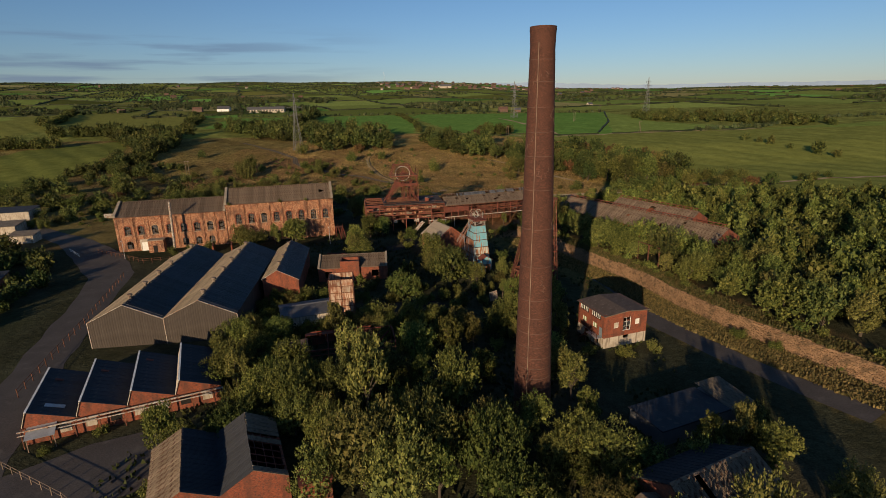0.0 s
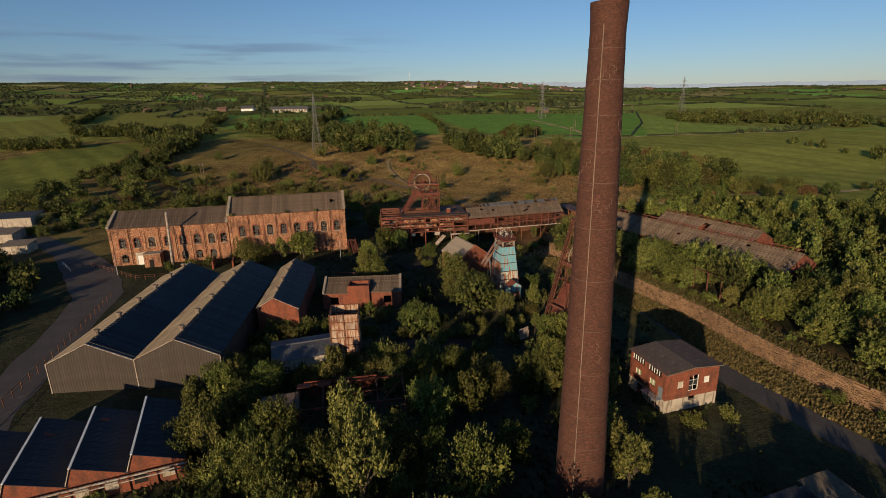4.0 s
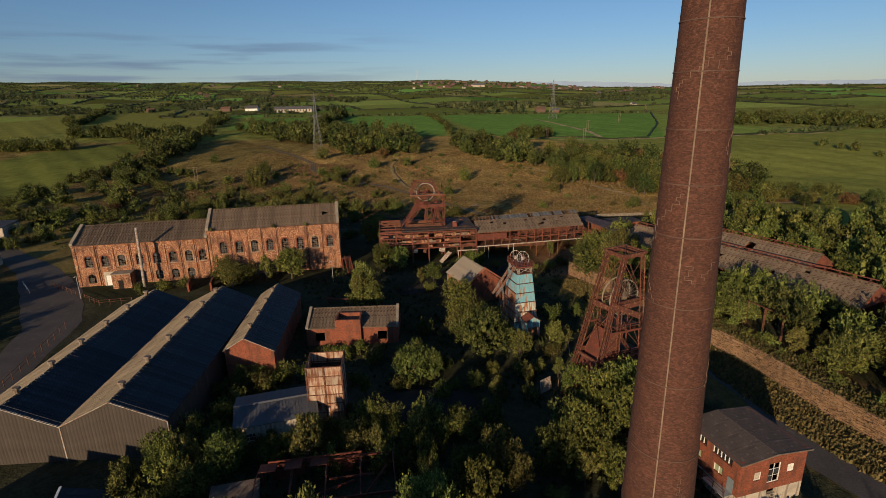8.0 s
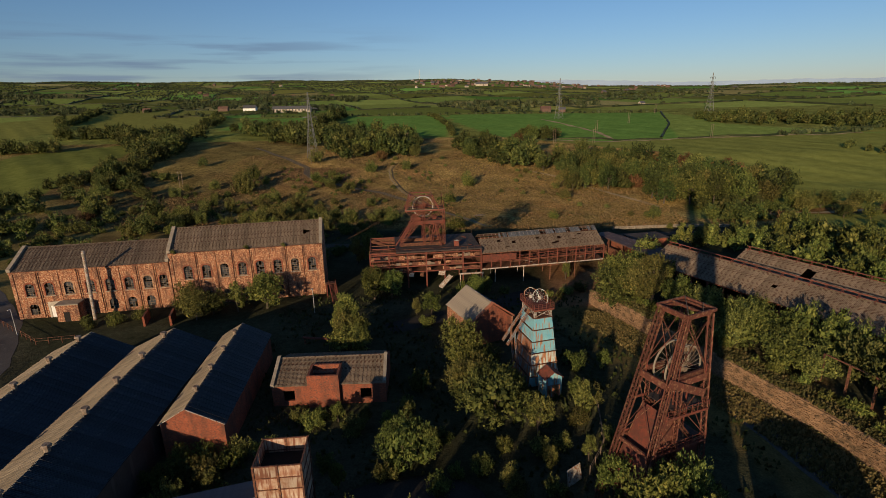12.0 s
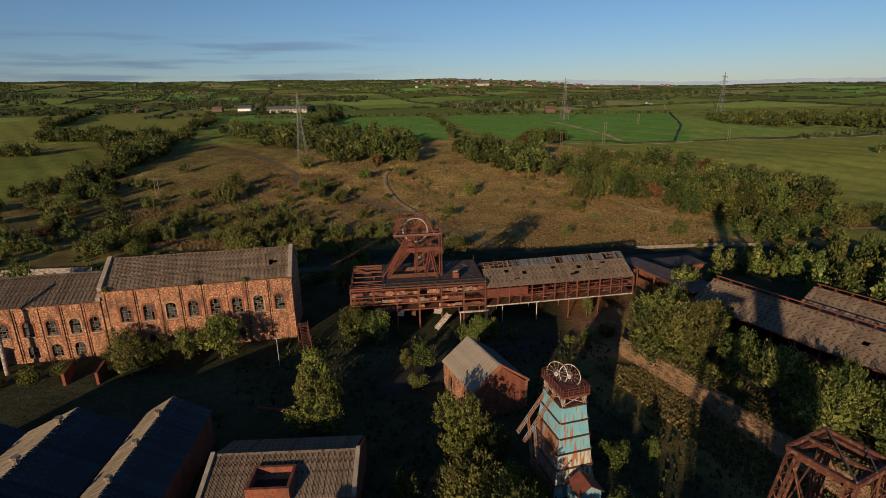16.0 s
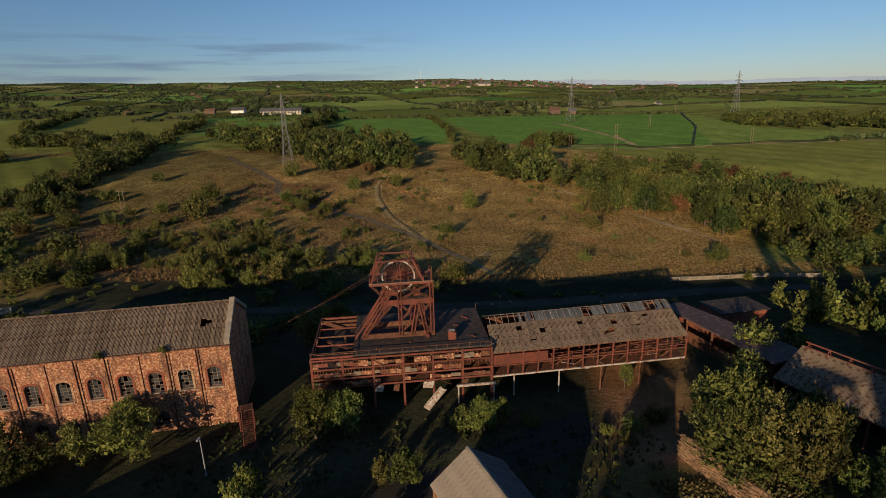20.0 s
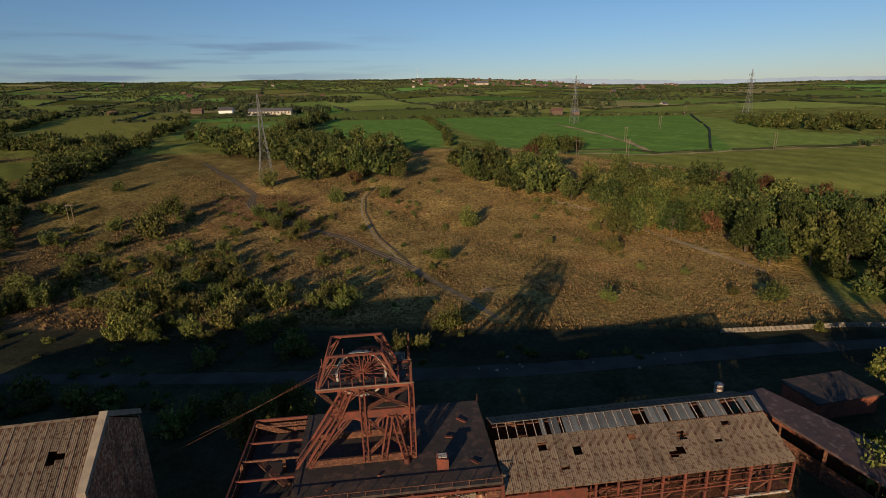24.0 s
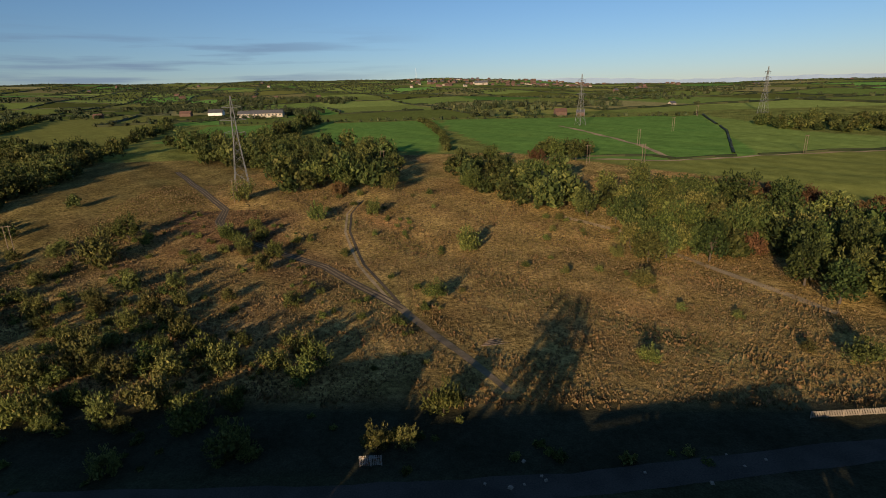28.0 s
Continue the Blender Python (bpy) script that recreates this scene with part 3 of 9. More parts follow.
def window(parent, cx, y, sill, w, h, arched, mat=None, broken=0.0, seed=0, frame_mat=None, cols=3, rows=4):
    """Frame, glazing bars and panes; a few panes are gone."""
    rnd = random.Random(seed)
    fm = frame_mat or TIMBER
    f = MB()
    x0, x1, zt = cx - w / 2, cx + w / 2, sill + h
    rise = w * 0.32 if arched else 0
    f.box(x0, y, sill, x0 + 0.1, y + 0.1, zt - rise), f.box(x1 - 0.1, y, sill, x1, y + 0.1, zt - rise)
    f.box(x0 + 0.1, y, sill, x1 - 0.1, y + 0.1, sill + 0.1)
    if not arched:
        f.box(x0 + 0.1, y, zt - 0.1, x1 - 0.1, y + 0.1, zt)
    top = lambda x: zt - rise + rise * math.sqrt(max(0, 1 - ((x - cx) / (w / 2)) ** 2))  # noqa: E731
    for i in range(1, cols):
        x = x0 + w * i / cols
        f.box(x - 0.03, y + 0.02, sill + 0.1, x + 0.03, y + 0.08, top(x))
    for j in range(1, rows):
        z = sill + (h - rise) * j / rows
        f.box(x0 + 0.1, y + 0.03, z - 0.03, x1 - 0.1, y + 0.07, z + 0.03)
    win = part("window_frame", f, fm, parent)
    for i in range(cols):
        for j in range(rows + (1 if arched else 0)):
            if rnd.random() < broken:
                continue
            xa, xb = x0 + w * i / cols, x0 + w * (i + 1) / cols
            za = sill + (h - rise) * j / rows
            g = MB()
            if j < rows:
                g.box(xa, y + 0.045, za, xb, y + 0.055, sill + (h - rise) * (j + 1) / rows)
            else:
                g.hexa([(xa, y + 0.045, za), (xb, y + 0.045, za), (xb, y + 0.055, za), (xa, y + 0.055, za),
                        (xa, y + 0.045, top(xa) + 0.01), (xb, y + 0.045, top(xb) + 0.01), (xb, y + 0.055, top(xb) + 0.01), (xa, y + 0.055, top(xa) + 0.01)])
            part("pane", g, mat or GLASS, win)
    return win

# ---- the lie of the land ----
WALL_LINE = [(110.0, 38.0), (92.0, 72.0), (80.0, 92.0), (73.5, 104.0), (66.5, 117.5), (60.5, 133.0), (56.0, 151.0), (47.5, 169.0), (38.5, 190.0), (32.0, 204.0)]


def steps(v, xs, ys):
    return float(np.interp(v, xs, ys))


def smooth(v, a, b):
    t = min(1.0, max(0.0, (v - a) / (b - a)))
    return t * t * (3 - 2 * t)


def wall_x(y):
    return steps(y, [p[1] for p in WALL_LINE], [p[0] for p in WALL_LINE]) if y > 38 else 110 + (38 - y) * 0.5


def wave(x, y, s, k=0.0):
    return math.sin(x / s + 1.7 * k) * math.cos(y / (s * 1.13) - 0.9 * k) + 0.5 * math.sin((x + y) / (s * 0.47) + k)


def height(x, y):
    # the yard is level; a terrace stands behind the retaining wall; the land rises beyond the heath
    edge = wall_x(y) if y < 204 else 32.0 - (y - 204) * 0.25
    wide = 0.8 if y < 204 else 0.8 + (y - 204) * 0.5
    terrace = 4.0 * smooth(x - edge, 2.6, 3.4 + wide) * (1 - smooth(y, 238, 268))
    far = steps(y, [330, 380, 450, 708, 900, 1400], [0, 2.0, 11, 25, 34, 48])
    r = math.hypot(x, y)
    if r > 900:
        a = math.degrees(math.atan2(x, max(y, 1.0)))
        top = 53 + 3700 * math.tan(math.radians(steps(a, [-50, -38, -20, -8, -2, 6, 12, 22, 34, 50], [1.75, 1.8, 1.7, 1.62, 1.6, 1.1, 0.62, 0.38, 0.28, 0.2])))
        k = smooth(r, 1100, 3700)
        far = far * (1 - k) + (top + 5 * wave(x, y, 210)) * k + 6 * wave(x, y, 160, 2) * smooth(r, 1000, 1600) * (1 - k)
        if r > 3700:
            far -= (r - 3700) * 0.05 * smooth(a, 30, -10) + (r - 3700) * 0.004
    bumps = 0.35 * wave(x, y, 9) * smooth(y, 285, 320) * (1 - smooth(y, 700, 900))
    return terrace + far + bumps + 1.6 * smooth(y, 150, 160) * (1 - smooth(y, 172, 184)) * smooth(x, 4, 10) * (1 - smooth(x, 20, 27))

# ---- ground ----
GREENS = [(0.21, 0.27, 0.065), (0.15, 0.285, 0.062), (0.235, 0.23, 0.062), (0.16, 0.172, 0.044), (0.18, 0.22, 0.055), (0.3, 0.26, 0.105), (0.235, 0.31, 0.075), (0.22, 0.26, 0.065), (0.235, 0.245, 0.062)]
FIELDS = [
    ([(-465, 700), (-849, 1131), (-634, 986), (-622, 1070), (-488, 1055), (-380, 863), (-383, 824), (-312, 669), (-305, 618), (-392, 662)], 2),
    ([(-786, 1048), (-664, 1019), (-549, 812), (-529, 763), (-700, 900)], 2), ([(-285, 660), (-300, 800), (-195, 800), (-182, 664)], 1), ([(-170, 800), (-33, 806), (-21, 568), (-60, 580), (-130, 620)], 1),
    ([(-33, 806), (240, 770), (173, 529), (121, 518), (48, 539), (23, 563), (-20, 700)], 1), ([(173, 529), (240, 770), (258, 676), (255, 625), (330, 545)], 6), ([(48, 539), (121, 518), (176, 529), (330, 538), (520, 545), (520, 300), (230, 300), (150, 330), (190, 430), (105, 484), (85, 505)], 8),
    ([(-374, 445), (-380, 498), (-317, 559), (-281, 488), (-266, 403), (-258, 363), (-250, 335), (-300, 300), (-460, 330)], 3),
    ([(-703, 830), (-611, 974), (-489, 766), (-508, 724), (-466, 582), (-418, 497), (-520, 480), (-800, 640)], 2), ([(-457, 746), (-517, 893), (-405, 951), (-281, 633), (-362, 637)], 2),
    ([(139, 519), (256, 536), (280, 541), (269, 451), (295, 393), (272, 362), (183, 323), (145, 322), (169, 387), (186, 439)], 8), ([(274, 530), (269, 460), (295, 393), (560, 420), (560, 600)], 0)]


def inside(x, y, pts):
    hit = False
    for (x0, y0), (x1, y1) in zip(pts, pts[1:] + pts[:1]):
        if (y0 > y) != (y1 > y) and x < x0 + (y - y0) * (x1 - x0) / (y1 - y0):
            hit = not hit
    return hit


def mixed(a, b, t):
    return tuple(p + (q - p) * t for p, q in zip(a, b))


def cover(x, y):
    """What grows or lies at a place: its colour, and how rough the growth is."""
    n = min(1, max(0, 0.5 + 0.33 * wave(x, y, 23) * wave(y, x, 11, 1)))
    n2 = min(1, max(0, 0.5 + 0.45 * wave(x, y, 13, 3) * wave(y, x, 31, 2) + 0.15 * wave(x, y, 4.7, 1)))
    heath = mixed(mixed((0.5, 0.335, 0.113), (0.36, 0.255, 0.087), n), mixed((0.4, 0.21, 0.087), (0.225, 0.195, 0.066), n), n2)
    if x < -25 and y < 430:                                                 # heather and bare peat over the heath's western part
        heath = mixed(heath, (0.2, 0.1, 0.062), 0.75 * smooth(-25 - x, 0, 60) * smooth(wave(x, y, 21, 2) + 0.5 * wave(x, y, 8, 5), -0.5, 0.7))
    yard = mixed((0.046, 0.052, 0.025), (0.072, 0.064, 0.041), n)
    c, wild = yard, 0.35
    if x > wall_x(y) - 16 and y < 205 and x < wall_x(y):
        c = mixed((0.185, 0.128, 0.05), (0.11, 0.095, 0.038), n)      # rough grass along the wall's foot
    if wall_x(y) <= x < wall_x(y) + 9 and y < 235:
        c = mixed((0.2, 0.12, 0.06), (0.12, 0.09, 0.042), n)      # the terrace's rough edge
    if 20 < x < 37 and 203 < y < 238:
        c = mixed(c, (0.27, 0.145, 0.075), smooth(x, 20, 25) * (1 - smooth(x, 32, 37)))
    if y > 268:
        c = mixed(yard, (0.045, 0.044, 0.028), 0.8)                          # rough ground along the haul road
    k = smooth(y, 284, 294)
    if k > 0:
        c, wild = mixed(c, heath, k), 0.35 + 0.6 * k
    if x < -130 and y > 200 and y < 560:
        c = mixed((0.075, 0.08, 0.03), heath, 0.3 + 0.4 * n)
    if y > 560 or x > 96 + 0.28 * (y - 300) and y > 300:
        c, wild = mixed(GREENS[4], heath, 0.35 * n), 0.5
    if x > 132 and 262 - (x - 118) * 0.1 < y < 560:
        c, wild = ((0.24, 0.14, 0.06), 0.5) if 308 < y < 321 or x < 136 else (GREENS[8], 0.08)
    for pts, i in FIELDS:
        if inside(x, y, pts):
            return (*mixed(GREENS[i], mixed(GREENS[i], GREENS[7], 0.25), n), 0.05)
    if y >= 830:
        i, j = math.floor((x * 0.94 + y * 0.34) / 150), math.floor((y * 0.94 - x * 0.34) / 190)
        f = (0.95, 1.25, 0.75, 1.1, 1.45)[(i * 3 + j * 5 + i * j) % 5]
        c, wild = tuple(f * q for q in GREENS[(i * 7 + j * 13 + i * j * 3) % 8]), 0.05
    return (*c, wild)


rows_y = [-160 + 2.5 * i for i in range(236)]
while rows_y[-1] < 4750:
    rows_y.append(rows_y[-1] + max(2.6, (rows_y[-1] - 300) * 0.016))
COLS = 430
gv, gf, gc = [], [], []
for y in rows_y:
    half = 300 + 1.12 * max(0.0, y - 40)
    for i in range(COLS + 1):
        x = half * (2 * i / COLS - 1)
        gv.append((x, y, height(x, y)))
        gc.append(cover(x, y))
for j in range(len(rows_y) - 1):
    for i in range(COLS):
        k = j * (COLS + 1) + i
        gf.append((k, k + 1, k + COLS + 2, k + COLS + 1))
gme = bpy.data.meshes.new("ground")
gme.from_pydata(gv, [], gf)
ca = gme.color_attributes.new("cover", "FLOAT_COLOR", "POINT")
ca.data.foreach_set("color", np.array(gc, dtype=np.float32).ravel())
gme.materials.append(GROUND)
gme.shade_smooth()
tagged(new("ground", gme), "yard, brown heath and green farmland rising to hills", "ground", "", "structure")


def strip(name, pts, widths, mat, label, category, lift=0.03, step=4.0, kind="structure", off=0.0):
    """A road or track laid along a line over the ground."""
    fine = []
    for (a, b), (wa, wb) in zip(zip(pts, pts[1:]), zip(widths, widths[1:])):
        n = max(1, int(math.dist(a, b) / step))
        fine += [(a[0] + (b[0] - a[0]) * i / n, a[1] + (b[1] - a[1]) * i / n, wa + (wb - wa) * i / n) for i in range(n)]
    fine.append((*pts[-1], widths[-1]))
    mb = MB()
    for i, (x, y, w) in enumerate(fine):
        x0, y0, _ = fine[max(0, i - 1)]
        x1, y1, _ = fine[min(len(fine) - 1, i + 1)]
        d = math.hypot(x1 - x0, y1 - y0)
        nx, ny = -(y1 - y0) / d, (x1 - x0) / d
        for s in (0.5, 0.17, -0.17, -0.5):
            ww = w * (1 + 0.08 * wave(x, y, 3.1))
            px, py = x + nx * (ww * s + off), y + ny * (ww * s + off)
            mb.v.append((px, py, height(px, py) + lift))
        if i:
            k = 4 * (i - 1)
            mb.f += [(k + q + 1, k + q, k + q + 4, k + q + 5) for q in range(3)]
    return solid(name, mb, mat, label, category, kind)


strip("road", [(-62, 55), (-74, 85), (-85, 112), (-94, 140), (-104, 168), (-122, 190), (-145, 212), (-185, 240)], [10, 10, 10, 10, 12, 14, 10, 8], ASPHALT, "worn grey asphalt works road beside the sheds", "road")
strip("road", [(-62, 66), (-52, 76), (-42, 80)], [16, 17, 12], ASPHALT, "cracked asphalt apron before the north-light shed", "road", 0.05)
strip("road", [(-150, 262), (-74, 262), (-19, 264), (14, 267), (60, 275), (100, 280)], [4, 4, 5, 5, 5, 4], TARMAC_DARK, "grey haul road behind the buildings", "road")
strip("road", [(44, 205), (40, 192), (40, 176), (47, 158), (52, 138), (52, 122), (60, 104), (72, 84)], [4, 5, 6, 6, 6, 6, 6, 6], ASPHALT, "dusty service road below the retaining wall", "road")
strip("road", [(-20, 190), (5, 205), (20, 214)], [6, 7, 8], YARD_TRACK, "worn yard track under the gantry", "road")
TRACK = [(6, 292), (-2, 305), (-20, 333), (-50, 366), (-75, 385), (-90, 393), (-101, 403), (-109, 415), (-113, 430), (-128, 448), (-153, 479), (-185, 520)]
strip("path", TRACK, [1.6, 2.0, 2.4, 3.0, 3.2, 3.4, 3.6, 3.8, 3.6, 3.2, 2.8, 2.4], PATHM, "rutted bare earth track over the heath", "path", 0.06)
for off in (-1.3, -0.1, 1.15):
    strip("wheel_rut", TRACK[2:], [0.4, 0.7, 0.75, 0.8, 0.8, 0.9, 0.9, 0.8, 0.8, 0.7], RUT, "dark wheel rut in the heath track", "path", 0.085, 3.0, off=off)
FAINT = [(-22, 336), (-38, 367), (-50, 400), (-54, 422), (-52, 440)]
for off in (-0.9, 0.9):
    strip("wheel_rut", FAINT, [0.9, 1.0, 0.9, 0.8, 0.5], RUT if off < 0 else PATH_PALE, "faint wheel rut curving over the heath", "path", 0.075, 3.0, off=off)
strip("field_edge", [(130, 308), (162, 313), (201, 317), (243, 324), (330, 335)], [3, 4, 3.5, 3.5, 3], PATH_PALE, "strip of dry orange grass below the parkland trees", "verge", 0.08)
strip("field_path", [(83, 709), (105, 636), (118, 577), (121, 520)], [4, 4, 4, 4], PATH_PALE, "pale mown path across the green field", "path", 0.1)
strip("field_edge", [(48, 537), (121, 516), (176, 527), (245, 533), (330, 541)], [3, 3.5, 3, 3, 3], PATH_PALE, "strip of dry grass along the field fence", "verge", 0.08)
strip("path", [(91, 328), (80, 349), (56, 396), (37, 412)], [2.5, 2.5, 2.5, 2], PATH_PALE, "pale earth path along the scrub's edge", "path", 0.06)

# blue hills beyond the near skyline, their haze painted into the colour
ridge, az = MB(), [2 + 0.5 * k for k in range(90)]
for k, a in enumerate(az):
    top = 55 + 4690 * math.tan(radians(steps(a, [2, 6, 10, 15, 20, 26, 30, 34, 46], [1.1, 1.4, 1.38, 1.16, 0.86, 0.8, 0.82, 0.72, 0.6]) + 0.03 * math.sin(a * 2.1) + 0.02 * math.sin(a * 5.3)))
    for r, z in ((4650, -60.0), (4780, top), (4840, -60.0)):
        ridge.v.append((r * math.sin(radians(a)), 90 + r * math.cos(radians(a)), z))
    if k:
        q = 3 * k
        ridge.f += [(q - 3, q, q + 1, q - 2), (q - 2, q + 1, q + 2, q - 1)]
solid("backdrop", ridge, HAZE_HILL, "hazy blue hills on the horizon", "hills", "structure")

# ---- buildings ----
def gable_roof(parent, x0, x1, y0, y1, eave, ridge, n, mats, seed=0, over=0.3, gaps=((), ()), rib=0.09, ridge_y=None, holes=None):
    """Two slopes of sheets with the ridge along x, and a ridge cap."""
    ym = (y0 + y1) / 2 if ridge_y is None else ridge_y
    s0, s1 = (ridge - eave) / (ym - y0), (ridge - eave) / (y1 - ym)
    sheeted(parent, (x0, y0 - over, eave - over * s0 + 0.08), (x1, y0 - over, eave - over * s0 + 0.08), (x1, ym, ridge + 0.08), (x0, ym, ridge + 0.08), n, mats[0], seed, gaps[0], rib, holes=holes)
    sheeted(parent, (x1, y1 + over, eave - over * s1 + 0.08), (x0, y1 + over, eave - over * s1 + 0.08), (x0, ym, ridge + 0.08), (x1, ym, ridge + 0.08), n, mats[1], seed + 1, gaps[1], rib)
    cap = MB()
    cap.slab((x0, ym - 0.3, ridge + 0.1), (x1, ym - 0.3, ridge + 0.1), (x1, ym, ridge + 0.24), (x0, ym, ridge + 0.24), 0.04)
    cap.slab((x1, ym + 0.3, ridge + 0.1), (x0, ym + 0.3, ridge + 0.1), (x0, ym, ridge + 0.24), (x1, ym, ridge + 0.24), 0.04)
    part("ridge_cap", cap, mats[0], parent)


def gable_wall(x, y0, y1, z0, eave, ridge, t, ym=None):
    """A gable end across x, t thick towards +x."""
    ym = (y0 + y1) / 2 if ym is None else ym
    return MB().prism([(x, y0, z0), (x, y1, z0), (x, y1, eave), (x, ym, ridge), (x, y0, eave)][::-1], (t, 0, 0))


def engine_house(name, label, x, y, rz, length, depth, eave, ridge, wins, sill, wh, lower, seed, gap, parapet=True, n=40, ridge_y=None):
    h = thing(name, label, "building", x, y, 0, rz)
    ops = [(c, sill, 2.1, wh, True) for c in wins] + [(c, 0.9, 2.1, 2.9, True) for c in lower]
    # two storeys of openings: build the wall as two bands
    split = sill - 0.6
    wall = part("front_wall", wall_run(length, split, eave, 0.6, [o for o in ops if o[1] >= split]), BRICK_OLD, h)
    part("front_wall", wall_run(length, 0, split, 0.6, [o for o in ops if o[1] < split]), BRICK_OLD, h)
    part("back_wall", MB().box(0, depth - 0.6, 0, length, depth, eave), BRICK_OLD, h)
    for gx, tt in ((0.0, 0.6), (length - 0.6, 0.6)):
        part("gable_wall", gable_wall(gx, 0.6, depth - 0.6, 0, eave, ridge - 0.2, tt, ridge_y), BRICK_OLD, h)
        if parapet:
            ym = depth / 2 if ridge_y is None else ridge_y
            p = MB()
            for ya, yb in ((-0.35, ym), (depth + 0.35, ym)):
                za = eave + 0.05
                p.hexa([(gx - 0.15, ya, za), (gx + 0.75, ya, za), (gx + 0.75, yb, ridge - 0.15), (gx - 0.15, yb, ridge - 0.15),
                        (gx - 0.15, ya, za + 0.75), (gx + 0.75, ya, za + 0.75), (gx + 0.75, yb, ridge + 0.65), (gx - 0.15, yb, ridge + 0.65)])
            part("parapet_coping", p, COPING, h, "pale stone coping")
    part("eaves_cornice", MB().box(0.0, -0.22, eave - 0.55, length, -0.002, eave - 0.15), BRICK_OLD, h)
    part("gutter", MB().box(0.2, -0.5, eave - 0.14, length - 0.2, -0.2, eave + 0.02), RUST, h)
    part("string_course", MB().box(0.0, -0.12, split - 0.3, length, -0.002, split), BRICK_OLD, h)
    gable_roof(h, 0.7, length - 0.7, 0, depth, eave, ridge, n, (ROOF_GREY, ROOF_GREY), seed, 0.35, ((), ()), 0.1, ridge_y, gap)
    edges = [0.5] + [(a + b) / 2 for a, b in zip(wins, wins[1:])] + [length - 0.5]
    for e in edges:
        part("pilaster", MB().box(e - 0.4, -0.16, 0, e + 0.4, -0.002, eave - 0.56), BRICK_OLD, h)
    for i, e in enumerate(edges[1:-1]):
        if i % 3 != 1:
            part("downpipe", MB().tube((e, -0.26, 0.3), (e, -0.26, eave - 0.2), 0.09, n=6), RUST, h)
    for i, c in enumerate(wins):
        part("window_sill", MB().box(c - 1.25, -0.2, sill - 0.2, c + 1.25, -0.003, sill), COPING, h)
        around, rise = MB(), 2.1 * 0.32
        around.box(c - 1.4, -0.06, sill, c - 1.05, -0.004, sill + wh - rise).box(c + 1.05, -0.06, sill, c + 1.4, -0.004, sill + wh - rise)
        for k in range(9):
            a0, a1 = math.pi * k / 9 + 0.02, math.pi * (k + 1) / 9 - 0.02
            q = [(c - r_ * math.cos(a_), sill + wh - rise + (rise + r_ - 1.05) * math.sin(a_)) for a_, r_ in ((a0, 1.05), (a1, 1.05), (a1, 1.45), (a0, 1.45))]
            around.prism([(u_, -0.06, v_) for u_, v_ in q][::-1], (0, 0.056, 0))
        part("window_surround", around, BRICK_PALE if i % 4 == 2 else BRICK_RED, h, "pale brick window surround" if i % 4 == 2 else "")
        window(h, c, 0.28, sill, 2.1, wh, True, broken=0.22, seed=seed + i, rows=5)
    for i, c in enumerate(lower):
        window(h, c, 0.28, 0.9, 2.1, 2.9, True, broken=0.3, seed=seed + 50 + i, rows=3)
    part("floor_slab", MB().box(0.62, 0.62, 0.02, length - 0.62, depth - 0.62, 0.12), SOIL, h)
    part("upper_floor", MB().box(0.62, 0.62, split - 0.3, length - 0.62, depth - 0.62, split - 0.05), TIMBER, h)
    return h


engine_house("engine_house", "tall orange brick winding engine house with arched windows", -80.3, 204.0, 13.4, 40.0, 15.0, 15.1, 20.0,
             [4.4 + 4.64 * i for i in range(8)], 7.5, 3.7, [9, 13.7, 18.3, 23, 27.6], 3, {39: (0.45, 0.62), 40: (0.5, 0.58)}, n=44)
engine_house("power_house", "lower orange brick power house with arched windows", -117.4, 195.3, 12.9, 38.1, 17.0, 12.9, 17.0,
             [4.0, 8.5, 13.1, 18.2, 23.0, 27.6, 32.2, 36.2], 6.0, 3.4, [4.0, 23.0, 27.6, 32.2], 21, None, n=42)

# chimney
material_band = material("banding_steel", (0.085, 0.048, 0.035), (0.125, 0.072, 0.053), 3.0, 0.7, 9.0, 0.1)
CH = (15.6, 89.2)
ch = thing("chimney", "tall tapering dark brick factory chimney with steel bands", "chimney", *CH)
R0, R1, CHH = 3.2, 1.72, 61.2
rad = lambda z: R0 + (R1 - R0) * z / CHH  # noqa: E731
shaft = MB()
NS = 40
for j in range(25):
    z = CHH * j / 24
    r = rad(z) + (0.16 if j == 24 else 0)
    shaft.v += [(r * math.cos(2 * math.pi * i / NS), r * math.sin(2 * math.pi * i / NS), z) for i in range(NS)]
for j in range(24):
    shaft.f += [(j * NS + i, j * NS + (i + 1) % NS, (j + 1) * NS + (i + 1) % NS, (j + 1) * NS + i) for i in range(NS)]
part("shaft", shaft.mesh("shaft", BRICK_DARK, True), BRICK_DARK, ch)
lip = MB()
for r_in, z in ((1.2, CHH), (1.2, CHH - 6)):
    lip.v += [(r_in * math.cos(2 * math.pi * i / NS), r_in * math.sin(2 * math.pi * i / NS), z) for i in range(NS)]
lip.f += [(i, NS + i, NS + (i + 1) % NS, (i + 1) % NS) for i in range(NS)]
part("flue", lip, HOLE, ch, "black flue mouth")
part("rim", MB().ring((0, 0, CHH - 0.1), R1 + 0.16, 0.72, (0, 0, 1), NS, 0.6), BRICK_DARK, ch)

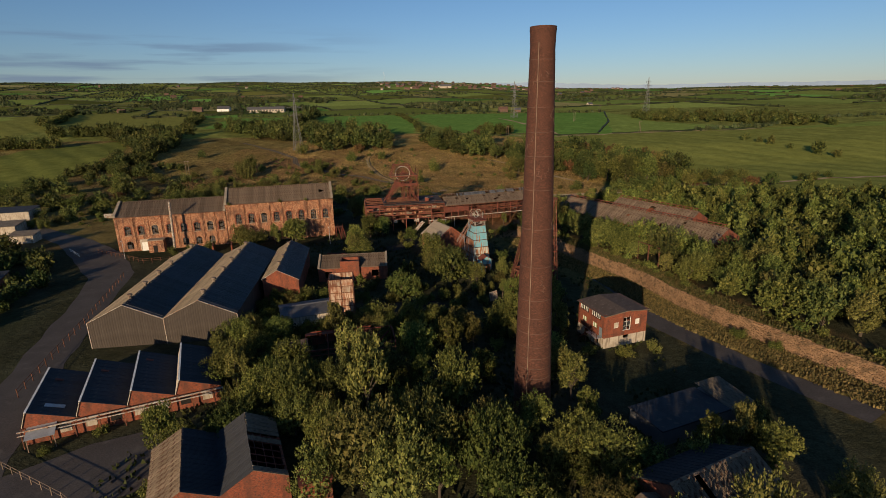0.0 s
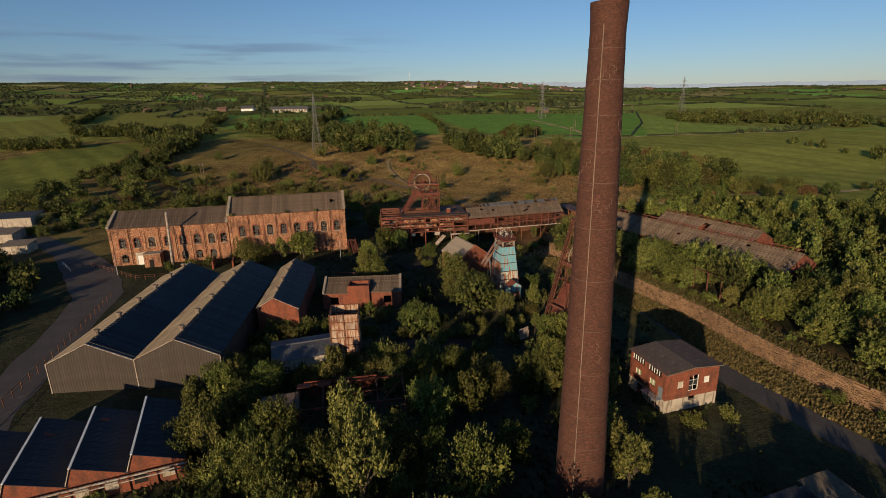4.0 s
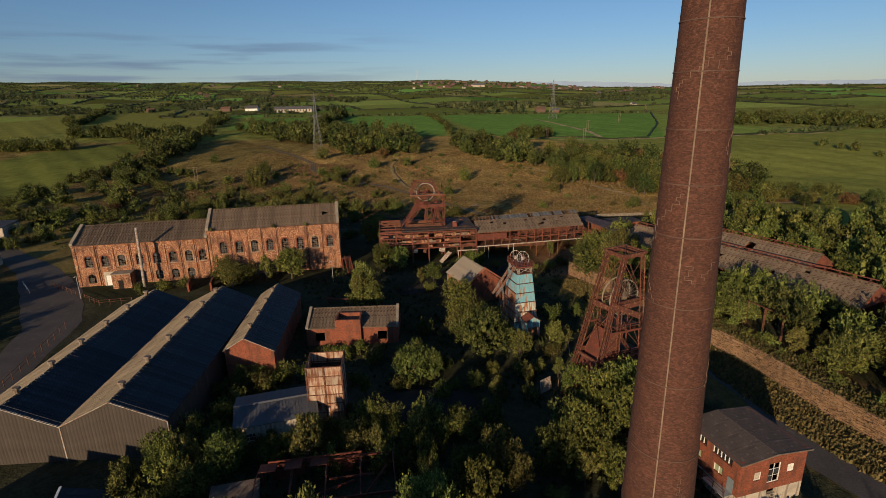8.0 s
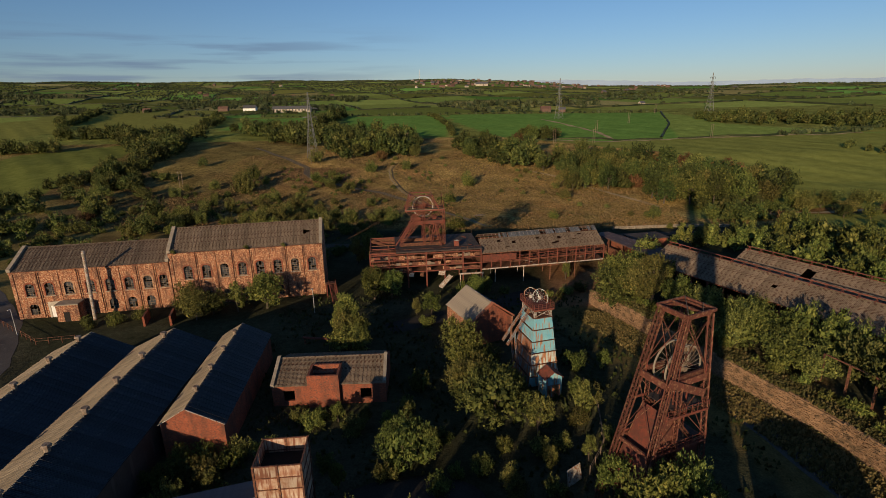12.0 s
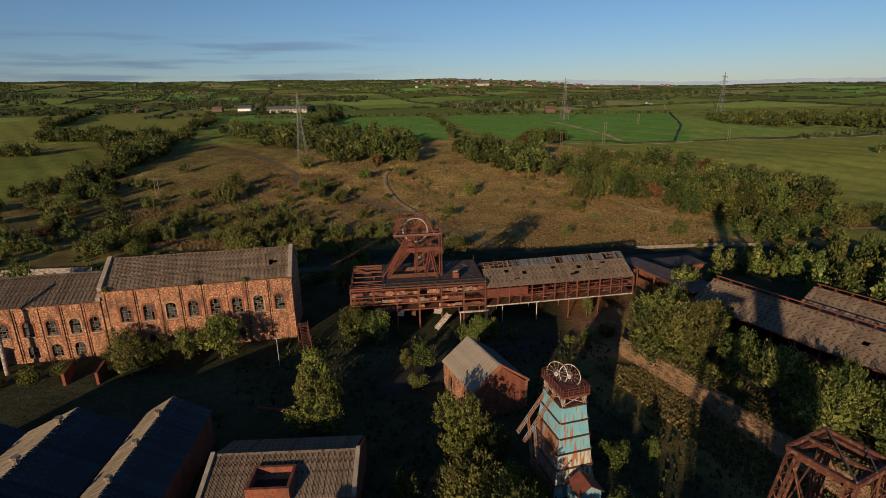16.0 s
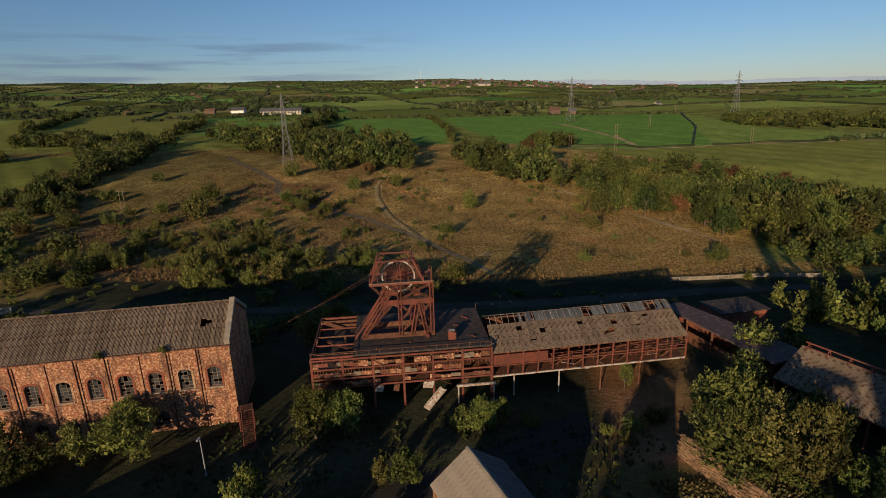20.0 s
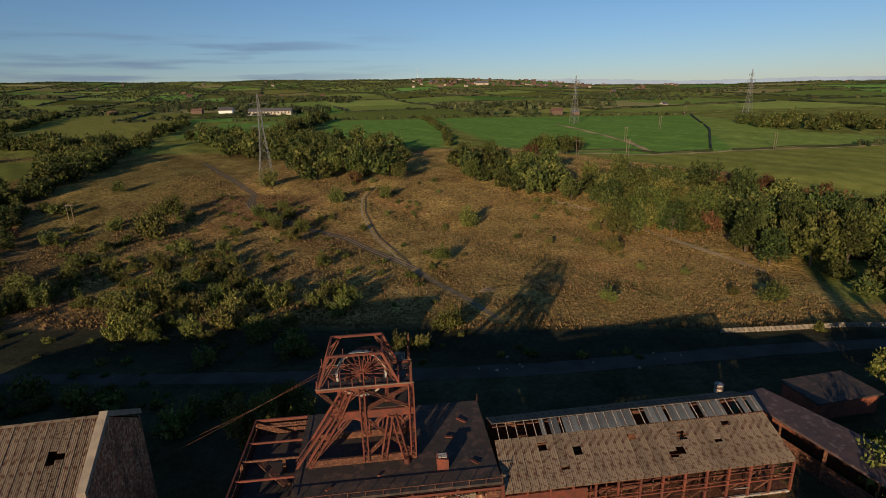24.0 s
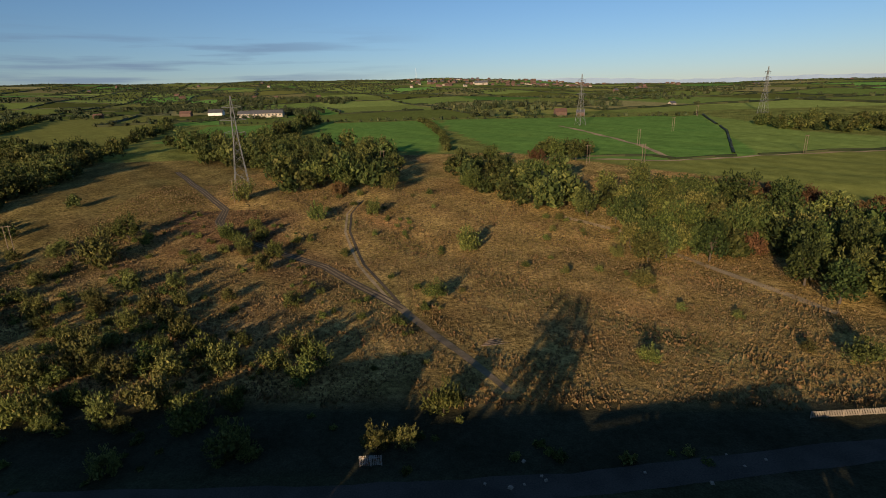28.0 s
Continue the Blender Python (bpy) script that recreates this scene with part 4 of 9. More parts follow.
for z in (3.2, 5.4, 7.4, 9.2, 11.0, 13.0, 15.4, 18.0, 21.0, 26.5, 32.5, 38.5, 43.5, 47.0, 50.5, 54.0, 57.0, 59.4):
    part("steel_band", MB().ring((0, 0, z), rad(z) + 0.045, 0.08, (0, 0, 1), NS, 0.075), material_band, ch)
ca_ = radians(-118)
cond = MB().beam((rad(1) * math.cos(ca_), rad(1) * math.sin(ca_), 1), (rad(61) * math.cos(ca_), rad(61) * math.sin(ca_), 61), 0.09, 0.07)
part("conductor_strip", cond, TIMBER, ch, "pale lightning conductor strip")
REPAIR = material("lime_mortar", (0.19, 0.115, 0.08), (0.15, 0.09, 0.065), 3.0)
# stepped cracks, pointed up with pale mortar
rc = random.Random(12)
for k in range(9):
    a, z = radians(rc.uniform(-190, -20)), rc.uniform(14, 56)
    mbk, d = MB(), rc.choice((-1, 1))
    for q in range(rc.randint(4, 10)):
        r = rad(z) + 0.025
        a2 = a + d * 0.24 * rc.choice((1, 1, -1, 2)) / r
        z2 = z - 0.24 * rc.choice((1, 2, 1))
        p0, p1, p2 = ((r * math.cos(t), r * math.sin(t), zz) for t, zz in ((a, z), (a2, z), (a2, z2)))
        mbk.beam(p0, p1, 0.035, 0.03).beam(p1, p2, 0.035, 0.03)
        a, z = a2, z2
    tagged(part("mortar_repair", mbk, REPAIR, ch), kind="stuff")

# twin-gabled works shed
sh = thing("works_shed", "long grey-clad twin-gabled workshop with blue sheet roof", "building", -77.6, 116.6, 0, 6.6)
SL, SW = 50.0, 15.9
for b in range(2):
    x0 = SW * b
    part("gable_end", MB().prism([(x0, 0, 0), (x0 + SW, 0, 0), (x0 + SW, 0, 6.1), (x0 + SW / 2, 0, 9.8), (x0, 0, 6.1)], (0, 0.3, 0)), CLAD, sh, "grey sheet gable")
    part("gable_end", MB().prism([(x0, SL - 0.3, 0), (x0 + SW, SL - 0.3, 0), (x0 + SW, SL - 0.3, 6.1), (x0 + SW / 2, SL - 0.3, 9.8), (x0, SL - 0.3, 6.1)], (0, 0.3, 0)), CLAD, sh)
    top = 9.95
    # sunlit slope in a pale sheet, shaded slope in a dark one
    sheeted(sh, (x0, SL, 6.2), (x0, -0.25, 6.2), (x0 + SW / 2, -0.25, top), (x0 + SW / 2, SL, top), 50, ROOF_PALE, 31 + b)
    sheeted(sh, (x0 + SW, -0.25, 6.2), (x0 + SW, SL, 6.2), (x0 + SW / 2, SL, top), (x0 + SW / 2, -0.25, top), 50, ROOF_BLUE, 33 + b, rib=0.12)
    for i in range(6):
        y = 4 + i * 8.4
        vent = part("ridge_vent", MB().tube((x0 + SW / 2, y, top - 0.1), (x0 + SW / 2, y, top + 0.75), 0.4, n=8), VENT, sh)
        part("cowl", MB().tube((x0 + SW / 2, y, top + 0.75), (x0 + SW / 2, y, top + 1.05), 0.68, 0.5, 8), VENT, vent)
# folded sheets and pale corner flashings on the gables
rib = MB().prism([(0, 0, 0), (0.12, -0.03, 0), (0.3, -0.03, 0), (0.42, 0, 0)], (0, 0, 1)).mesh("gable_sheet", CLAD)
for k in range(60):
    x = 0.25 + k * (2 * SW - 0.5) / 60
    u = (x % SW) / SW
    part("gable_sheet", rib, CLAD, sh, at=Matrix.Translation((x, -0.005, 0.1)) @ Matrix.Diagonal((1, 1, 5.9 + 3.65 * (1 - abs(2 * u - 1)), 1)))
for x in (-0.1, SW - 0.09, SW * 2 - 0.08):
    part("corner_flashing", MB().box(x, -0.12, 0, x + 0.18, -0.075, 6.1), PALE_STEEL, sh)
for b_ in range(2):
    x0 = SW * b_
    part("verge_flashing", MB().beam((x0, -0.2, 6.16), (x0 + SW / 2, -0.2, 9.95), 0.12, 0.12).beam((x0 + SW / 2, -0.2, 9.95), (x0 + SW, -0.2, 6.16), 0.12, 0.12), PALE_STEEL, sh)
for x in (0.0, SW * 2 - 0.3):
    part("side_wall", MB().box(x, 0.3, 0, x + 0.3, SL - 0.3, 6.05), CLAD, sh)

# single-gabled workshop
s3 = thing("workshop", "narrow red brick workshop with sheeted roof", "building", -47.5, 142.8, 0, 8.2)
WR, WW, WL = 4.0, 9.4, 31.0
for y in (0, WL - 0.4):
    part("gable_wall", MB().prism([(0, y, 0), (WW, y, 0), (WW, y, 5.6), (WR, y, 8.5), (0, y, 6.2)], (0, 0.4, 0)), BRICK_RED, s3)
for x, z in ((0, 6.1), (WW - 0.4, 5.55)):
    part("side_wall", MB().box(x, 0.4, 0, x + 0.4, WL - 0.4, z), BRICK_RED, s3)
# again the sun side is coloured paler and the far side darker
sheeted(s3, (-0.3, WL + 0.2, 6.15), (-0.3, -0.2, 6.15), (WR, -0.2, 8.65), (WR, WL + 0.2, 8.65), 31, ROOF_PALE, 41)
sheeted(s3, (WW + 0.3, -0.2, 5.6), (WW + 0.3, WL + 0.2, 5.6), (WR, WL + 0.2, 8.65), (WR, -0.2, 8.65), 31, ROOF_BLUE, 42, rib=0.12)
part("verge_flashing", MB().beam((-0.2, -0.22, 6.2), (WR, -0.22, 8.68), 0.12, 0.12).beam((WR, -0.22, 8.68), (WW + 0.2, -0.22, 5.62), 0.12, 0.12), PALE_STEEL, s3)
for i in range(4):
    y = 5 + i * 7.0
    vent = part("ridge_vent", MB().tube((WR, y, 8.5), (WR, y, 9.3), 0.34, n=8), VENT, s3)
    part("cowl", MB().tube((WR, y, 9.3), (WR, y, 9.55), 0.55, 0.42, 8), VENT, vent)

# low building with a brick box on its roof
lb = thing("low_building", "low red brick building with grey corrugated roof", "building", -35.9, 157.3, 0, 5.2)
part("front_wall", wall_run(20.4, 0, 4.1, 0.4, [(3, 1, 2, 2, False), (16.8, 1, 2, 2, False)]), BRICK_RED, lb)
part("back_wall", MB().box(0, 11.6, 0, 20.4, 12, 4.1), BRICK_RED, lb)
for x in (0, 20.0):
    part("gable_wall", gable_wall(x, 0.4, 11.6, 0, 4.1, 6.4, 0.4), BRICK_RED, lb)
    part("parapet_coping", MB().hexa([(x - 0.1, -0.3, 4.0), (x + 0.5, -0.3, 4.0), (x + 0.5, 6, 6.5), (x - 0.1, 6, 6.5), (x - 0.1, -0.3, 4.5), (x + 0.5, -0.3, 4.5), (x + 0.5, 6, 7.0), (x - 0.1, 6, 7.0)]), COPING, lb)
gable_roof(lb, 0.5, 19.9, 0, 12, 4.1, 6.4, 26, (ROOF_GREY, ROOF_GREY), 51)
part("roof_box", MB().box(6.6, -0.9, 0, 12.2, -0.5, 6.3).box(6.6, 3.2, 4.9, 12.2, 3.6, 6.3).box(6.6, -0.5, 0, 7.0, 3.2, 6.3).box(11.8, -0.5, 0, 12.2, 3.2, 6.3), BRICK_RED, lb, "red brick box open at the top")
part("roof_box_floor", MB().box(7.0, -0.5, 4.9, 11.8, 3.2, 5.1), HOLE, lb)

# white single-storey building
wb = thing("white_building", "small white-rendered building with grey sheet roof", "building", -36.4, 121.6, 0, 20.0)
part("front_wall", wall_run(12.6, 0, 3.7, 0.3, [(2.2, 1.0, 1.6, 1.4, False), (5.2, 1.0, 1.6, 1.4, False), (9.8, 1.0, 1.8, 1.4, False)]), RENDER_W, wb)
part("back_wall", MB().box(0, 8.9, 0, 12.6, 9.2, 3.7), RENDER_W, wb)
for x in (0, 12.3):
    part("gable_wall", gable_wall(x, 0.3, 8.9, 0, 3.7, 4.75, 0.3), RENDER_W, wb)
for i, c in enumerate((2.2, 5.2, 9.8)):
    window(wb, c, 0.1, 1.0, 1.6 if i < 2 else 1.8, 1.4, False, seed=60 + i, rows=2, frame_mat=WHITE)
gable_roof(wb, -0.3, 12.9, 0, 9.2, 3.75, 4.8, 26, (SHEET_GREY, SHEET_GREY), 61, rib=0.06)

# steel tank tower
tk = thing("water_tank", "tall open-topped riveted steel tank with flaking paint", "tank", -26.6, 128.4, 0, 8.0)
TW, TD, TH = 5.8, 5.4, 10.6
tank_rows = 6
for j in range(tank_rows):
    z0, z1 = 0.4 + (TH - 0.4) * j / tank_rows, 0.4 + (TH - 0.4) * (j + 1) / tank_rows
    for i in range(2):
        xa, xb = TW * i / 2 + 0.06, TW * (i + 1) / 2 - 0.06
        ya, yb = TD * i / 2 + 0.06, TD * (i + 1) / 2 - 0.06
        for face, mb in (("front", MB().box(xa, 0, z0 + 0.05, xb, 0.06, z1 - 0.05)), ("back", MB().box(xa, TD - 0.06, z0 + 0.05, xb, TD, z1 - 0.05)),
                         ("left", MB().box(0, ya, z0 + 0.05, 0.06, yb, z1 - 0.05)), ("right", MB().box(TW - 0.06, ya, z0 + 0.05, TW, yb, z1 - 0.05))):
            part("panel", mb, TANKM, tk)
fr = MB()
for x in (0, TW / 2, TW):
    for y in (0, TD):
        fr.box(x - 0.12, y - 0.12, 0, x + 0.12, y + 0.12, TH + 0.1)
for j in range(tank_rows + 1):
    z = 0.4 + (TH - 0.4) * j / tank_rows
    fr.box(-0.1, -0.1, z - 0.06, TW + 0.1, 0.09, z + 0.06).box(-0.1, TD - 0.09, z - 0.06, TW + 0.1, TD + 0.1, z + 0.06)
    fr.box(-0.1, 0.09, z - 0.06, 0.09, TD - 0.09, z + 0.06).box(TW - 0.09, 0.09, z - 0.06, TW + 0.1, TD - 0.09, z + 0.06)
part("frame", fr, RUST, tk)
part("tank_floor", MB().box(0.1, 0.1, TH - 2.2, TW - 0.1, TD - 0.1, TH - 2.0), HOLE, tk)

# red brick substation by the chimney
bb = thing("brick_substation", "two-storey red brick block with rendered base and sheet roof", "building", 34.6, 110.3, 0, 18.5)
BWD, BDP = 10.8, 9.6
part("front_wall", wall_run(BWD, 2.4, 7.6, 0.4, [(3.0, 4.3, 1.2, 1.3, False), (5.7, 3.4, 2.0, 3.0, False), (8.4, 4.4, 1.2, 1.3, False)]), BRICK_RED, bb)
part("front_base", wall_run(BWD, 0, 2.4, 0.42, [(5.7, 1.6, 1.6, 0.8, False)]), RENDER_W, bb, "pale rendered base")
part("front_gable", MB().prism([(0, 0, 7.6), (BWD, 0, 7.6), (BWD / 2, 0, 8.0)], (0, 0.4, 0)), BRICK_RED, bb)
part("back_wall", MB().prism([(0, BDP - 0.4, 0), (BWD, BDP - 0.4, 0), (BWD, BDP - 0.4, 7.6), (BWD / 2, BDP - 0.4, 8.0), (0, BDP - 0.4, 7.6)], (0, 0.4, 0)), BRICK_RED, bb)
part("side_wall", MB().box(BWD - 0.4, 0.4, 0, BWD, BDP - 0.4, 7.6), BRICK_RED, bb)
side = pose(0, BDP, 0, 0, 0, -90)
part("side_wall", wall_run(BDP - 0.4, 2.4, 5.5, 0.4, [(2.4, 3.6, 1.6, 1.2, False), (6.2, 3.6, 1.6, 1.2, False)]), BRICK_RED, bb, at=side)
part("side_wall", wall_run(BDP - 0.4, 5.5, 7.6, 0.4, [(2.2, 6.0, 3.4, 1.3, False), (6.6, 6.0, 3.4, 1.3, False)]), BRICK_RED, bb, at=side)
SLATE_BLUE = material("faded_blue_paint", (0.16, 0.2, 0.23), (0.2, 0.22, 0.22), 2.0, 0.7)
BOARD = material("faded_green_board", (0.25, 0.32, 0.17), (0.32, 0.36, 0.22), 2.0, 0.8)
part("side_base", wall_run(BDP - 0.42, 0, 2.4, 0.42, [(3.0, 0, 1.8, 2.1, False), (7.0, 0.2, 1.4, 1.9, False)]), RENDER_W, bb, at=side)
part("floor_slab", MB().box(0.3, 0.3, 0.02, BWD - 0.5, BDP - 0.5, 0.1), SOIL, bb)
for i, (c, s, w, h, cl) in enumerate(((2.2, 6.1, 3.2, 1.3, 5), (6.6, 6.1, 3.2, 1.3, 5), (2.4, 3.6, 1.6, 1.2, 2), (6.2, 3.6, 1.6, 1.2, 2))):
    f = MB()
    for k in range(cl + 1):
        f.box(c - w / 2 + w * k / cl - 0.05, 0.15, s, c - w / 2 + w * k / cl + 0.05, 0.25, s + h)
    part("window_frame", f, WHITE, bb, at=side)
    part("pane", MB().box(c - w / 2, 0.26, s, c + w / 2, 0.28, s + h), HOLE if i < 2 else BOARD, bb, at=side)
window(bb, 3.0, 0.15, 4.3, 1.2, 1.3, False, seed=75, rows=1, cols=1, frame_mat=WHITE, mat=RENDER_W)
window(bb, 5.7, 0.15, 3.4, 2.0, 3.0, False, seed=76, rows=3, cols=2, broken=0.3, frame_mat=WHITE)
window(bb, 8.4, 0.15, 4.4, 1.2, 1.3, False, seed=77, rows=1, cols=1, frame_mat=WHITE, mat=WHITE)
for b, (xa, xb) in enumerate(((-0.4, BWD / 2), (BWD + 0.4, BWD / 2))):
    za, zb = 7.55, 8.1
    if b == 0:
        sheeted(bb, (xa, BDP + 0.4, za), (xa, -0.4, za), (xb, -0.4, zb), (xb, BDP + 0.4, zb), 4, FELT, 80, rib=0.008, shift=0.0)
    else:
        sheeted(bb, (xa, -0.4, za), (xa, BDP + 0.4, za), (xb, BDP + 0.4, zb), (xb, -0.4, zb), 4, FELT, 81, rib=0.008, shift=0.0)
part("landing", MB().box(-1.5, 0.6, 2.3, -0.02, 4.4, 2.42), GALV, bb, "rusty steel landing")
for y in (0.65, 2.5, 4.35):
    part("landing_post", MB().box(-1.45, y - 0.05, 0, -1.35, y + 0.05, 3.4), RUST, bb)
part("landing_rail", MB().beam((-1.4, 0.65, 3.38), (-1.4, 4.35, 3.38), 0.06).beam((-1.4, 0.65, 2.9), (-1.4, 4.35, 2.9), 0.05), RUST, bb)
for k in range(9):
    part("stair_tread", MB().box(-1.4, 4.5 + 0.27 * k, 2.2 - 0.25 * k, -0.4, 4.76 + 0.27 * k, 2.25 - 0.25 * k), RUST, bb)
part("door", MB().box(-0.06, 0.7, 2.45, -0.01, 1.7, 4.5), SLATE_BLUE, bb, "faded blue door")
part("verge_board", MB().beam((-0.4, -0.42, 7.5), (BWD / 2, -0.42, 8.05), 0.1, 0.16).beam((BWD / 2, -0.42, 8.05), (BWD + 0.4, -0.42, 7.5), 0.1, 0.16), TIMBER, bb)

# stores cottage under the gantry
ct = thing("stores_house", "stone-roofed brick store with a pitched roof", "building", -5.9, 192.5, 0, -62.8)
CL, CW = 13.0, 10.4
for y in (0, CW - 0.4):
    part("side_wall", wall_run(CL, 0, 5.3, 0.4, [(3, 1.2, 1.4, 2.4, False), (8.5, 1.2, 1.4, 2.4, False)]), BRICK_OLD, ct, at=pose(0, y, 0))
for x in (0, CL - 0.4):
    part("gable_wall", gable_wall(x, 0.4, CW - 0.4, 0, 5.3, 9.1, 0.4), BRICK_RED, ct)
gable_roof(ct, -0.2, CL - 0.3, 0, CW, 5.4, 9.2, 16, (COPING, SLATE), 91, rib=0.03)
for ya, yb in ((-0.3, CW / 2), (CW + 0.3, CW / 2)):
    part("parapet_coping", MB().hexa([(CL - 0.5, ya, 5.1), (CL + 0.1, ya, 5.1), (CL + 0.1, yb, 9.2), (CL - 0.5, yb, 9.2), (CL - 0.5, ya, 5.6), (CL + 0.1, ya, 5.6), (CL + 0.1, yb, 9.65), (CL - 0.5, yb, 9.65)]), TILE_RED, ct)

# ---- heapstead, gantry and screens ----
hp = thing("heapstead", "rusty steel-framed heapstead with brick panels on tall legs", "building", -28.8, 216.0, 0, 9.6)
HL, HD = 32.0, 17.2
part("roof_deck", MB().box(7.4, 0, 10.6, HL, HD, 10.95), DECK, hp, "dark felted flat roof")
part("inner_floor", MB().box(0.3, 0.3, 8.3, 7.2, HD - 0.3, 8.5), DECK, hp)
for k in range(5):
    part("roof_beam", MB().beam((0.2, 1.2 + 3.6 * k, 10.7), (7.3, 1.2 + 3.6 * k, 10.7), 0.16, 0.26), RUST_RED if k % 2 else RUST, hp)
part("edge_beam", MB().box(-0.1, -0.1, 10.55, 7.3, 0.12, 10.9).box(-0.1, HD - 0.12, 10.55, 7.3, HD + 0.1, 10.9).box(-0.1, 0.13, 10.55, 0.12, HD - 0.13, 10.9), RUST_RED, hp)
part("broken_conveyor", MB().beam((1.5, 11, 8.7), (6.4, 4, 10.2), 0.9, 0.25), RUST, hp)
part("stair_house", MB().prism([(24.6, 3.0, 10.96), (26.0, 3.0, 10.96), (26.0, 3.0, 12.3), (24.6, 3.0, 12.6)], (0, 1.4, 0)), RUST_RED, hp)
part("vent_cowl", MB().tube((21.0, 5.0, 10.96), (21.0, 5.0, 11.6), 0.4, 0.3, 10), RUST_RED, hp)
part("floor_deck", MB().box(0.3, 0.3, 4.6, HL - 0.3, HD - 0.3, 4.9), RUST, hp)
NB = 6
for i in range(NB + 1):
    x = HL * i / NB
    for y in (0.0, HD / 2, HD):
        part("column", MB().box(x - 0.2, y - 0.2, 0, x + 0.2, y + 0.2, 10.55), RUST_RED if y == 0 else RUST, hp)
for z in (4.9, 6.6, 8.5, 10.3):
    part("beam", MB().box(0.2, -0.25, z - 0.16, HL - 0.2, -0.21, z + 0.16).box(0.2, -0.205, z - 0.1, HL - 0.2, 0.1, z + 0.1), RUST_RED, hp)
rnd = random.Random(5)
for j, (z0, z1) in enumerate(((5.1, 5.9), (6.8, 7.7), (8.7, 9.7))):
    for i in range(NB):
        xa, xb = HL * i / NB + 0.22, HL * (i + 1) / NB - 0.22
        at_ = xa
        while at_ < xb - 0.3:
            w = min(xb - at_, rnd.uniform(0.7, 1.9))
            if rnd.random() < (0.72 if (i, j) in ((2, 0), (5, 1), (0, 0), (3, 2)) else 0.12):
                at_ += w
                continue
            lo, hi = rnd.choice((0, 0, 0, 0.15, 0.3)), rnd.choice((0, 0, 0, -0.2, 0.12))
            part("panel", MB().box(at_, -0.15 + rnd.uniform(0, 0.04), z0 + lo, at_ + w - 0.04, 0.05, z1 + hi), rnd.choice((RUST, RUST, BRICK_OLD, BRICK_OLD, RUST_RED, RUST_DARK, TIMBER)), hp)
            at_ += w
for k in range(22):
    x, z = rnd.uniform(0.5, HL - 2.5), rnd.choice((5.0, 6.7, 8.6, 10.2))
    part("loose_board", MB().beam((x, -0.32, z), (x + rnd.uniform(0.2, 2.4), -0.34, z - rnd.uniform(0.5, 1.6)), rnd.uniform(0.08, 0.22), 0.05), rnd.choice((RUST, RUST_DARK, PALE_STEEL, RUST_RED)), hp)
for x, z, w in ((11.0, 4.7, 1.4), (14.2, 4.6, 1.0), (19.5, 4.7, 2.0), (26.5, 4.6, 1.2), (3.0, 4.7, 1.1)):
    part("hanging_sheet", MB().slab((x, -0.3, z), (x + w, -0.25, z), (x + w * 0.8, -0.5, z - 1.3), (x - 0.2, -0.6, z - 1.0), 0.03), PALE_STEEL if w > 1.3 else RUST, hp, "torn hanging sheet")
for i in range(NB):
    for j, (za, zb) in enumerate(((7.7, 8.38), (9.7, 10.15))):
        for k in range(10):
            x = HL * i / NB + 0.5 + (HL / NB - 0.9) * k / 9
            if rnd.random() < 0.85:
                part("slat", MB().box(x - 0.06, -0.05, za, x + 0.06, 0.05, zb), RUST, hp)
part("back_wall", MB().box(0.2, HD - 0.1, 4.9, HL - 0.2, HD, 10.55), RUST, hp)
for x in (0.0, HL - 0.1):
    part("end_wall", MB().box(x, 0.3, 5.0, x + 0.1, HD - 0.3, 9.6), RUST, hp)
rail = MB()
for i in range(17):
    x = HL * i / 16
    rail.box(x - 0.04, -0.1, 10.95, x + 0.04, -0.02, 11.7)
rail.box(0, -0.1, 11.62, HL, -0.02, 11.7)
part("roof_railing", rail, RUST, hp)

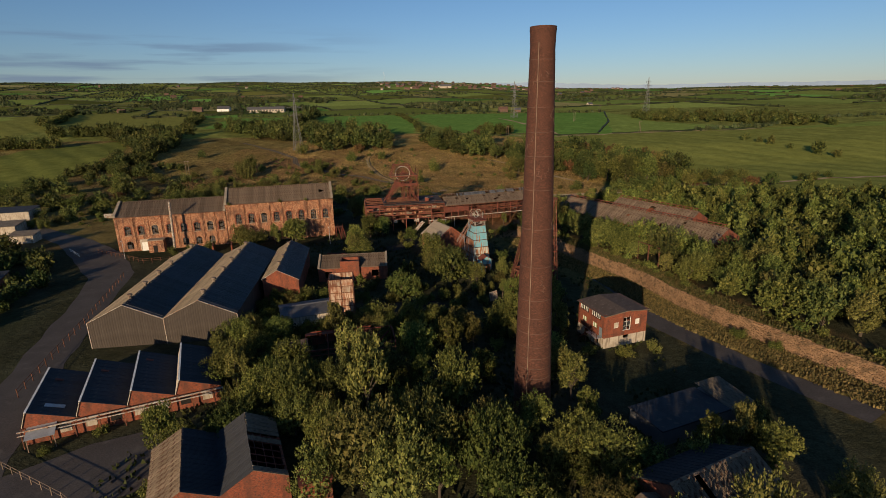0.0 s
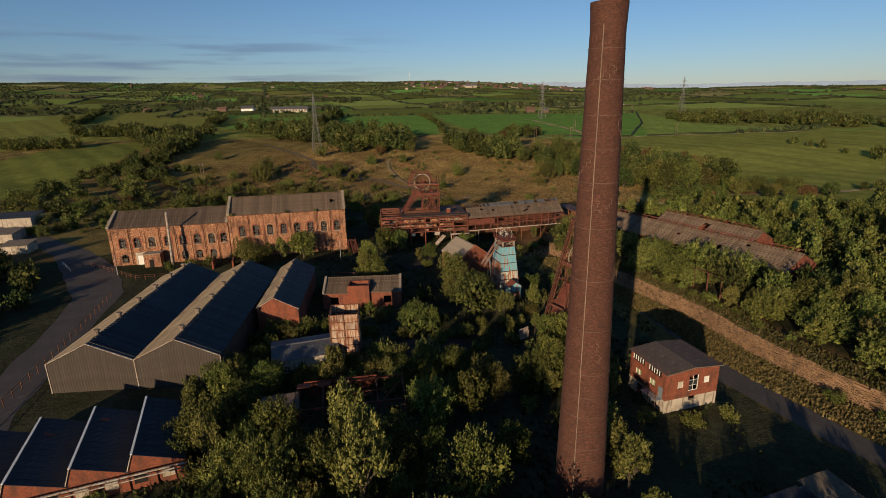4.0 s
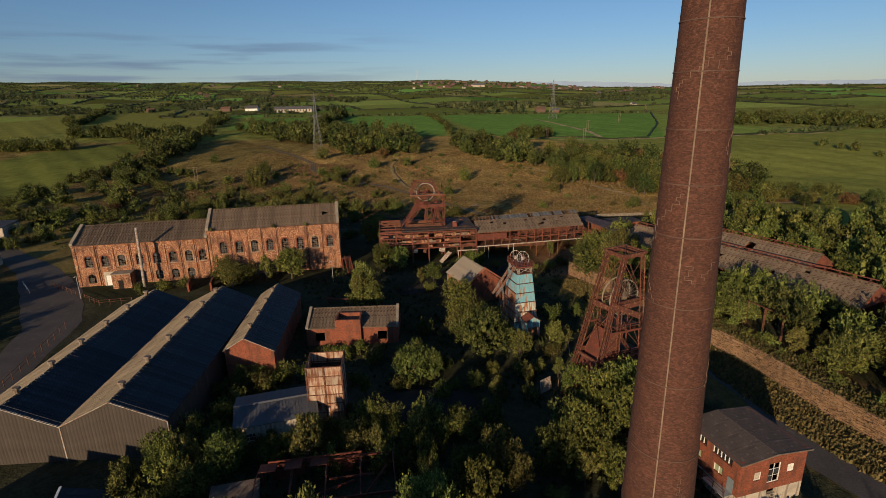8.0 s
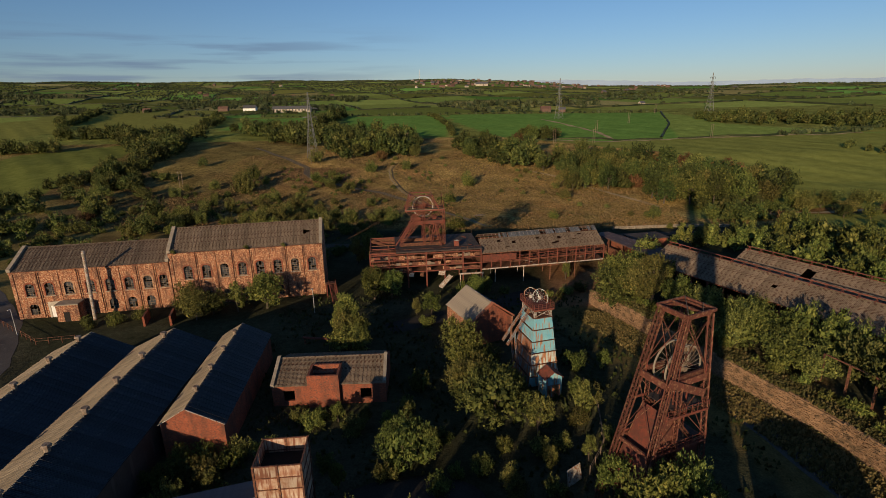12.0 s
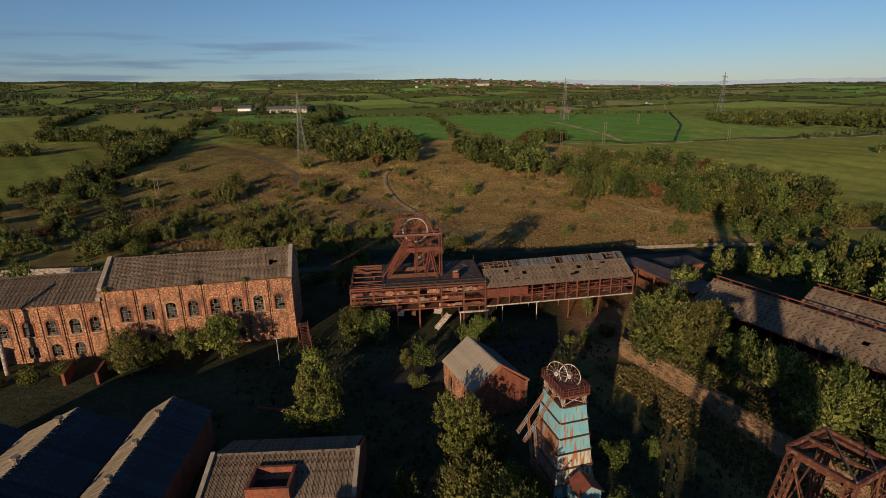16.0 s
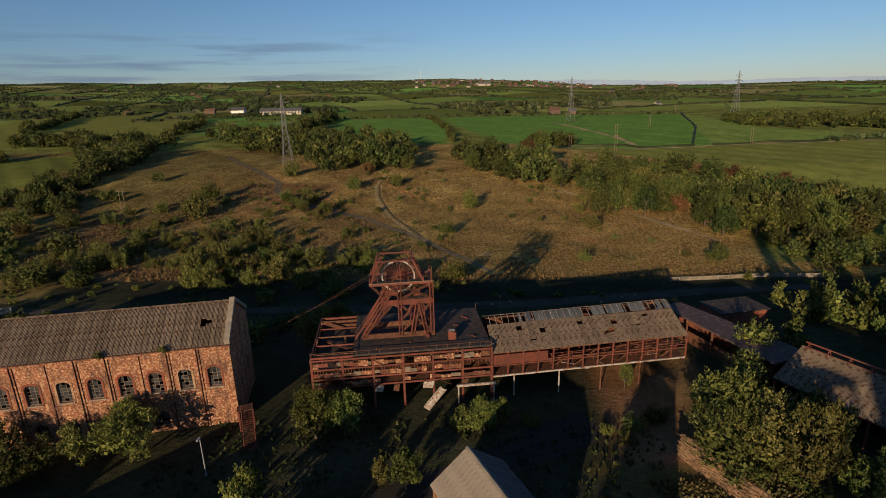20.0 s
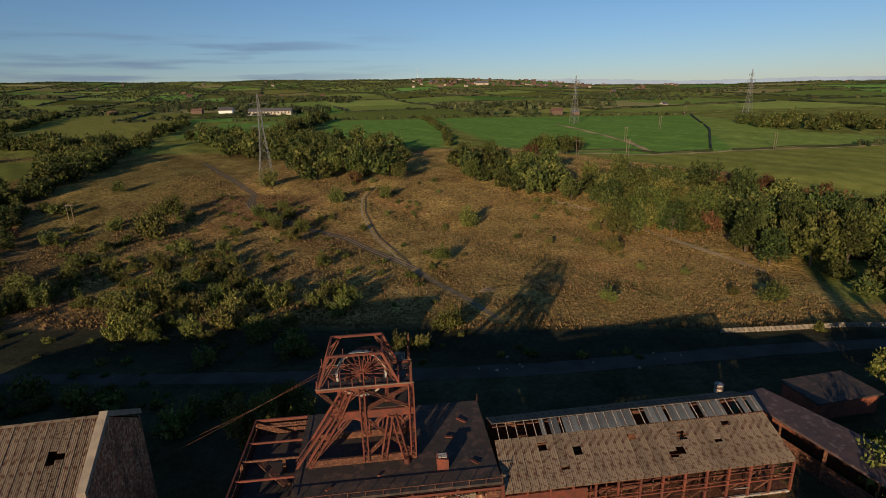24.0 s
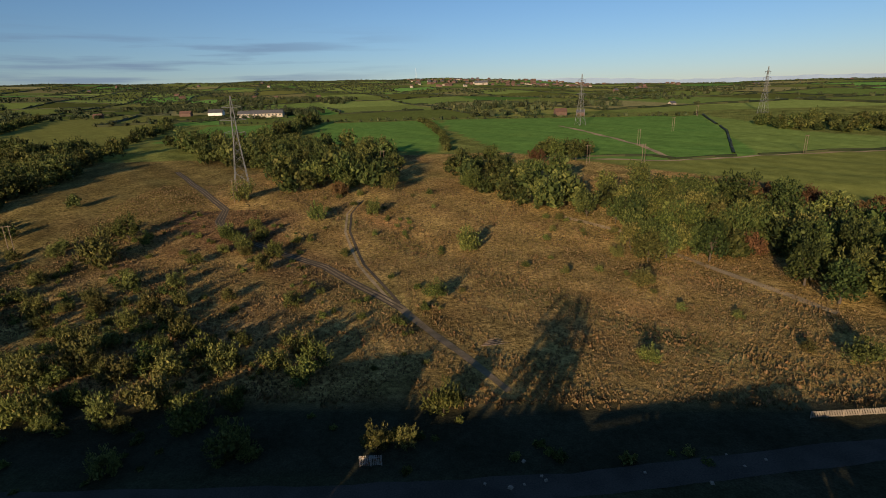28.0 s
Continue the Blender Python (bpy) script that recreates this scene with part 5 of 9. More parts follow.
# the pit-head frame over it
hg = thing("headgear", "red rusted lattice steel pit headgear with one winding wheel", "headgear", -14.7, 226.9, 11.2, 9.6)
for sy in (-2.6, 2.6):
    for a, b in (((6.2, sy, 0), (6.2, sy, 10.4)), ((0.3, sy, 0), (0.3, sy, 10.2)), ((-6.8, sy, 0), (-2.6, sy, 6.6)), ((-2.6, sy, 6.6), (-1.0, sy, 10.2)), ((2.4, sy, 0), (3.6, sy, 6.4)), ((5.2, sy, 0), (3.9, sy, 6.4))):
        part("leg", MB().lattice(a, b, 0.6, 0.15), RUST_RED, hg)
    part("girder", MB().box(-3.2, sy - 0.15, 6.2, 6.4, sy + 0.15, 7.2), RUST_RED, hg)
    part("girder", MB().box(-5.0, sy - 0.15, 10.1, 6.5, sy + 0.15, 10.6), RUST_RED, hg)
    part("girder", MB().box(-6.9, sy - 0.15, -0.25, 6.5, sy + 0.15, 0.7), RUST, hg)
    for cx in (-1.2, 3.5):
        arch = MB()
        for k in range(8):
            a0, a1 = math.pi * k / 8, math.pi * (k + 1) / 8
            arch.beam((cx + 1.6 * math.cos(a0), sy, 4.9 + 1.4 * math.sin(a0)), (cx + 1.6 * math.cos(a1), sy, 4.9 + 1.4 * math.sin(a1)), 0.2, 0.3)
        part("arch_brace", arch, RUST_RED, hg)
    part("upper_leg", MB().beam((-4.7, sy, 10.6), (-3.3, sy, 14.7), 0.3), RUST_RED, hg)
    part("upper_leg", MB().beam((4.8, sy, 10.6), (3.0, sy, 14.7), 0.3), RUST_RED, hg)
    part("top_beam", MB().beam((-3.4, sy, 14.7), (3.1, sy, 14.7), 0.28), RUST_RED, hg)
    part("knee_brace", MB().beam((-3.9, sy, 13.0), (-2.1, sy, 14.6), 0.16), RUST_RED, hg)
    part("knee_brace", MB().beam((3.7, sy, 13.0), (2.0, sy, 14.6), 0.16), RUST_RED, hg)
    for k in range(9):
        part("rail_post", MB().box(-4.9 + 1.38 * k, sy * 1.06 - 0.05, 10.6, -4.8 + 1.38 * k, sy * 1.06 + 0.05, 11.7 if k not in (2, 4, 8) else 12.9), RUST_RED, hg)
    part("edge_angle", MB().box(-5.1, sy * 1.08 - 0.06, 10.52, 6.6, sy * 1.08 + 0.06, 10.66), TIMBER, hg)
    part("platform_strip", MB().box(-4.9, min(sy, sy * 0.35), 10.36, 6.4, max(sy, sy * 0.35), 10.44), DECK, hg)
for x, z in ((-3.3, 14.7), (3.0, 14.7), (-5.0, 10.5), (6.2, 10.5), (4.8, 10.5), (-2.6, 6.6), (6.2, 6.6), (-6.8, 0.4), (6.2, 0.4)):
    part("cross_beam", MB().beam((x, -2.6, z), (x, 2.6, z), 0.22), RUST_RED, hg)
def winding_wheel(parent, c, r, axis, mat, rim_mat=None, spokes=16, name="winding_wheel", w=0.3, rim=0.28, spoke=0.09):
    wheel = part(name, MB().ring(c, r, rim, axis, 36, w), rim_mat or mat, parent)
    c, ax = Vector(c), Vector(axis).normalized()
    s = ax.orthogonal().normalized()
    u = ax.cross(s)
    part("hub", MB().tube(c - ax * 0.4, c + ax * 0.4, 0.35, n=12), mat, wheel)
    sp = MB()
    for i in range(spokes):
        a = 2 * math.pi * i / spokes
        sp.beam(c, c + (s * math.cos(a) + u * math.sin(a)) * (r - rim * 0.7), spoke)
    tagged(part("spoke_set", sp, mat, wheel), kind="stuff")
    return wheel
winding_wheel(hg, (0.3, -0.8, 11.2), 3.1, (0.0, 1, 0), RUST_RED, PALE_STEEL, 22)
winding_wheel(hg, (1.2, 1.0, 10.9), 3.0, (0.0, 1, 0), RUST_RED, RUST, 22)
for sy in (-2.6, 2.6):
    lace = MB()
    for a, b in (((-6.2, 0.7), (-1.2, 6.2)), ((0.5, 0.9), (5.9, 6.0)), ((5.9, 0.9), (0.6, 6.0)), ((-3.0, 7.2), (0.2, 10.1)), ((0.4, 7.2), (6.1, 10.1)), ((6.1, 7.2), (0.4, 10.1)), ((-2.0, 7.2), (-4.6, 10.1)), ((-4.4, 11.0), (-2.4, 14.4)), ((4.4, 11.0), (2.2, 14.4))):
        lace.lattice((a[0], sy, a[1]), (b[0], sy, b[1]), 0.3, 0.07, 0.5)
    part("lacing", lace, RUST_DARK, hg)
flight = MB().beam((-8.2, -3.2, 0.2), (-3.4, -3.2, 7.0), 0.1, 0.25).beam((-8.2, -2.4, 0.2), (-3.4, -2.4, 7.0), 0.1, 0.25)
for k in range(18):
    flight.box(-8.2 + 4.8 * k / 18, -3.15, 0.3 + 6.8 * k / 18, -7.95 + 4.8 * k / 18, -2.45, 0.36 + 6.8 * k / 18)
part("stair_flight", flight, RUST_RED, hg)
part("stair_rail", MB().beam((-8.2, -3.25, 1.3), (-3.4, -3.25, 8.1), 0.06), RUST_RED, hg)
part("lower_deck", MB().box(1.2, -2.4, 7.21, 6.2, 2.4, 7.3), DECK, hg)
part("winch", MB().tube((3.6, -1.2, 7.9), (3.6, 0.6, 7.9), 0.5, n=12).box(3.0, -1.3, 7.3, 4.2, -1.1, 8.3).box(3.0, 0.6, 7.3, 4.2, 0.8, 8.3), RUST_RED, hg, "red rusted hand winch")
part("tall_post", MB().box(6.25, -2.9, 10.6, 6.42, -2.75, 13.4), RUST, hg)
part("tall_post", MB().box(6.25, 2.75, 10.6, 6.42, 2.9, 14.2), RUST, hg)
part("axle", MB().tube((0.3, -2.6, 11.2), (0.3, 2.6, 11.2), 0.18), RUST, hg)

part("deck_rail", MB().beam((7.4, -0.05, 11.3), (7.4, HD, 11.3), 0.08).box(HL - 0.06, 0.2, 10.96, HL + 0.02, 0.28, 12.0).box(HL - 0.06, HD - 0.3, 10.96, HL + 0.02, HD - 0.2, 12.2), RUST, hp)
for x, y in ((12.0, 2.0), (17.5, 3.2), (27.6, 9.0), (29.0, 4.2), (29.5, 12.0)):
    part("roof_debris", MB().beam((x, y, 11.05), (x + rnd.uniform(-1.5, 1.5), y + rnd.uniform(-1, 1), 11.15), 0.35, 0.16), RUST_RED if x > 20 else RUST, hp)
part("hatch_lid", MB().box(24.7, 3.1, 12.62, 25.8, 3.9, 12.7), PALE_STEEL, hp, "pale hatch lid")
# pale chute that has slipped from the front and the grey portal beside it
cu = thing("fallen_chute", "pale steel chute leaning against the heapstead", "chute", -9.6, 218.2, 0, 9.6)
part("tray", MB().slab((0, -1.2, 0.6), (0.9, -1.6, 0.2), (4.2, 0.1, 3.0), (3.3, 0.3, 3.5), 0.12).beam((0, -1.2, 0.8), (3.3, 0.3, 3.7), 0.1, 0.3).beam((0.9, -1.6, 0.4), (4.2, 0.1, 3.2), 0.1, 0.3), PALE_STEEL, cu)
po = thing("pipe_portal", "grey steel portal frame before the heapstead", "frame", -3.6, 219.3, 0, 9.6)
part("top_beam", MB().box(0, -0.2, 3.5, 7.2, 0.15, 3.9), PALE_STEEL, po)
for x in (0.2, 6.7):
    part("leg", MB().box(x, -0.14, -0.1, x + 0.25, 0.1, 3.5), PALE_STEEL, po)

for k, y in enumerate((-0.8, 1.0)):
    rope = thing("winding_rope", "thin slack winding rope to the engine house", "rope", 0, 0, 0, 0, "winding ropes")
    p0, p1 = Vector((-17.2, 226.0 + y, 24.3 - 1.2 * k)), Vector((-44.6, 224.0 + 2.4 * k, 9.2))
    run = [p0.lerp(p1, t_ / 8) - Vector((0, 0, 1.6 * (t_ / 8) * (1 - t_ / 8))) for t_ in range(9)]
    m_ = MB()
    for a_, b_ in zip(run, run[1:]):
        m_.tube(a_, b_, 0.018, n=5, caps=False)
    part("strand", m_, RUST, rope)

# inclined conveyor gantry
gn = thing("conveyor_gantry", "rusty open-sided conveyor gantry with holed sheet roof", "gantry", 3.0, 221.6, 0, 8.0)
GL, GD = 36.5, 13.0
def gz(x, z0, z1):
    return z0 + (z1 - z0) * x / GL
sheeted(gn, (0, -0.3, 9.2), (GL, -0.3, 10.4), (GL, 6.4, 13.1), (0, 6.4, 11.7), 34, ROOF_GREY, 95, (), holes={5: (0.7, 0.86), 9: (0.55, 0.72), 22: (0.62, 0.8), 21: (0.35, 0.5), 20: (0.3, 0.42), 7: (0.3, 0.36), 28: (0.8, 0.9), 16: (0.72, 0.84), 26: (0.5, 0.56)})
sheeted(gn, (0, 6.4, 11.7), (GL, 6.4, 13.1), (GL, 8.6, 14.0), (0, 8.6, 12.5), 58, GLAZE, 96, (0, 1, 2, 3, 4, 5, 6, 7, 8, 9, 11, 14, 30, 31, 32, 37, 43, 44, 50, 51, 52, 53, 55), rib=0.04)
for i in range(30):
    x = GL * (i + 0.5) / 30
    part("glazing_bar", MB().beam((x, 6.3, gz(x, 11.72, 13.12) + 0.06), (x, 8.65, gz(x, 12.52, 14.02) + 0.06), 0.07, 0.08), PALE_STEEL, gn)
sheeted(gn, (GL, GD, 12.0), (0, GD, 10.6), (0, 8.6, 12.5), (GL, 8.6, 14.0), 34, ROOF_GREY, 97, ())
part("roof_purlin", MB().beam((0, 6.4, 11.5), (GL, 6.4, 12.9), 0.16).beam((0, 8.5, 12.2), (GL, 8.5, 13.7), 0.16).beam((0, 0, 9.0), (GL, 0, 10.2), 0.2), RUST, gn)
part("floor_deck", MB().hexa([(0, 0.3, 4.2), (GL, 0.3, 5.6), (GL, 8.5, 5.6), (0, 8.5, 4.2), (0, 0.3, 4.4), (GL, 0.3, 5.8), (GL, 8.5, 5.8), (0, 8.5, 4.4)]), RUST, gn)
part("bottom_chord", MB().beam((0, 0, 4.3), (GL, 0, 5.7), 0.22, 0.3), PALE_STEEL, gn, "paler grey bottom chord")
part("middle_rail", MB().beam((0, 0, 6.4), (GL, 0, 7.8), 0.18), RUST_RED, gn)
for i in range(14):
    x = GL * i / 13
    part("post", MB().box(x - 0.13, -0.13, gz(x, 4.4, 5.8), x + 0.13, 0.13, gz(x, 9.1, 10.3)), RUST_RED, gn)
    part("post", MB().box(x - 0.13, GD - 0.2, gz(x, 0, 3.9), x + 0.13, GD, gz(x, 10.4, 11.8)), RUST, gn)
part("side_panel", MB().hexa([(0.2, -0.08, 6.6), (10.2, -0.08, 7.0), (10.2, 0.08, 7.0), (0.2, 0.08, 6.6), (0.2, -0.08, 8.6), (10.2, -0.08, 8.9), (10.2, 0.08, 8.9), (0.2, 0.08, 8.6)]), RUST_RED, gn, "red sheet side panel")
part("back_wall", MB().hexa([(0.2, GD - 0.45, 4.0), (GL - 0.2, GD - 0.45, 5.2), (GL - 0.2, GD - 0.3, 5.2), (0.2, GD - 0.3, 4.0), (0.2, GD - 0.45, 10.4), (GL - 0.2, GD - 0.45, 11.8), (GL - 0.2, GD - 0.3, 11.8), (0.2, GD - 0.3, 10.4)]), RUST, gn, "rusty sheeted back wall")
# added under the deck to keep sun stripes off the haul road
part("lower_back_wall", MB().box(0.2, GD - 0.2, -0.2, GL, GD - 0.02, 4.0), RUST, gn)
part("handrail", MB().beam((10.4, -0.16, 7.4), (GL, -0.16, 8.5), 0.09).beam((10.4, -0.16, 8.3), (GL, -0.16, 9.5), 0.07).beam((10.4, 2.2, 6.2), (GL, 2.2, 9.2), 0.2).beam((10.4, 4.6, 6.2), (GL, 4.6, 9.2), 0.2), RUST_RED, gn)
for i in range(12):
    xa = 11.5 + i * 2.05
    part("idler_frame", MB().box(xa, 2.3, gz(xa, 4.4, 5.8), xa + 0.14, 2.45, gz(xa, 6.2, 8.6)).box(xa, 4.5, gz(xa, 4.4, 5.8), xa + 0.14, 4.65, gz(xa, 6.2, 8.6)), RUST if i % 3 else RUST_RED, gn)
for i in range(6):
    xa, xb = 11 + i * 4.2, 15 + i * 4.2
    part("diagonal_brace", MB().beam((xa, 0.3, gz(xa, 4.8, 6.2)), (xb, 0.3, gz(xb, 7.6, 8.9)), 0.14), RUST, gn)
for k in range(16):
    x, z = rnd.uniform(10.5, GL - 3), rnd.uniform(5.4, 8.6)
    part("loose_board", MB().beam((x, -0.22, gz(x, z - 0.6, z + 0.6)), (x + rnd.uniform(0.5, 3.0), -0.26, gz(x, z - 0.6, z + 0.6) + rnd.uniform(-0.9, 0.5)), rnd.uniform(0.06, 0.2), 0.05), rnd.choice((RUST, RUST_RED, PALE_STEEL, RUST_DARK)), gn)
part("conveyor", MB().hexa([(9, 2.5, 5.2), (GL, 2.5, 7.0), (GL, 4.2, 7.0), (9, 4.2, 5.2), (9, 2.5, 5.8), (GL, 2.5, 7.6), (GL, 4.2, 7.6), (9, 4.2, 5.8)]), RUST, gn)
for x, zb in ((4, 0), (12.5, 0), (20.5, 0), (28, 1.0)):
    for y in (0.2, 8.2):
        part("support_leg", MB().box(x - 0.11, y - 0.11, zb - 0.5, x + 0.11, y + 0.11, gz(x, 4.15, 5.55)), PALE_STEEL if x < 15 else RUST, gn)

# flat-roofed link and the screens sheds on the terrace
fl = thing("link_building", "low building with a wide dark red flat roof", "building", 40.2, 243.0, 0, -68.0)
part("roof", MB().hexa([(0, 0, 9.0), (27, 0, 8.8), (27, 9.0, 8.8), (0, 5.0, 9.0), (0, 0, 9.35), (27, 0, 9.15), (27, 9.0, 9.15), (0, 5.0, 9.35)]), material("dark_red_felt", (0.10, 0.06, 0.055), (0.07, 0.048, 0.046), 1.0, 0.8, 6.0, 0.2, (0.16, 0.11, 0.09), 0.25), fl)
for x in (0.5, 7, 13.5, 20, 26):
    part("column", MB().box(x, 0.1, 3.0, x + 0.3, 0.4, 8.95 - 0.007 * x), RUST, fl)
part("back_wall", MB().box(0.5, 4.5, 2.5, 26.5, 4.8, 8.75), BRICK_RED, fl)
part("side_panel", MB().box(0.8, 0.45, 3.0, 26, 0.55, 6.5), RUST, fl)

def screens(name, label, x, y, z, rz, length, width, eave, ridge, n, seed, gaps, posts=True, wall_mat=None, monitor=True):
    s = thing(name, label, "building", x, y, z, rz)
    gable_roof(s, 0, length, 0, width, eave, ridge, n, (ROOF_GREY, ROOF_GREY), seed, 0.3, ((), ()), holes=gaps)
    for gx in (0.0, length - 0.3):
        part("gable_wall", gable_wall(gx, 0, width, eave - 0.4 if gx else -0.5, eave, ridge - 0.2, 0.3), wall_mat or BRICK_RED, s)
    part("back_wall", MB().box(0, width - 0.3, -0.5, length, width, eave - 0.05), wall_mat or BRICK_RED, s)
    if monitor:
        m = MB()
        for i in range(int(length / 3)):
            xx = 1 + i * 3.0
            m.beam((xx, width / 2 - 0.7, ridge - 0.1), (xx, width / 2, ridge + 1.0), 0.12).beam((xx, width / 2 + 0.7, ridge - 0.1), (xx, width / 2, ridge + 1.0), 0.12)
        m.beam((0.5, width / 2, ridge + 1.0), (length - 0.5, width / 2, ridge + 1.0), 0.2).beam((0.5, width / 2 - 0.5, ridge + 0.4), (length - 0.5, width / 2 - 0.5, ridge + 0.4), 0.1)
        part("ridge_walkway", m, RUST_RED, s, "red rusted ridge walkway")
    if posts:
        k = int(length / 4.2)
        for i in range(k + 1):
            px = 0.3 + (length - 0.6) * i / k
            part("column", MB().box(px - 0.14, 0.0, -0.6, px + 0.14, 0.28, eave - 0.1), RUST_RED, s)
            part("column", MB().box(px - 0.14, width / 2, -0.6, px + 0.14, width / 2 + 0.28, eave - 0.1), RUST, s)
        part("eaves_beam", MB().box(0, 0.0, eave - 0.5, length, 0.2, eave - 0.12), RUST_RED, s)
        part("side_panel", MB().box(length * 0.35, 0.3, 1.6, length * 0.98, 0.4, 2.9), RUST_RED, s)
        part("hopper", MB().box(length * 0.55, 0.5, 0.8, length * 0.85, 2.5, 2.2), RUST, s)
    else:
        part("front_wall", MB().box(0.3, 0, -0.5, length - 0.3, 0.3, eave - 0.05), wall_mat or BRICK_RED, s)
    return s

screens("screens_building", "long rusty screens building with grey sheet roof on steel posts", 48.2, 214.2, 4.0, -59.5, 66.0, 13.6, 4.9, 8.6, 60, 101, {41: (0.2, 0.5), 28: (0.5, 0.62), 47: (0.75, 0.85)})
screens("rear_screens_building", "shorter sheeted building with red brick gables", 66.5, 207.5, 4.0, -59.5, 34.0, 11.0, 6.2, 9.3, 30, 111, {14: (0.3, 0.8), 15: (0.25, 0.75)}, False)

# blue clad pit tower
bt = thing("headgear_tower", "tapering turquoise steel-clad pit tower with twin wheels", "headgear", 12.0, 166.4, 1.4, 19.0)
tiers = 6
def tier_ring(z):
    t = z / 13.6
    return 3.6 - 1.55 * t, 4.6 - 1.5 * t
for j in range(tiers):
    z0, z1 = 13.6 * j / tiers, 13.6 * (j + 1) / tiers
    (a0, b0), (a1, b1) = tier_ring(z0), tier_ring(z1)
    ring0 = [(-a0, -b0, z0), (a0, -b0, z0), (a0, b0, z0), (-a0, b0, z0)]
    ring1 = [(-a1, -b1, z1), (a1, -b1, z1), (a1, b1, z1), (-a1, b1, z1)]
    for k, nm in enumerate(("front_plate", "side_plate", "back_plate", "side_plate")):
        p = [Vector(q) for q in (ring0[k], ring0[(k + 1) % 4], ring1[(k + 1) % 4], ring1[k])]
        part(nm, MB().slab(p[0], p[1], p[2], p[3], 0.08), (CREAM_BLUE if j in (1, 2) else BLUE) if k in (0, 1) else BLUE if j > 3 else BLUE_RUST, bt)
    fl_ = MB()
    for k in range(4):
        fl_.beam(ring1[k], ring1[(k + 1) % 4], 0.6, 0.12)
    part("flange", fl_, RUST, bt)
part("cap_plate", MB().box(-1.95, -3.0, 13.5, 1.95, 3.0, 13.62), RUST, bt)
for x in (-1.8, 1.8):
    for y in (-2.9, 0, 2.9):
        part("post", MB().lattice((x, y, 13.6), (x, y, 15.1), 0.35, 0.09), PALE_STEEL, bt)
for y in (-2.9, 2.9):
    part("head_brace", MB().beam((-1.8, y, 13.7), (1.8, y, 15.0), 0.1).beam((1.8, y, 13.7), (-1.8, y, 15.0), 0.1), PALE_STEEL, bt)
for x in (-1.8, 1.8):
    part("head_brace", MB().beam((x, -2.9, 13.7), (x, 0, 15.0), 0.1).beam((x, 0, 13.7), (x, 2.9, 15.0), 0.1).beam((x, -2.9, 15.0), (x, 0, 13.7), 0.1), PALE_STEEL, bt)
part("deck_floor", MB().box(-2.3, -3.6, 15.1, 2.3, 3.6, 15.41), RUST_RED, bt)
rl = MB()
for i in range(9):
    y = -3.5 + 7.0 * i / 8
    for x in (-2.25, 2.25):
        rl.box(x - 0.04, y - 0.04, 15.400, x + 0.04, y + 0.04, 16.450)
for i in range(1, 5):
    x = -2.25 + 4.5 * i / 5
    for y in (-3.5, 3.5):
        rl.box(x - 0.04, y - 0.04, 15.400, x + 0.04, y + 0.04, 16.450)
for z in (15.750, 16.100, 16.450):
    rl.beam((-2.25, -3.5, z), (2.25, -3.5, z), 0.07).beam((-2.25, 3.5, z), (2.25, 3.5, z), 0.07).beam((-2.25, -3.5, z), (-2.25, 3.5, z), 0.07).beam((2.25, -3.5, z), (2.25, 3.5, z), 0.07)
part("railing", rl, RUST_RED, bt)
for x in (-0.75, 0.75):
    winding_wheel(bt, (x, 0.6 - 0.9 * x, 16.5), 1.75, (0.75, 0.66, 0), PALE_STEEL, CREAM_BLUE, 12, w=0.08, rim=0.1, spoke=0.035)
bt.scale = (0.85, 0.85, 0.97)
for s in (-1.0, 1.0):
    part("backstay", MB().lattice((-2.2, s, 14.8), (-7.4, s * 1.2, 8.2), 0.36, 0.08), BLUE_RUST, bt)
    part("strut", MB().lattice((-5.6, s * 1.1, 10.3), (-4.4, s * 1.1, 0), 0.3, 0.06), BLUE_RUST, bt)
ht = thing("pithead_hut", "small turquoise clad hut with red roof against the tower", "hut", 13.9, 160.4, 1.5, 19.0)
part("wall_shell", MB().prism([(-1.8, -1.6, 0), (1.8, -1.6, 0), (1.8, -1.6, 3.9), (0, -1.6, 5.0), (-1.8, -1.6, 3.9)], (0, 3.0, 0)), BLUE, ht)
part("roof", MB().slab((-2.1, -1.9, 3.85), (0, -1.9, 5.15), (0, 1.5, 5.15), (-2.1, 1.5, 3.85), 0.1).slab((0, -1.9, 5.15), (2.1, -1.9, 3.85), (2.1, 1.5, 3.85), (0, 1.5, 5.15), 0.1), RUST_RED, ht, "red sheet roof")
ht.scale = (0.9, 0.9, 0.95)
part("door_leaf", MB().box(-1.3, -1.75, 0, 1.4, -1.602, 2.4), BLUE_RUST, ht)

# second headgear, beside the chimney
h2 = thing("headgear", "brown rusted lattice headgear with twin spoked wheels", "headgear", 26.7, 138.0, 0, 29.0)
T = [(-2.2, -1.9), (1.9, -1.9), (1.9, 1.9), (-2.2, 1.9)]
B = [(-9.4, -3.1), (2.9, -2.9), (2.9, 2.9), (-9.4, 3.1)]
for (tx, ty), (bx_, by_) in zip(T, B):
    part("leg", MB().lattice((bx_, by_, 0), (tx, ty, 27.2), 0.6, 0.15), RUST_DARK, h2)
def h2_at(z):
    """Corners of the leaning frame at a height."""
    k = z / 27.2
    return [(b_[0] + (t_[0] - b_[0]) * k, b_[1] + (t_[1] - b_[1]) * k, z) for t_, b_ in zip(T, B)]
for z, deep in ((9.5, 0.5), (18.6, 0.9), (27.2, 0.6)):
    pts = h2_at(z)
    for i in range(4):
        part("girder", MB().beam(pts[i], pts[(i + 1) % 4], 0.28, deep), RUST_DARK, h2)
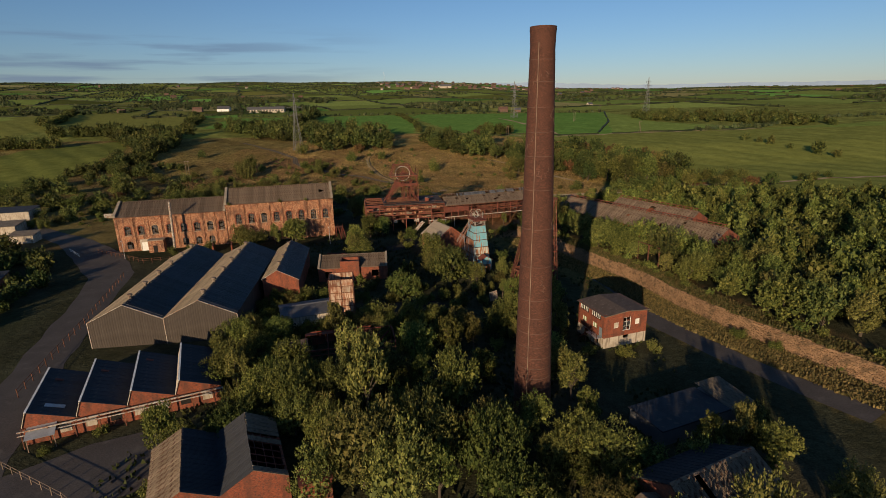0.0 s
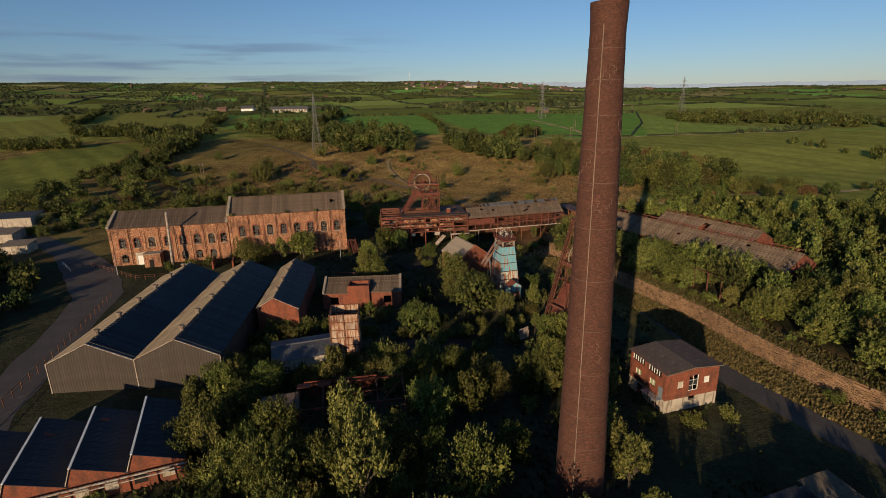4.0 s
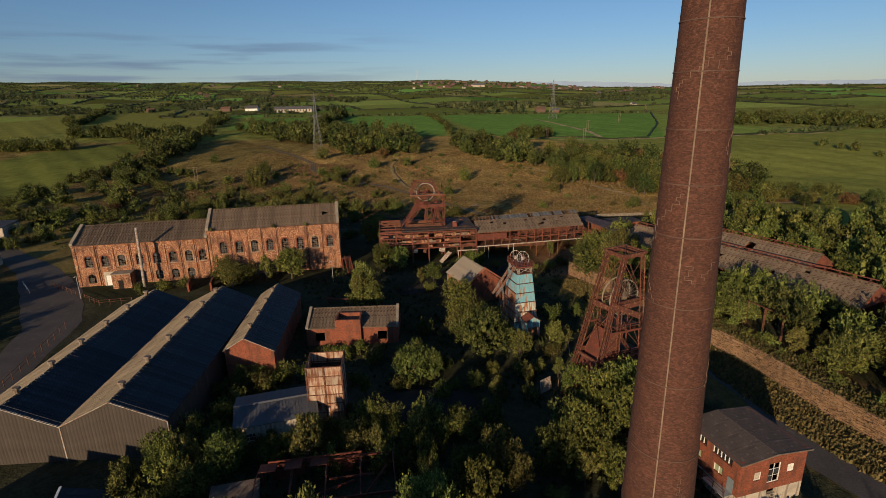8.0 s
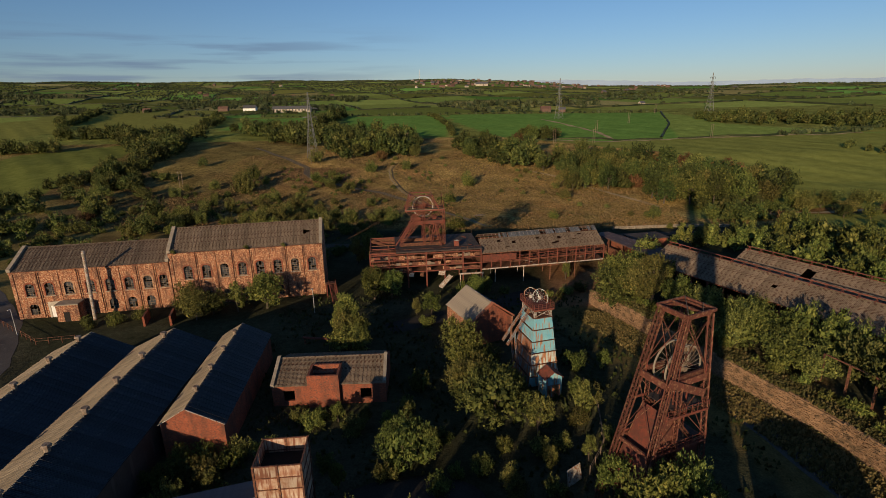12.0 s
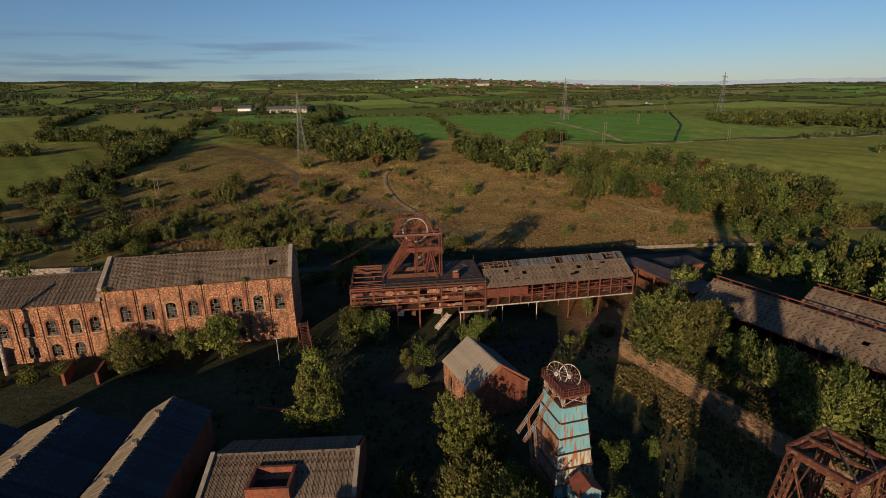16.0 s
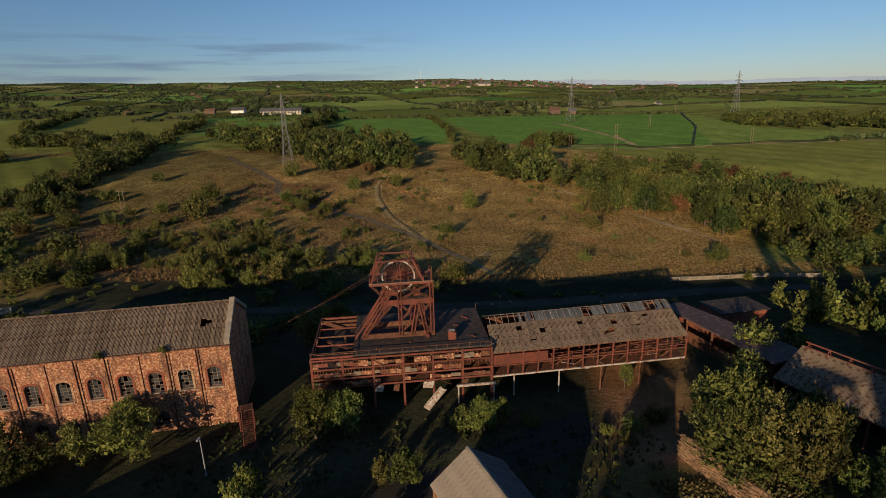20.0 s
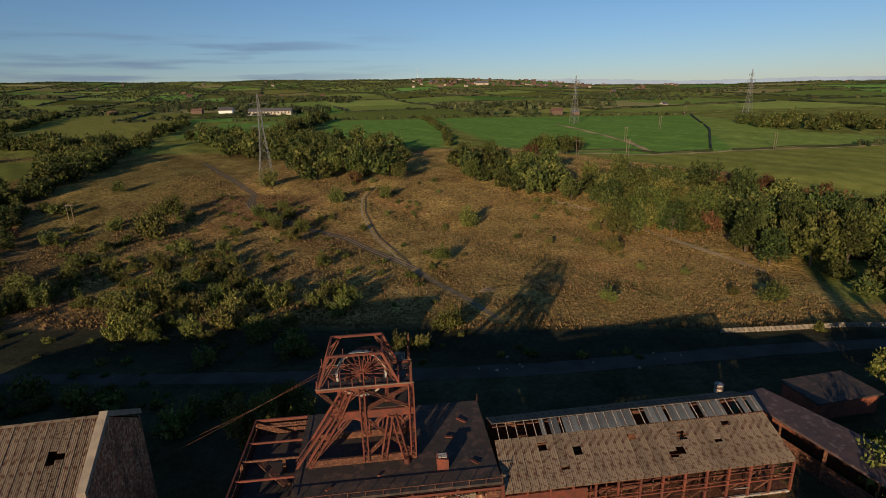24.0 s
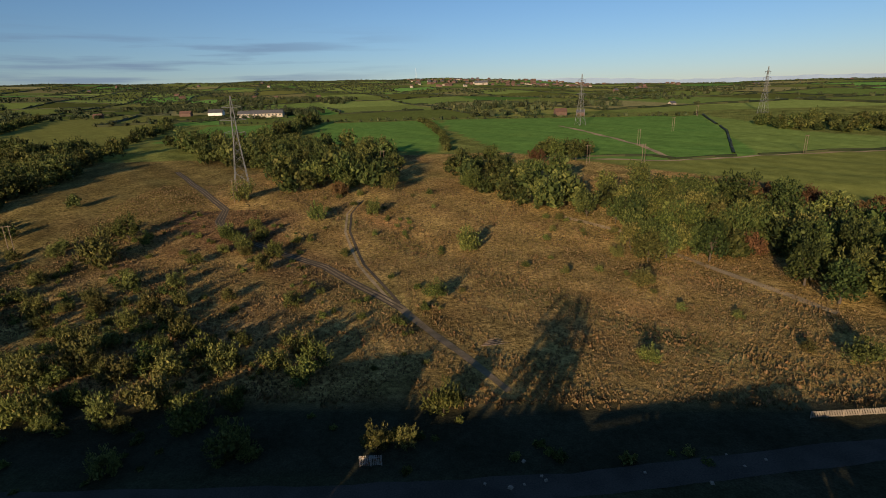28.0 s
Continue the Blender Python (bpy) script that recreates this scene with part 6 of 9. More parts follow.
# the top: two open bays with curved knees under them
top_ = MB()
for x in (-2.6, -0.1, 2.3):
    top_.beam((x, -2.3, 27.55), (x, 2.3, 27.55), 0.22, 0.36)
for y in (-2.3, 2.3):
    top_.beam((-2.6, y, 27.56), (2.3, y, 27.56), 0.22, 0.4)
part("top_frame", top_, RUST_DARK, h2)
part("top_stay", MB().beam((-2.6, -2.3, 27.9), (2.3, 2.3, 27.8), 0.1).beam((-0.1, -2.3, 27.8), (2.3, -0.4, 27.8), 0.08), TIMBER, h2)
for x, sg in ((-2.2, 1), (1.9, -1)):
    for y in (-1.9, 1.9):
        knee = [(x, y, 27.1)] + [(x + sg * 1.5 * (1 - math.cos(a_)), y, 25.4 + 1.7 * math.sin(a_)) for a_ in (0, 0.4, 0.8, 1.2, 1.57)]
        part("knee_plate", MB().prism(knee if sg < 0 else knee[::-1], (0, 0.12, 0)), RUST_DARK, h2)
for a_, b_ in ((0, 1), (1, 2), (2, 3), (3, 0)):
    for z0, z1 in ((19.3, 26.6), (10.2, 18.0)):
        p, q = h2_at(z0), h2_at(z1)
        part("cross_tie", MB().beam(p[a_], q[b_], 0.09).beam(p[b_], q[a_], 0.09), RUST_DARK, h2)
for s in (-2.4, 2.4):
    part("inner_leg", MB().lattice((-2.9, s * 1.1, 0), (-2.7, s, 19), 0.5, 0.12), RUST_DARK, h2)
for s in (-0.9, 0.9):
    winding_wheel(h2, (-0.6, s, 19.6), 3.2, (0, 1, 0), TIMBER, COPING, 24, w=0.16, rim=0.17, spoke=0.055)
for s in (-1.9, 1.9):
    part("bearing_beam", MB().box(-3.6, s - 0.15, 18.9, 3.2, s + 0.15, 19.5), RUST_DARK, h2)
    part("inner_stay", MB().lattice((-1.0, s, 15.5), (-6.8, s * 1.3, 0), 0.45, 0.1), RUST_DARK, h2)
    part("raking_brace", MB().lattice((2.6, s, 7.5), (-3.2, s, 14.6), 0.4, 0.1), RUST_DARK, h2)
    part("guide_rail", MB().beam((0.6, s * 0.5, 0), (0.6, s * 0.5, 18.9), 0.16).beam((-1.8, s * 0.5, 0), (-1.8, s * 0.5, 18.9), 0.16), RUST_RED, h2)
part("chute_plate", MB().slab((-8.6, -2.6, 3.4), (-3.2, -2.6, 3.4), (-2.6, -2.2, 14.2), (-3.6, -2.2, 14.2), 0.08), RUST_DARK, h2, "rust-streaked plate chute")
part("chute_plate", MB().slab((-3.2, 2.6, 3.4), (-8.6, 2.6, 3.4), (-3.6, 2.2, 14.2), (-2.6, 2.2, 14.2), 0.08), RUST_DARK, h2)
part("chute_floor", MB().slab((-8.4, -2.5, 3.2), (-8.4, 2.5, 3.2), (-3.5, 2.1, 14.0), (-3.5, -2.1, 14.0), 0.1), RUST_RED, h2)
for z, x0, x1 in ((4.2, -8.6, 2.8), (9.9, -6.6, 2.6), (14.6, -5.0, 2.4)):
    for s in (-2.9, 2.9):
        part("stage_beam", MB().beam((x0, s, z), (x1, s, z - 0.5), 0.16, 0.34), RUST_RED, h2)
    part("stage_floor", MB().box(-2.9, -2.4, z + 0.1, 2.0, 2.4, z + 0.2), DECK, h2)
    rail_ = MB().beam((x0, -3.0, z + 1.2), (x1, -3.0, z + 0.8), 0.06).beam((x0, -3.0, z + 0.7), (x1, -3.0, z + 0.4), 0.05)
    for k in range(8):
        x = x0 + (x1 - x0) * k / 7
        rail_.box(x - 0.03, -3.03, z - 0.2, x + 0.03, -2.97, z + 1.1)
    part("stage_railing", rail_, RUST_RED, h2)
for x, y, z0, z1 in ((-3.4, -2.6, 19.2, 21.4), (-3.0, -1.2, 19.2, 21.0), (-4.2, 1.6, 19.0, 21.2), (1.4, -2.6, 19.2, 20.6)):
    part("broken_post", MB().beam((x, y, z0), (x + 0.15, y, z1), 0.1), RUST_RED, h2)
part("girder_plate", MB().beam((-5.0, -2.7, 19.6), (1.9, -2.4, 16.2), 0.22, 1.0), RUST_DARK, h2)
part("base_frame", MB().beam((-9.8, -3.2, 1.6), (3, -3.2, 1.6), 0.3).beam((-9.8, 3.2, 1.6), (3, 3.2, 1.6), 0.3).beam((-9.8, -3.2, 3.2), (-3, -3.2, 3.2), 0.16), RUST_RED, h2)
part("casing", MB().box(-2.2, -2.2, 0, 2.4, 2.2, 8.6), RUST_RED, h2, "red steel shaft casing")

# ---- sheds in the foreground ----
def saw_shed(name, label, x, y, rz, bays, span, length, low, high):
    """North-light shed: each bay has a steep pale glazed face and a long dark slope; ridges run along local y."""
    s = thing(name, label, "building", x, y, 0, rz)
    for b in range(bays):
        x0 = span * b
        part("gable_wall", MB().prism([(x0, 0, 0), (x0 + span, 0, 0), (x0 + span, 0, low), (x0 + 0.9, 0, high), (x0, 0, low)], (0, 0.35, 0)), BRICK_RED, s)
        part("gable_wall", MB().prism([(x0, length - 0.35, 0), (x0 + span, length - 0.35, 0), (x0 + span, length - 0.35, low), (x0 + 0.9, length - 0.35, high), (x0, length - 0.35, low)], (0, 0.35, 0)), BRICK_RED, s)
        sheeted(s, (x0 + span + 0.05, -0.2, low + 0.05), (x0 + span + 0.05, length + 0.2, low + 0.05), (x0 + 0.9, length + 0.2, high + 0.1), (x0 + 0.9, -0.2, high + 0.1), 12, ROOF_DARK, 120 + b, rib=0.04)
        sheeted(s, (x0 - 0.02, length + 0.2, low + 0.1), (x0 - 0.02, -0.2, low + 0.1), (x0 + 0.88, -0.2, high + 0.1), (x0 + 0.88, length + 0.2, high + 0.1), 12, RENDER_W, 130 + b, rib=0.05, name="north_light_panel")
        part("ridge_cap", MB().beam((x0 + 0.9, -0.25, high + 0.16), (x0 + 0.9, length + 0.25, high + 0.16), 0.3, 0.1), WHITE, s)
        part("valley_gutter", MB().box(x0 - 0.25, -0.25, low - 0.1, x0 + 0.2, length + 0.25, low + 0.04), RUST, s)
    for xw in (0.0, span * bays - 0.35):
        part("side_wall", MB().box(xw, 0.36, 0, xw + 0.34, length - 0.36, low - 0.12), BRICK_RED, s)
    return s


sw = saw_shed("north_light_shed", "red brick north-light shed with four dark sloping roofs", -66.6, 82.6, 24.0, 4, 7.3, 15.6, 3.1, 5.7)
part("pipe", MB().beam((-0.5, -0.9, 3.0), (29.5, -0.9, 3.0), 0.22).beam((-0.5, -1.2, 2.5), (29.5, -1.2, 2.5), 0.14), PALE_STEEL, sw, "pale pipe run along the front")
for i in range(9):
    part("pipe_post", MB().box(3.5 * i - 0.08, -1.1, 0, 3.5 * i + 0.08, -0.94, 3.0), RUST, sw)
part("lean_to_roof", MB().slab((0.6, -2.6, 2.3), (4.6, -2.6, 2.3), (4.6, -0.02, 3.1), (0.6, -0.02, 3.1), 0.06), GALV, sw, "bent pale sheet lean-to")
for xx in (0.8, 4.4):
    part("lean_to_post", MB().box(xx, -2.5, 0, xx + 0.12, -2.38, 2.25), TIMBER, sw)
for i in range(8):
    c = 2.0 + 3.55 * i
    # every third panel is near-black in place of an unlit opening
    part("window_frame", MB().box(c - 0.8, -0.06, 0.9, c + 0.8, -0.004, 2.3), RENDER_W if i % 3 else HOLE, sw)
for i, (xx, yy) in enumerate(((2.6, 11), (9.6, 11), (16.8, 12))):
    part("roof_patch", MB().slab((xx, yy, 5.38 - 0.0), (xx + 1.2, yy, 4.9), (xx + 1.2, yy + 0.7, 4.9), (xx, yy + 0.7, 5.38), 0.05), RUST_RED, sw)
part("skylight", MB().slab((2.8, 2.2, 5.12), (5.4, 2.2, 4.05), (5.4, 3.2, 4.05), (2.8, 3.2, 5.12), 0.05), GALV, sw, "pale translucent roof strip")

ps = thing("twin_shed", "derelict twin-gabled shed with broken sheet roof", "building", -36.4, 62.4, 0, 24.0)
PL, PSP = 14.0, 8.6
for b in range(2):
    x0 = PSP * b
    for yy in (0, PL - 0.35):
        part("gable_wall", MB().prism([(x0, yy, 0), (x0 + PSP, yy, 0), (x0 + PSP, yy, 3.9), (x0 + PSP / 2, yy, 6.2), (x0, yy, 3.9)], (0, 0.35, 0)), BRICK_RED, ps)
    ga = () if b == 0 else (1, 4, 7)
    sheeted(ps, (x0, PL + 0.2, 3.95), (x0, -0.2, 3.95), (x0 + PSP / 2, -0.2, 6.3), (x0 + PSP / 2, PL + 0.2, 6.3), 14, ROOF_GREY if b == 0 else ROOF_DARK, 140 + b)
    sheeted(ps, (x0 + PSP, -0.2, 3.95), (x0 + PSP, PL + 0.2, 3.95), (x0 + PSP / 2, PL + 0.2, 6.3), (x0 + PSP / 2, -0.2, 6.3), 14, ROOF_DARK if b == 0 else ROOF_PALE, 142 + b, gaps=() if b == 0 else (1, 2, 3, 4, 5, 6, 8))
for k in range(9):
    yy = 0.6 + k * 1.6
    part("rafter", MB().beam((PSP * 1.5, yy, 6.1), (PSP * 2 - 0.1, yy, 3.8), 0.12), RUST_RED, ps)
for k in range(3):
    part("purlin", MB().beam((PSP * 1.5 + 1.1 * (k + 0.6), 0.4, 6.1 - 0.59 * (k + 0.6)), (PSP * 1.5 + 1.1 * (k + 0.6), PL - 0.4, 6.1 - 0.59 * (k + 0.6)), 0.1), RUST_RED, ps)
for xw in (0.0, PSP * 2 - 0.35):
    part("side_wall", MB().box(xw, 0.36, 0, xw + 0.34, PL - 0.36, 3.85), BRICK_RED, ps)
part("floor_slab", MB().box(0.4, 0.4, 0.02, PSP * 2 - 0.4, PL - 0.4, 0.1), HOLE, ps)

bs = thing("storage_shed", "brick shed with a wide pale sheet roof among trees", "building", 29.8, 56.6, 0, 24.6)
# the back slope's dark material carries its shade
gable_roof(bs, 0, 15.0, 0, 12.2, 3.6, 6.9, 16, (ROOF_GREY, ROOF_DARK), 150, gaps=((4,), ()))
for gx in (0.0, 14.6):
    part("gable_wall", gable_wall(gx, 0, 12.2, 0, 3.6, 6.75, 0.4), BRICK_RED, bs)
for yy in (0, 11.8):
    part("side_wall", MB().box(0.4, yy, 0, 14.6, yy + 0.4, 3.5), BRICK_RED, bs)
part("annex_roof", MB().slab((-5.2, 2.0, 4.4), (-2.6, 2.0, 5.4), (-2.6, 8.0, 5.4), (-5.2, 8.0, 4.4), 0.1).slab((-2.6, 2.0, 5.4), (0, 2.0, 4.4), (0, 8.0, 4.4), (-2.6, 8.0, 5.4), 0.1), ROOF_GREY, bs)
part("annex", MB().prism([(-5.0, 2.2, 0), (-0.2, 2.2, 0), (-0.2, 2.2, 4.3), (-2.6, 2.2, 5.2), (-5.0, 2.2, 4.3)], (0, 5.6, 0)), BRICK_RED, bs)

fb = thing("flat_shed", "low flat-roofed shed with dark shaded roof and pale sunlit end", "building", 33.5, 78.0, 0, 22.0)
part("wall_shell", MB().box(0, 0, 0, 19.5, 7, 2.7), SHEET_GREY, fb)
# one roof in two colours: dark for its shaded length, pale where sun falls
part("roof", MB().box(-0.2, -0.2, 2.71, 14.2, 7.2, 2.95), ROOF_DARK, fb)
sheeted(fb, (14.3, -0.2, 2.75), (19.8, -0.2, 2.75), (19.8, 7.2, 3.7), (14.3, 7.2, 3.7), 6, ROOF_PALE, 160)

# roofless steel ruin and a small brick hut in the undergrowth
ru = thing("ruined_shed", "roofless shed of red rusted steel trusses", "building", -27.0, 104.0, 0, 12.0)
for i in range(5):
    xx = 4.6 * i
    part("truss", MB().beam((xx, 9.6, 3.6), (xx, 5.6, 4.6), 0.14).beam((xx, 5.6, 4.6), (xx, 1.6, 3.6), 0.14).beam((xx, 1.6, 3.6), (xx, 9.6, 3.6), 0.12).beam((xx, 5.6, 3.6), (xx, 5.6, 4.6), 0.1), RUST_RED, ru)
    for yy in (1.6, 9.6):
        part("column", MB().box(xx - 0.12, yy - 0.12, 0, xx + 0.12, yy + 0.12, 3.7), RUST_RED, ru)
for yy in (1.6, 9.6):
    part("eaves_beam", MB().box(0, yy - 0.1, 3.3, 18.4, yy + 0.1, 3.65).beam((0, yy, 2.4), (18.4, yy, 2.4), 0.12), RUST_RED, ru)
girder = MB().beam((1.0, 9.9, 2.7), (14.0, 9.9, 2.7), 0.16, 0.2).beam((1.0, 9.9, 3.9), (14.0, 9.9, 3.9), 0.16, 0.2)
for i in range(10):
    girder.beam((1.0 + 1.3 * i, 9.9, 2.7 if i % 2 else 3.9), (2.3 + 1.3 * i, 9.9, 3.9 if i % 2 else 2.7), 0.1, 0.14)
part("lattice_girder", girder, RUST_LIT, ru, "deep red lattice girder")
# sheets added to show more sunlit red on the ruin
for i, (xa, w, z) in enumerate(((1.2, 2.6, 0.9), (4.0, 1.9, 1.3), (10.4, 2.2, 0.7))):
    part("wall_sheet", MB().slab((xa, 9.7, z), (xa + w, 9.6 + 0.1 * i, z + 0.2), (xa + w, 9.75, 3.2), (xa, 9.75, 3.3), 0.04), RUST_LIT, ru, "hanging rusted wall sheet")
for i, (xa, ya, xb, yb) in enumerate(((8.0, 3.0, 13.0, 4.2), (9.5, 6.0, 15.5, 5.0), (14.0, 2.0, 17.5, 6.5))):
    part("fallen_beam", MB().beam((xa, ya, 3.3 - 0.3 * i), (xb, yb, 3.8), 0.16, 0.3), RUST_LIT, ru)
sheeted(ru, (0, 9.8, 3.75), (9.2, 9.8, 3.75), (9.2, 7.4, 4.3), (0, 7.4, 4.3), 8, RUST_RED, 163, (2, 5))
hu = thing("brick_hut", "small square red brick hut with flat felted roof", "hut", -32.4, 105.0, 0, 17.0)
part("wall_shell", MB().box(0, 0, 0, 5.6, 3.8, 3.6), BRICK_RED, hu)
part("roof", MB().slab((-0.3, -0.4, 3.55), (5.9, -0.4, 3.55), (5.9, 4.1, 4.1), (-0.3, 4.1, 4.1), 0.16), FELT, hu)
# flat black panel painted as the shade of an open door
part("doorway", MB().box(3.2, -0.02, 0, 4.2, 0.05, 2.1), HOLE, hu)
h2_ = thing("brick_hut", "low red brick hut almost hidden by trees", "hut", -18.4, 66.5, 0, 20.0)
part("wall_shell", MB().box(0, 0, 0, 4, 3, 4.4), BRICK_RED, h2_)
part("roof", MB().box(-0.2, -0.2, 4.41, 4.2, 3.2, 4.6), RUST_RED, h2_)
md = MB()
NM = 24
md.v = [(0, 0, 0.9)]
for r, z in ((4.0, 0.88), (8.0, 0.75), (10.6, 0.5), (11.0, -0.3)):
    md.v += [(r * math.cos(2 * math.pi * i / NM), 0.55 * r * math.sin(2 * math.pi * i / NM), z) for i in range(NM)]
md.f = [(0, 1 + i, 1 + (i + 1) % NM) for i in range(NM)]
for k in range(3):
    md.f += [(1 + k * NM + i, 1 + (k + 1) * NM + i, 1 + (k + 1) * NM + (i + 1) % NM, 1 + k * NM + (i + 1) % NM) for i in range(NM)]
solid("concrete_slab", md, YARD_TRACK, "low domed dark concrete slab in the yard", "slab", at=pose(-8.5, 133.6, 0, 0, 0, 8), smooth=True)

# porch, stack and lamps by the power house
an = thing("porch", "small brick porch against the power house", "porch", -105.6, 193.6, 0, 12.9)
part("wall_shell", MB().box(0, 0, 0, 5.2, 3.4, 4.4), BRICK_OLD, an)
part("roof", MB().box(-0.2, -0.2, 4.41, 5.4, 3.4, 4.65), COPING, an)
# dark panel on the wall face, the porch's inner shade as colour
part("doorway", MB().box(1.6, -0.06, 0.0, 3.0, -0.004, 2.6), HOLE, an)
dr = thing("roller_door", "white arched entrance doors in the power house", "door", -109.6, 196.9, 0, 12.9)
part("door_leaf", MB().box(0, -0.1, 0, 2.6, -0.03, 3.2), WHITE, dr)
part("surround", MB().box(-0.5, -0.2, 0, -0.02, 0.0, 4.3).box(2.62, -0.2, 0, 3.1, 0.0, 4.3).box(-0.02, -0.2, 3.22, 2.62, 0.0, 4.3), RENDER_W, dr)
st = thing("flue_stack", "slender white steel flue with rusty spiral bands", "flue", -97.0, 195.2, 0, 0)
part("pipe", MB().tube((0, 0, 0), (0.6, 0.2, 18.4), 0.42, 0.38, 14), PALE_STEEL, st)
for k in range(9):
    part("rust_band", MB().tube((0.6 * (1 + 2 * k) / 18.4, 0.2 * (1 + 2 * k) / 18.4, 1 + 2 * k), (0.6 * (1.7 + 2 * k) / 18.4, 0.2 * (1.7 + 2 * k) / 18.4, 1.7 + 2 * k), 0.445, 0.44, 14), COPING, st)
def street_lamp(x, y, h):
    l_ = thing("street_lamp", "tall grey lamp post standing in the yard", "lamp post", x, y, height(x, y), 0, "yard lamp posts")
    part("pole", MB().tube((0, 0, 0), (0, 0, h), 0.11, 0.07, 8), GALV, l_)
    part("lantern", MB().box(-0.15, -0.75, h, 0.15, 0.1, h + 0.18), GALV, l_)
for x, y, h in ((-40.8, 199.6, 6.6), (-110.2, 186.2, 6.6)):
    street_lamp(x, y, h)
stairs = thing("outside_stair", "red rusted steel stair beside the engine house", "stair", -36.6, 205.8, 0, 24.0)
for s in (-0.9, 0.9):
    part("stringer", MB().beam((s, 0, 0), (s, 5.4, 4.0), 0.14, 0.35), RUST_RED, stairs)
    part("handrail", MB().beam((s, 0, 1.1), (s, 5.4, 5.1), 0.08), RUST_RED, stairs)
    for k in range(4):
        part("baluster", MB().box(s - 0.04, 1.7 * k, 1.26 * k, s + 0.04, 1.7 * k + 0.08, 1.26 * k + 1.1), RUST_RED, stairs)
for k in range(18):
    part("tread", MB().box(-0.84, 0.3 * k, 0.08 + 0.222 * k, 0.84, 0.3 * k + 0.24, 0.13 + 0.222 * k), RUST_RED, stairs)
part("landing", MB().box(-1.6, 5.4, 3.9, 1.0, 7.2, 4.05), RUST, stairs)
for x, y in ((-1.5, 5.5), (0.8, 5.5), (0.8, 7.0), (-1.5, 7.0)):
    part("post", MB().box(x, y, 0, x + 0.14, y + 0.14, 3.9), RUST_RED, stairs)
for x, y, rz in ((-81.5, 191.0, 20), (-75.0, 191.6, 20)):
    wl_ = thing("blast_wall", "short freestanding red brick wall stub", "wall", x, y, 0, rz, "brick wall stubs")
    part("brickwork", MB().box(0, 0, 0, 0.5, 5.5, 2.6), BRICK_RED, wl_)
pp = thing("pipe_bridge", "rusty pipe on short red posts", "pipe", -38.2, 182.0, 0, -8.0)
part("pipe", MB().tube((0, 0, 1.6), (7.0, 0, 1.6), 0.28, n=8), RUST_RED, pp)
for x in (0.3, 6.5):
    part("post", MB().box(x, -0.15, 0, x + 0.3, 0.15, 1.5), RUST, pp)
sg = thing("sign_board", "leaning pale board by the yard path", "board", 14.6, 139.0, 0, 40.0)
part("board", MB().slab((-1.4, 0, 0.2), (1.4, 0, 0.2), (1.4, 0.5, 2.6), (-1.4, 0.5, 2.6), 0.08), PALE_STEEL, sg)
part("post", MB().box(-1.3, 0.3, 0, -1.15, 0.45, 2.4).box(1.15, 0.3, 0, 1.3, 0.45, 2.4), TIMBER, sg)
tnk = thing("steel_drum", "small upright steel drum on the haul road", "drum", 44.5, 257.0, 0, 0)
tnk.location.z = height(44.5, 257.0)
part("drum_body", MB().tube((0, 0, 0), (0, 0, 1.6), 0.8, n=14), PALE_STEEL, tnk)
part("drum_band", MB().ring((0, 0, 0.9), 0.83, 0.06, (0, 0, 1), 14, 0.1), RUST, tnk)

# sheds across the road
for x, y, w, d, h, rz, mat, lab in ((-196, 224, 16, 10, 3.4, 14, ROOF_PALE, "pale-roofed low shed beyond the road"), (-214, 250, 20, 12, 4.4, 14, ROOF_DARK, "dark-roofed low shed beyond the road"),
                                    (-170, 210, 9, 7, 3.0, 14, ROOF_PALE, "small white-roofed shed beyond the road"), (-142, 150, 14, 9, 3.2, 20, RUST_RED, "low red-walled hut beyond the road")):
    o = thing("shed", lab, "shed", x, y, 0, rz)
    part("wall_shell", MB().box(0, 0, 0, w, d, h), BRICK_RED if mat is RUST_RED else RENDER_W, o)
    part("roof", MB().slab((-0.3, -0.3, h + 0.15), (w + 0.3, -0.3, h + 0.15), (w + 0.3, d + 0.3, h + 0.9), (-0.3, d + 0.3, h + 0.9), 0.14), ROOF_DARK if mat is RUST_RED else mat, o)

